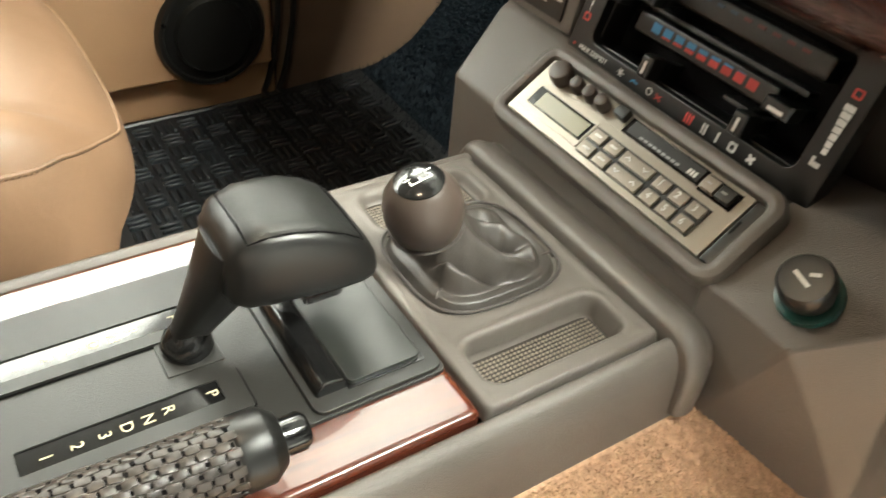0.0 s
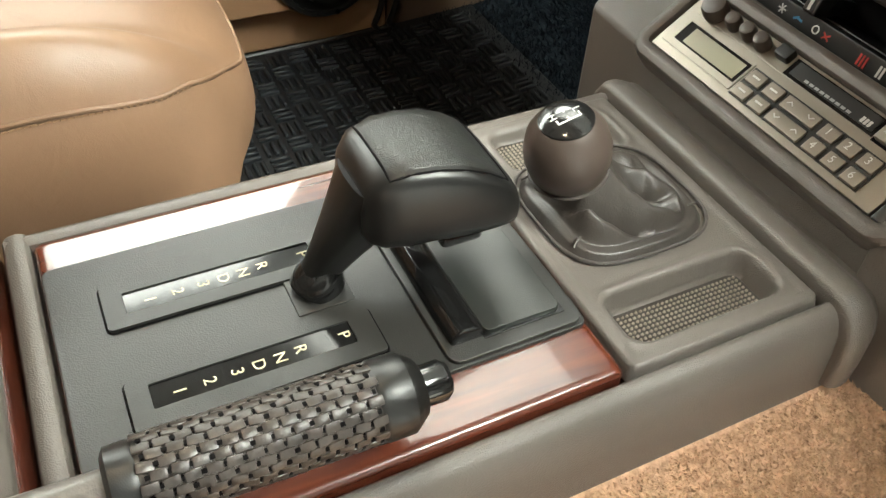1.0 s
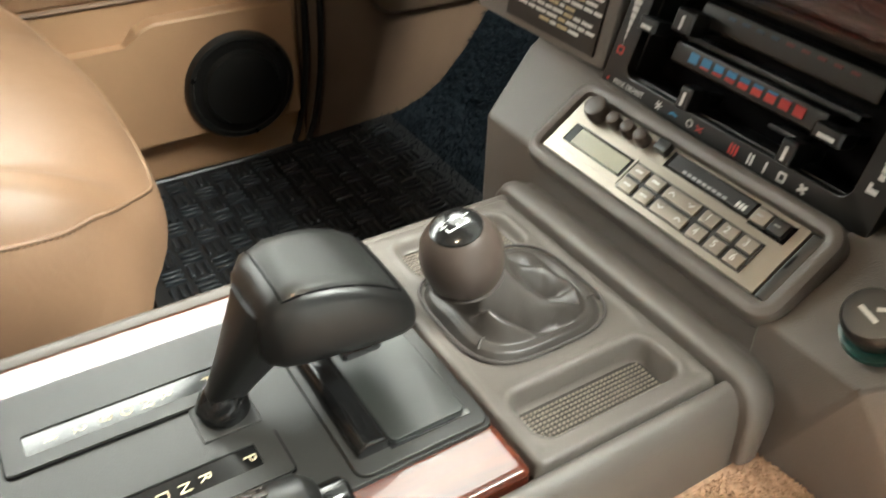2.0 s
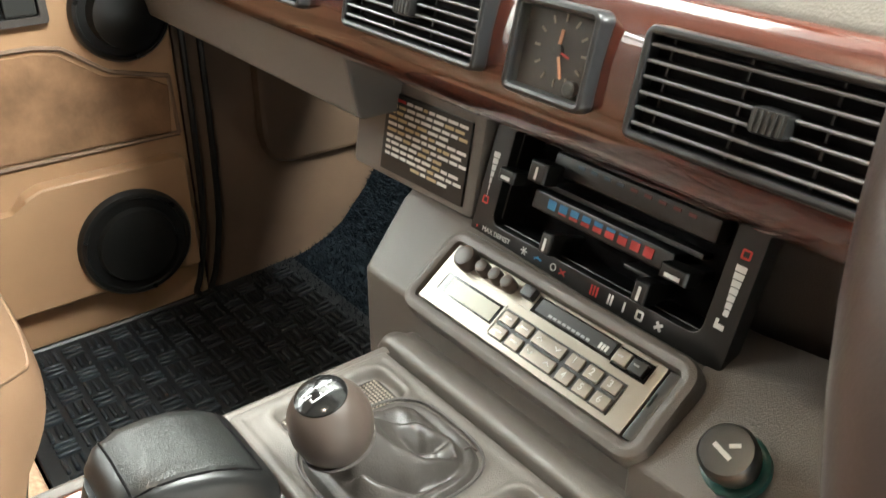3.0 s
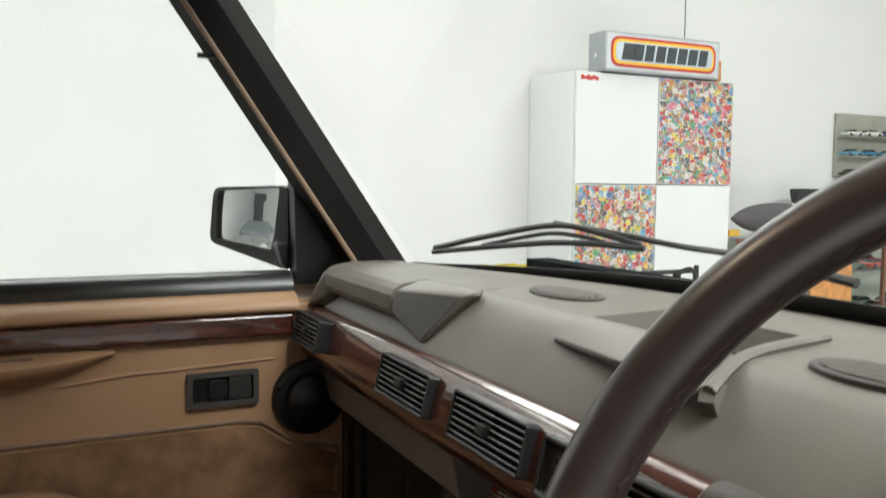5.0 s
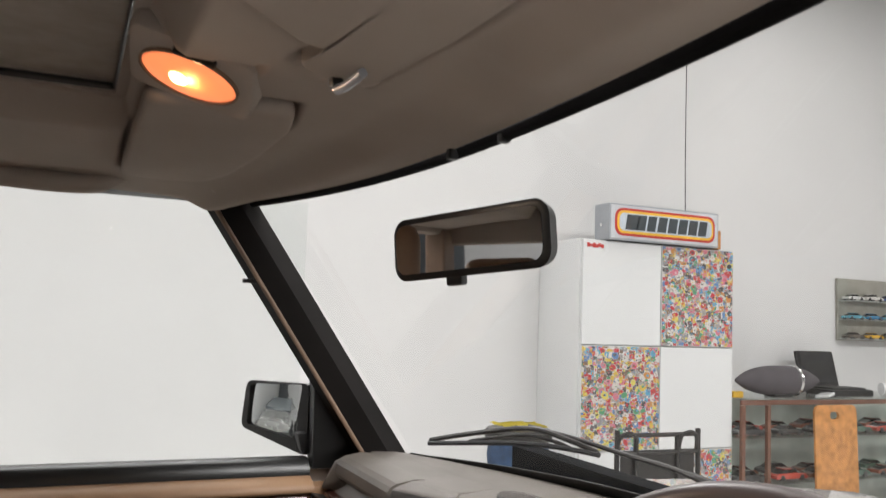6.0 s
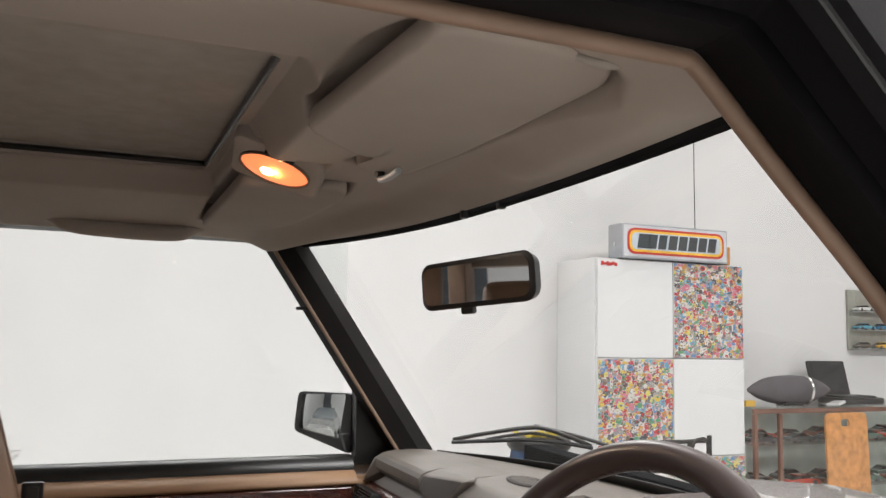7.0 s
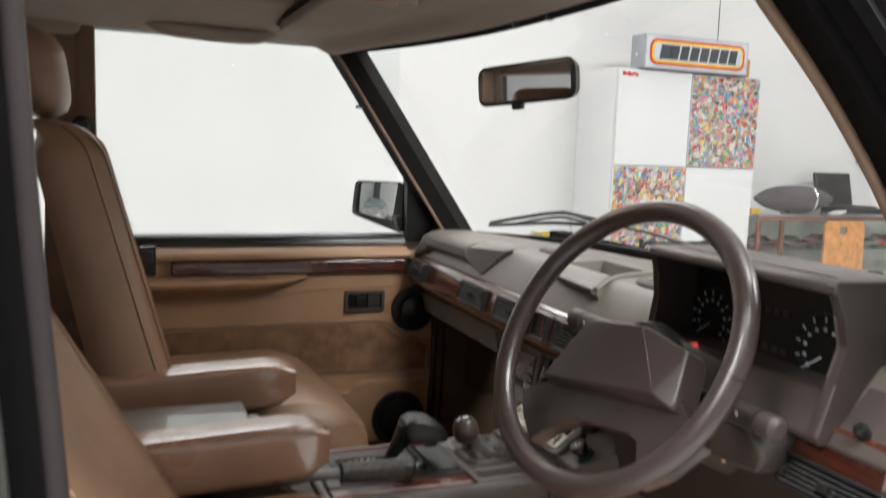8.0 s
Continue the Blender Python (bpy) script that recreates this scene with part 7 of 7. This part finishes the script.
    for v in tall:
        tip = math.sqrt(max(0.0, 1 - (max(0.0, v - 0.88) / 0.12) ** 2))
        yc = foot - lean * v - 0.045 * (1 - tip)
        z = 0.93 + 0.575 * v
        w = hw * (1 - 0.10 * v) * (0.72 + 0.28 * tip)
        th = 0.02 + (0.09 * (1 - 0.35 * v) - 0.045 * (1 - tip)) * (0.1 + 0.9 * tip)
        ring = []
        for j in range(nu):
            u = -1 + 2 * j / (nu - 1)
            bol = 0.030 * math.exp(-((abs(u) - 0.82) / 0.17) ** 2) * tip
            drop = 0.06 * max(0, (abs(u) - 0.82) / 0.18) ** 2
            ring.append((xc + w * u, yc + bol - drop, z))
        for j in range(7):
            u = 1 - 2 * j / 6
            ring.append((xc + w * 0.92 * u, yc - th, z - 0.01))
        rings.append(ring)
    rest = part("backrest", loft(rings), LEATHER, ob, "", 60)
    for j in (1, 2, nu - 3, nu - 2):
        part("welt", tube(smooth_line([Vector(r[j]) + Vector((0, 0.0006, 0)) for r in rings[1:-2:2]]), 0.0022, 8), LEATHER, rest, "raised leather welt", 80)
    rings = []
    for k in range(11):
        v = k / 10
        r = math.sqrt(max(0.03, 1 - (2 * v - 1) ** 4))
        z = 1.505 + 0.17 * v
        rings.append(superring(xc, foot - lean - 0.060 - 0.02 * v, z, 0.13 * (0.6 + 0.4 * r), 0.052 * r, 2.6, 24))
    part("head_restraint", loft(rings), LEATHER, ob)
    for dx in (-0.06, 0.06):
        part("restraint_post", tube([(xc + dx, foot - lean - 0.055, 1.46), (xc + dx, foot - lean - 0.060, 1.53)], 0.006, 8), CHROME, ob)
    rings = []
    for k in range(13):
        v = k / 12
        e = math.sqrt(max(0.04, 1 - (max(0, (v - 0.82) / 0.18)) ** 2))
        y = -0.78 + (arm_front + 0.78) * v
        rings.append([(q[0], y, q[1] + 0.012 * v - 0.075 * (q[0] - arm_x)) for q in [(p[0], p[1]) for p in superring(arm_x, 1.015, 0, 0.034 * (0.5 + 0.5 * e), 0.042 * (0.45 + 0.55 * e), 7.0, 40)]])
    part("armrest", loft(rings), WORN_LEATHER, ob, "", 60)
    part("valance", B((xc - 0.22, -0.72 - back, 0.56), (xc + 0.22, -0.33 - back, 0.80), 0.02), LEATHER_SHADE, ob, "tan seat base valance")
    return ob


seat(-0.43, "passenger_seat", "tan leather front passenger seat with folded-down armrest", -0.195, -0.635, 0.160)
seat(0.43, "driver_seat", "tan leather driver's seat with folded-down armrest", 0.155, -0.655, 0.325, 0.10, -0.435)

# ---------------------------------------------------------------- passenger door
DOOR = thing("passenger_door", (-0.74, -0.35, 0.68), "tan trimmed passenger door with wood strip and speakers", "car door")
DX = -0.705
part("panel", B((-0.76, -0.765, 0.634), (DX, 0.065, 1.20), 0.008), LEATHER_SHADE, DOOR)
part("outer_skin", B((-0.80, -0.80, 0.60), (-0.761, 0.075, 1.236), 0.008), BODY_PAINT, DOOR)
ledge = [(-0.76, 1.19), (-0.76, 1.220), (-0.728, 1.2165), (-0.712, 1.2120), (-0.700, 1.2060), (-0.6935, 1.1990), (-0.6920, 1.1930), (-0.6945, 1.1880), (-0.706, 1.186)]
part("top_rail", loft([[(x, y, z) for x, z in ledge] for y in (-0.765, -0.4, -0.012)]), LEATHER_SHADE, DOOR, "tan padded window ledge", 60)
lip = [(-0.79, 1.215), (-0.79, 1.243), (-0.766, 1.2465), (-0.748, 1.2450), (-0.738, 1.2400), (-0.7275, 1.2270), (-0.7265, 1.2150)]
part("window_seal", loft([[(x, y, z) for x, z in lip] for y in (-0.78, -0.4, -0.012)]), BLACK, DOOR, "black rubber window seal", 40)
part("wood_strip", B((DX - 0.01, -0.61, 1.151), (DX + 0.012, -0.02, 1.1855), 0.006, 3), WOOD_DOOR, DOOR, "dark lacquered wood strip")
part("suede_panel", slab([(-0.76, 0.895), (-0.17, 0.893), (0.045, 0.888), (0.050, 0.95), (0.02, 0.966), (-0.03, 0.975), (-0.075, 1.010), (-0.10, 1.014), (-0.76, 1.01)], 0, DX - 0.006, DX + 0.003, 0.002), SUEDE, DOOR, "brown suede insert")
for a, b in (((-0.76, 1.018), (-0.10, 1.021)), ((-0.10, 1.021), (-0.07, 1.016)), ((-0.07, 1.016), (-0.02, 0.98)), ((-0.02, 0.98), (0.052, 0.962)), ((0.052, 0.962), (0.055, 0.885)), ((0.055, 0.885), (-0.76, 0.888))):
    part("panel_crease", tube([(DX + 0.001, *a), (DX + 0.001, *b)], 0.003, 6), TRIM_TAN, DOOR)
# armrest pull
ring0 = [(-0.012, 1.098), (-0.012, 1.1480), (0.012, 1.1475), (0.0385, 1.1390), (0.0450, 1.1350), (0.0450, 1.1290), (0.0400, 1.1210), (0.018, 1.104)]
arm = loft([[(DX + x * (0.3 + 0.7 * s), y, 1.1465 + (z - 1.1465) * (0.20 + 0.80 * s)) for x, z in ring0] for y, s in ((-0.70, 1.0), (-0.52, 1.0), (-0.44, 0.97), (-0.39, 0.88), (-0.35, 0.66), (-0.32, 0.40), (-0.30, 0.18), (-0.281, 0.0))])
pull = part("armrest", arm, LEATHER_SHADE, DOOR, "tan door pull armrest", 35)
part("pull_slot", B((DX + 0.008, -0.505, 1.1400), (DX + 0.024, -0.385, 1.1462), 0.0015), TRIM_TAN, pull, "dark finger slot")
for a, b in (((-0.36, 1.098), (-0.26, 1.108)), ((-0.26, 1.108), (-0.183, 1.1095)), ((-0.183, 1.1095), (-0.05, 1.115))):
    part("panel_crease", tube([(DX + 0.001, *a), (DX + 0.001, *b)], 0.0022, 6), LEATHER_SHADE, DOOR)
h = part("door_handle", frame_bm(rounded(-0.182, -0.075, 1.048, 1.102, 0.005), rounded(-0.174, -0.083, 1.056, 1.094, 0.003), 0, DX - 0.015, DX + 0.007), TAUPE_DARK, DOOR, "dark recessed interior door handle")
part("recess", B((DX - 0.002, -0.178, 1.052), (DX + 0.001, -0.079, 1.098), 0), BLACK_GLOSS, h)
part("lever", B((DX, -0.150, 1.060), (DX + 0.008, -0.124, 1.090), 0.003), BLACK, h)
part("paddle", B((DX, -0.120, 1.058), (DX + 0.006, -0.086, 1.092), 0.003), BLACK_GREY, h)


def door_speaker(y, z, r, dome, out=0.0):
    s = part("speaker", lathe([(r, 0), (r, 0.006), (r * 0.95, 0.011), (r * 0.88, 0.012), (r * 0.86, 0.009), (r * 0.70, 0.010), (r * 0.66, 0.018 * dome), (r * 0.4, 0.022 * dome), (0.001, 0.023 * dome)], pose(DX - 0.001 + out, y, z, 0, 90, 0), 40), BLACK, DOOR, "round black door speaker cover")
    for a in (40, 160, 280):
        part("screw", lathe([(0.003, 0), (0.003, 0.002)], pose(DX + 0.0105 + out, y + r * 0.91 * math.cos(radians(a)), z + r * 0.91 * math.sin(radians(a)), 0, 90, 0), 8), BLACK_GLOSS, s)


door_speaker(0.006, 1.049, 0.060, 1.6)
door_speaker(-0.033, 0.760, 0.074, 1.0, 0.023)
# map pocket, its lip stepping down to the rear
part("pocket", slab([(-0.74, 0.70), (0.050, 0.70), (0.050, 0.855), (0.045, 0.861), (-0.130, 0.861), (-0.150, 0.853), (-0.165, 0.834), (-0.74, 0.83)], 0, DX - 0.004, DX + 0.024, 0.006, 4), LEATHER_SHADE, DOOR)
lock = part("lock_tab", B((DX + 0.004, -0.682, 1.154), (DX + 0.016, -0.643, 1.224), 0.004), BLACK, DOOR, "black locking catch")
part("slider", B((DX + 0.014, -0.674, 1.186), (DX + 0.0205, -0.651, 1.216), 0.003), BLACK_GREY, lock)
w = part("window_glass", B((-0.772, -0.78, 1.24), (-0.769, -0.03, 1.735), 0), GLASS, DOOR)
w.visible_shadow = False
for k, (a, b) in enumerate(((0, 0.031), (0.002, 0.014), (0.018, 0.026), (0.001, 0.027), (0.004, 0.020))):
    part("etched_mark", B((-0.7688, -0.722 + a, 1.2735 - 0.004 * k), (-0.7684, -0.722 + b, 1.2752 - 0.004 * k), 0), FROST, w)
part("mirror_corner", slab([(-0.006, 1.225), (0.13, 1.225), (0.075, 1.30), (-0.010, 1.415)], 0, -0.775, -0.735, 0.004), BLACK, DOOR)
for y in (0.075, 0.098):
    single("door_weatherstrip", tube(smooth_line([(-0.705, y, 1.10), (-0.70, y, 1.0), (-0.70, y - 0.004, 0.8), (-0.70, y - 0.012, 0.72), (-0.702, y - 0.03, 0.650), (-0.706, y - 0.06, 0.634), (-0.712, -0.3, 0.628)]), 0.0045, 8), BLACK, "black rubber door weatherstrip", "weatherstrip", "structure")
single("kick_panel", B((-0.76, 0.068, 0.48), (-0.715, 0.47, 1.20), 0.004), KICK, "brown kick panel in the passenger's footwell", "kick panel", "structure")
single("kick_cover", loft([[(-0.714 + d, *p) for p in rounded(0.17 - g, 0.40 + g, 0.80 - g, 1.0 + g, 0.05)] for d, g in ((0, 0), (0.01, -0.004), (0.014, -0.012))]), mat("brown_cover_plastic", (0.085, 0.054, 0.034), 0.5, bump=0.1, scale=500), "rounded brown plastic cover on the kick panel", "cover")
bm = bmesh.new()
tube(smooth_line([(-0.745, -0.82, 1.74), (-0.74, -0.815, 1.5), (-0.735, -0.81, 1.35)]), 0.022, 8, bm=bm, squash=0.12)
single("seat_belt", bm, TRIM_TAN, "brown webbing seat belt on the centre pillar", "seat belt")
single("belt_guide", lathe([(0.02, 0), (0.022, 0.01), (0.012, 0.02)], pose(-0.735, -0.80, 1.50, 0, 90, 0), 20), BLACK, "black seat belt guide on the pillar", "belt guide")


def wing_mirror():
    ob = thing("door_mirror", (-0.85, -0.04, 1.33), "black wing mirror on the passenger door", "wing mirror")
    m = look((-0.869, -0.062, 1.322), (-0.372, -0.93, 1.345)) @ pose(0, 0, 0, 0, 0, -3)
    shell = round_off([(0.064, 0.0600), (0.0795, -0.0360), (-0.114, -0.0850), (-0.119, 0.0550)], 0.017)
    face = round_off([(0.0500, 0.0525), (0.0585, -0.0290), (-0.0750, -0.0500), (-0.0970, 0.0520)], 0.010)
    mid = Vector((-0.016, -0.002))

    def finely(o):
        return [a.lerp(b, k / 5) for a, b in zip(o, o[1:] + o[:1]) for k in range(5)]
    rings = [[(*(mid + (p - mid) * g), z) for p in o] for o, g, z in ((shell, 0.5, 0.085), (shell, 0.82, 0.060), (shell, 0.97, 0.020), (shell, 1.0, 0.0), (shell, 0.985, -0.007), (face, 1.03, -0.007), (face, 1.01, 0.004))]
    bm = loft(rings)
    bm.transform(m)
    part("housing", bm, BLACK, ob)
    bm = loft([[(*q, -0.0045 + (q - mid).length_squared / 1.6) for q in [mid + (p - mid) * (1 - k / 24) for p in finely(face)]] for k in range(24)])
    bm.transform(m)
    part("mirror_glass", bm, MIRROR, ob, "convex mirror glass", 80)
    part("bracket", slab([(-0.02, 1.25), (0.06, 1.25), (0.05, 1.30), (-0.03, 1.29)], 0, -0.83, -0.765, 0.006), BLACK, ob)
    return ob


wing_mirror()

# ---------------------------------------------------------------- steering wheel and binnacle
WC, WR = Vector((0.479, -0.149, 1.248)), 0.188
WM = Matrix.Translation(WC) @ pose(0, 0, 0, 0, 0, math.degrees(0.094)) @ pose(0, 0, 0, 90 - math.degrees(0.52), 0, 0)
RIM = Matrix.Translation((0.4743, -0.1460, 1.2460)) @ pose(0, 0, 0, 0, 0, 10.1) @ pose(0, 0, 0, 61.1, 0, 0)  # the rim sits a little askew on its hub


def steering_wheel():
    """Wheel in its own plane: x across, y to the top, z to the driver."""
    ob = thing("steering_wheel", WC, "brown-grey leather two-spoke steering wheel", "steering wheel")
    pts = [(WR * math.cos(a), WR * math.sin(a), 0) for a in [2 * math.pi * k / 96 for k in range(97)]]
    bm = tube(pts, 0.0150, 20)
    bm.transform(RIM)
    rim = part("rim", bm, WHEEL_LEATHER, ob)
    bm = bmesh.new()
    for k in range(200):
        a = 2 * math.pi * k / 200
        r = WR - 0.0146
        s = boxm((0.0026, 0.0078, 0.0024), 0.0008, pose(r * math.cos(a), r * math.sin(a), 0, 0, 0, math.degrees(a)) @ pose(0, 0, 0, 25 if k % 2 else -25, 0, 0))
        me = bpy.data.meshes.new("tmp")
        s.to_mesh(me)
        s.free()
        bm.from_mesh(me)
        bpy.data.meshes.remove(me)
    bm.transform(RIM)
    tagged(part("lacing", bm, WHEEL_LEATHER, rim, "braided leather lacing"), kind="stuff")
    crest = [(-0.104, -0.077), (-0.068, 0.010), (-0.054, 0.020), (0.037, 0.033), (0.097, -0.0425)]
    bm = hull([(x, y, -0.006 + (0.003 if 0 < k < 4 else 0)) for k, (x, y) in enumerate(crest)] + [(0.104, 0.022, -0.022), (0.128, -0.050, -0.018)] + [(x * 1.02, y * 1.02 - 0.003, -0.052) for x, y in crest[:4]] + [(0.110, 0.022, -0.055), (0.132, -0.052, -0.055)], 0.0035, 3)
    bm.transform(WM)
    part("hub_pad", bm, WHEEL_LEATHER, ob, "padded horn pad with a raised seam")
    line = [Vector((0.0345, 0.0305, -0.0036)), Vector((0.066, -0.005, -0.0048)), Vector((0.0955, -0.0405, -0.0066))]
    bm = tube(line, 0.0016, 8)
    bm.transform(WM)
    part("pad_seam", bm, WHEEL_LEATHER, ob)
    spoke = [(-0.170, -0.094), (-0.150, -0.104), (-0.107, -0.080), (-0.09, -0.05), (0.0, 0.0), (0.09, 0.0), (0.130, -0.045), (0.165, -0.068), (0.176, -0.070), (0.146, -0.120), (0.114, -0.147), (0.108, -0.124), (0.091, -0.096), (0.070, -0.0905), (-0.030, -0.104), (-0.075, -0.137), (-0.090, -0.165), (-0.132, -0.137)]
    bm = slab(spoke, 2, -0.052, -0.028, 0.006, 3)
    bm.transform(WM)
    part("spokes", bm, WHEEL_LEATHER, ob)
    bm = lathe([(0.05, -0.16), (0.055, -0.06), (0.045, -0.04)], WM, 24)
    part("boss", bm, BLACK, ob)
    return ob


steering_wheel()


def column():
    ob = thing("steering_column", WM @ Vector((0, 0, -0.12)), "taupe steering column shroud with stalks", "steering column")
    bm = loft([[(*p, z) for p in rounded(-w, w, -h, h2, 0.03, 6)] for w, h, h2, z in ((0.06, 0.075, 0.045, -0.30), (0.062, 0.08, 0.05, -0.14), (0.055, 0.07, 0.045, -0.07))])
    bm.transform(WM)
    part("shroud", bm, TAUPE_DARK, ob)
    for x0, x1, y, z, fat in ((0.42, 0.258, -0.075, 1.229, 0.85), (0.53, 0.684, -0.062, 1.190, 0.80)):
        def at(t, lift=0.0):
            return Vector((x0 + (x1 - x0) * t, y, z + lift))
        st = part("stalk", tube([at(0), at(0.35)], [0.010 * fat, 0.013 * fat], 14), BLACK, ob)
        part("stalk_body", tube([at(0.3), at(0.33), at(0.74), at(0.76)], [0.013 * fat, 0.0178 * fat, 0.0178 * fat, 0.0168 * fat], 24), TAUPE_DARK, st)
        part("ring", tube([at(0.76), at(0.80)], 0.0182 * fat, 24), TAUPE_DARK, st)
        part("stalk_cap", tube([at(0.81), at(0.83), at(0.96), at(1.0)], [0.0168 * fat, 0.0182 * fat, 0.0178 * fat, 0.011 * fat], 24), HOOD, st)
        for k in range(3):
            part("symbol", boxm((0.004, 0.001, 0.005), 0, Matrix.Translation(at(0.45 + 0.1 * k) + Vector((0, -0.0178 * fat, 0.004)))), WHITE_INK, st)
    part("cowl", hull([(0.50, -0.070, 1.178), (0.636, -0.064, 1.176), (0.658, -0.058, 1.150), (0.640, -0.050, 1.122), (0.52, -0.050, 1.112), (0.50, 0.02, 1.175), (0.645, 0.02, 1.175), (0.640, 0.02, 1.118), (0.52, 0.02, 1.10)], 0.006, 3), TAUPE_DARK, ob, "taupe cowl under the stalk")
    part("red_switch", lathe([(0.007, 0), (0.007, 0.006), (0.005, 0.008)], pose(0.50, -0.035, 1.237, 90, 0, 0), 20), RED_INK, ob, "red hazard switch")
    part("ignition", lathe([(0.014, 0), (0.014, 0.02), (0.010, 0.024)], WM @ pose(0.062, -0.055, -0.11, 0, 70, 0), 20), CHROME, ob)
    return ob


column()


DIM_INK = mat("dim_teal_print", (0.38, 0.45, 0.44), 0.5, vary=0.04)


def binnacle():
    ob = thing("instrument_binnacle", (0.51, 0.08, 1.26), "taupe instrument binnacle with dark dials", "instrument panel")
    x0, x1, y = 0.350, 0.692, 0.03
    # overhanging top, walls cut back to the dials, and a lower sill sloping to the driver
    hood = part("hood", slab([(-0.012, 1.339), (-0.010, 1.349), (-0.002, 1.354), (0.125, 1.352), (0.125, 1.339)], 0, x0 + 0.0005, x1 - 0.0005, 0.004, 3), HOOD, ob)
    part("sill", slab([(-0.020, 1.178), (-0.017, 1.184), (0.018, 1.223), (0.024, 1.225), (0.085, 1.225), (0.085, 1.170), (-0.012, 1.170)], 0, x0 + 0.004, x1 - 0.004, 0.003, 2), HOOD, ob)
    part("side_wall", slab([(-0.012, 1.350), (0.006, 1.316), (0.020, 1.280), (0.004, 1.240), (-0.020, 1.180), (-0.012, 1.169), (0.125, 1.169), (0.125, 1.352)], 0, x1 - 0.016, x1, 0.004, 2), HOOD, ob)
    part("side_wall", slab([(-0.012, 1.350), (0.000, 1.316), (0.008, 1.280), (0.002, 1.240), (-0.020, 1.180), (-0.012, 1.169), (0.125, 1.169), (0.125, 1.352)], 0, x0, x0 + 0.014, 0.004, 2), HOOD, ob)
    part("hood_seam", B((x0 + 0.03, 0.020, 1.3532), (x1 - 0.03, 0.022, 1.3544), 0), BLACK_MATT, hood)
    part("dial_face", B((x0 + 0.008, y + 0.04, 1.21), (x1 - 0.008, y + 0.05, 1.345), 0), BLACK, ob)
    for cx, r in ((0.405, 0.046), (0.611, 0.050)):
        d = part("dial", lathe([(r, 0), (r, 0.003), (r * 0.96, 0.003), (r * 0.95, 0.001)], pose(cx, y + 0.04, 1.251, 90, 0, 0), 36), BLACK, ob, "round dark gauge with white marks")
        for k in range(11):
            a = radians(-130 + 26 * k)
            part("mark", boxm((0.0026, 0.001, 0.0070), 0, pose(cx + r * 0.84 * math.sin(a), y + 0.0365, 1.251 + r * 0.84 * math.cos(a), 0, math.degrees(a), 0)), DIM_INK, d)
            part("figure", boxm((0.0050, 0.001, 0.0046), 0, pose(cx + r * 0.60 * math.sin(a), y + 0.0365, 1.251 + r * 0.60 * math.cos(a))), DIM_INK, d)
        part("needle", boxm((0.0020, 0.001, r * 0.72), 0, pose(cx - r * 0.32, y + 0.0355, 1.236, 0, -125, 0)), WHITE_INK, d)
        part("counter", boxm((0.018, 0.001, 0.006), 0, pose(cx, y + 0.0365, 1.222)), DIM_INK, d)
    for k in range(10):
        part("warning_light", B((0.475 + (k % 5) * 0.016, y + 0.0375, 1.232 + (k // 5) * 0.05), (0.485 + (k % 5) * 0.016, y + 0.04, 1.240 + (k // 5) * 0.05), 0), TAUPE_DARK, ob)
    return ob


binnacle()


def switch_panel():
    ob = thing("switch_panel", (0.76, 0.0, 1.2), "taupe side switch panel with a round black knob", "switch panel")
    part("panel", slab([(-0.004, 1.168), (-0.0055, 1.174), (0.002, 1.182), (0.075, 1.262), (0.10, 1.262), (0.05, 1.168)], 0, 0.694, 0.80, 0.003), HOOD, ob)
    part("knob", lathe([(0.008, 0), (0.008, 0.012), (0.006, 0.015)], pose(0.728, 0.012, 1.193, 42, 0, 0), 20), BLACK, ob)
    return ob


switch_panel()
for kx, kz in ((0.488, 1.083), (0.521, 1.092)):
    single("key_switch", lathe([(0.009, 0), (0.009, 0.016), (0.006, 0.019)], pose(kx, 0.022, kz, 80, 0, 0), 20), CHROME, "small metal key switch under the steering column", "switch")


def wiper():
    ob = thing("windscreen_wiper", (-0.3, 0.36, 1.28), "black windscreen wiper lying across the glass base", "wiper")
    line = [Vector(p) for p in ((-0.682, 0.21, 1.276), (-0.574, 0.265, 1.291), (-0.483, 0.31, 1.302), (-0.409, 0.345, 1.304), (-0.348, 0.375, 1.301))]
    part("blade", tube(smooth_line(line), 0.0045, 8), RUBBER, ob)
    part("bow", tube(smooth_line([(-0.684, 0.214, 1.282), (-0.604, 0.262, 1.304), (-0.486, 0.318, 1.328), (-0.407, 0.352, 1.318), (-0.355, 0.376, 1.304)]), 0.0048, 8), BLACK, ob)
    part("inner_bow", tube(smooth_line([(-0.60, 0.258, 1.291), (-0.54, 0.288, 1.306), (-0.486, 0.316, 1.316), (-0.43, 0.340, 1.312), (-0.40, 0.352, 1.305)]), 0.0034, 8), BLACK, ob)
    part("arm", tube(smooth_line([(-0.492, 0.322, 1.331), (-0.40, 0.365, 1.320), (-0.302, 0.395, 1.308), (-0.198, 0.41, 1.302), (-0.05, 0.42, 1.285)]), [0.0042] * 26 + [0.006] * 7, 8), BLACK, ob)
    return ob


wiper()
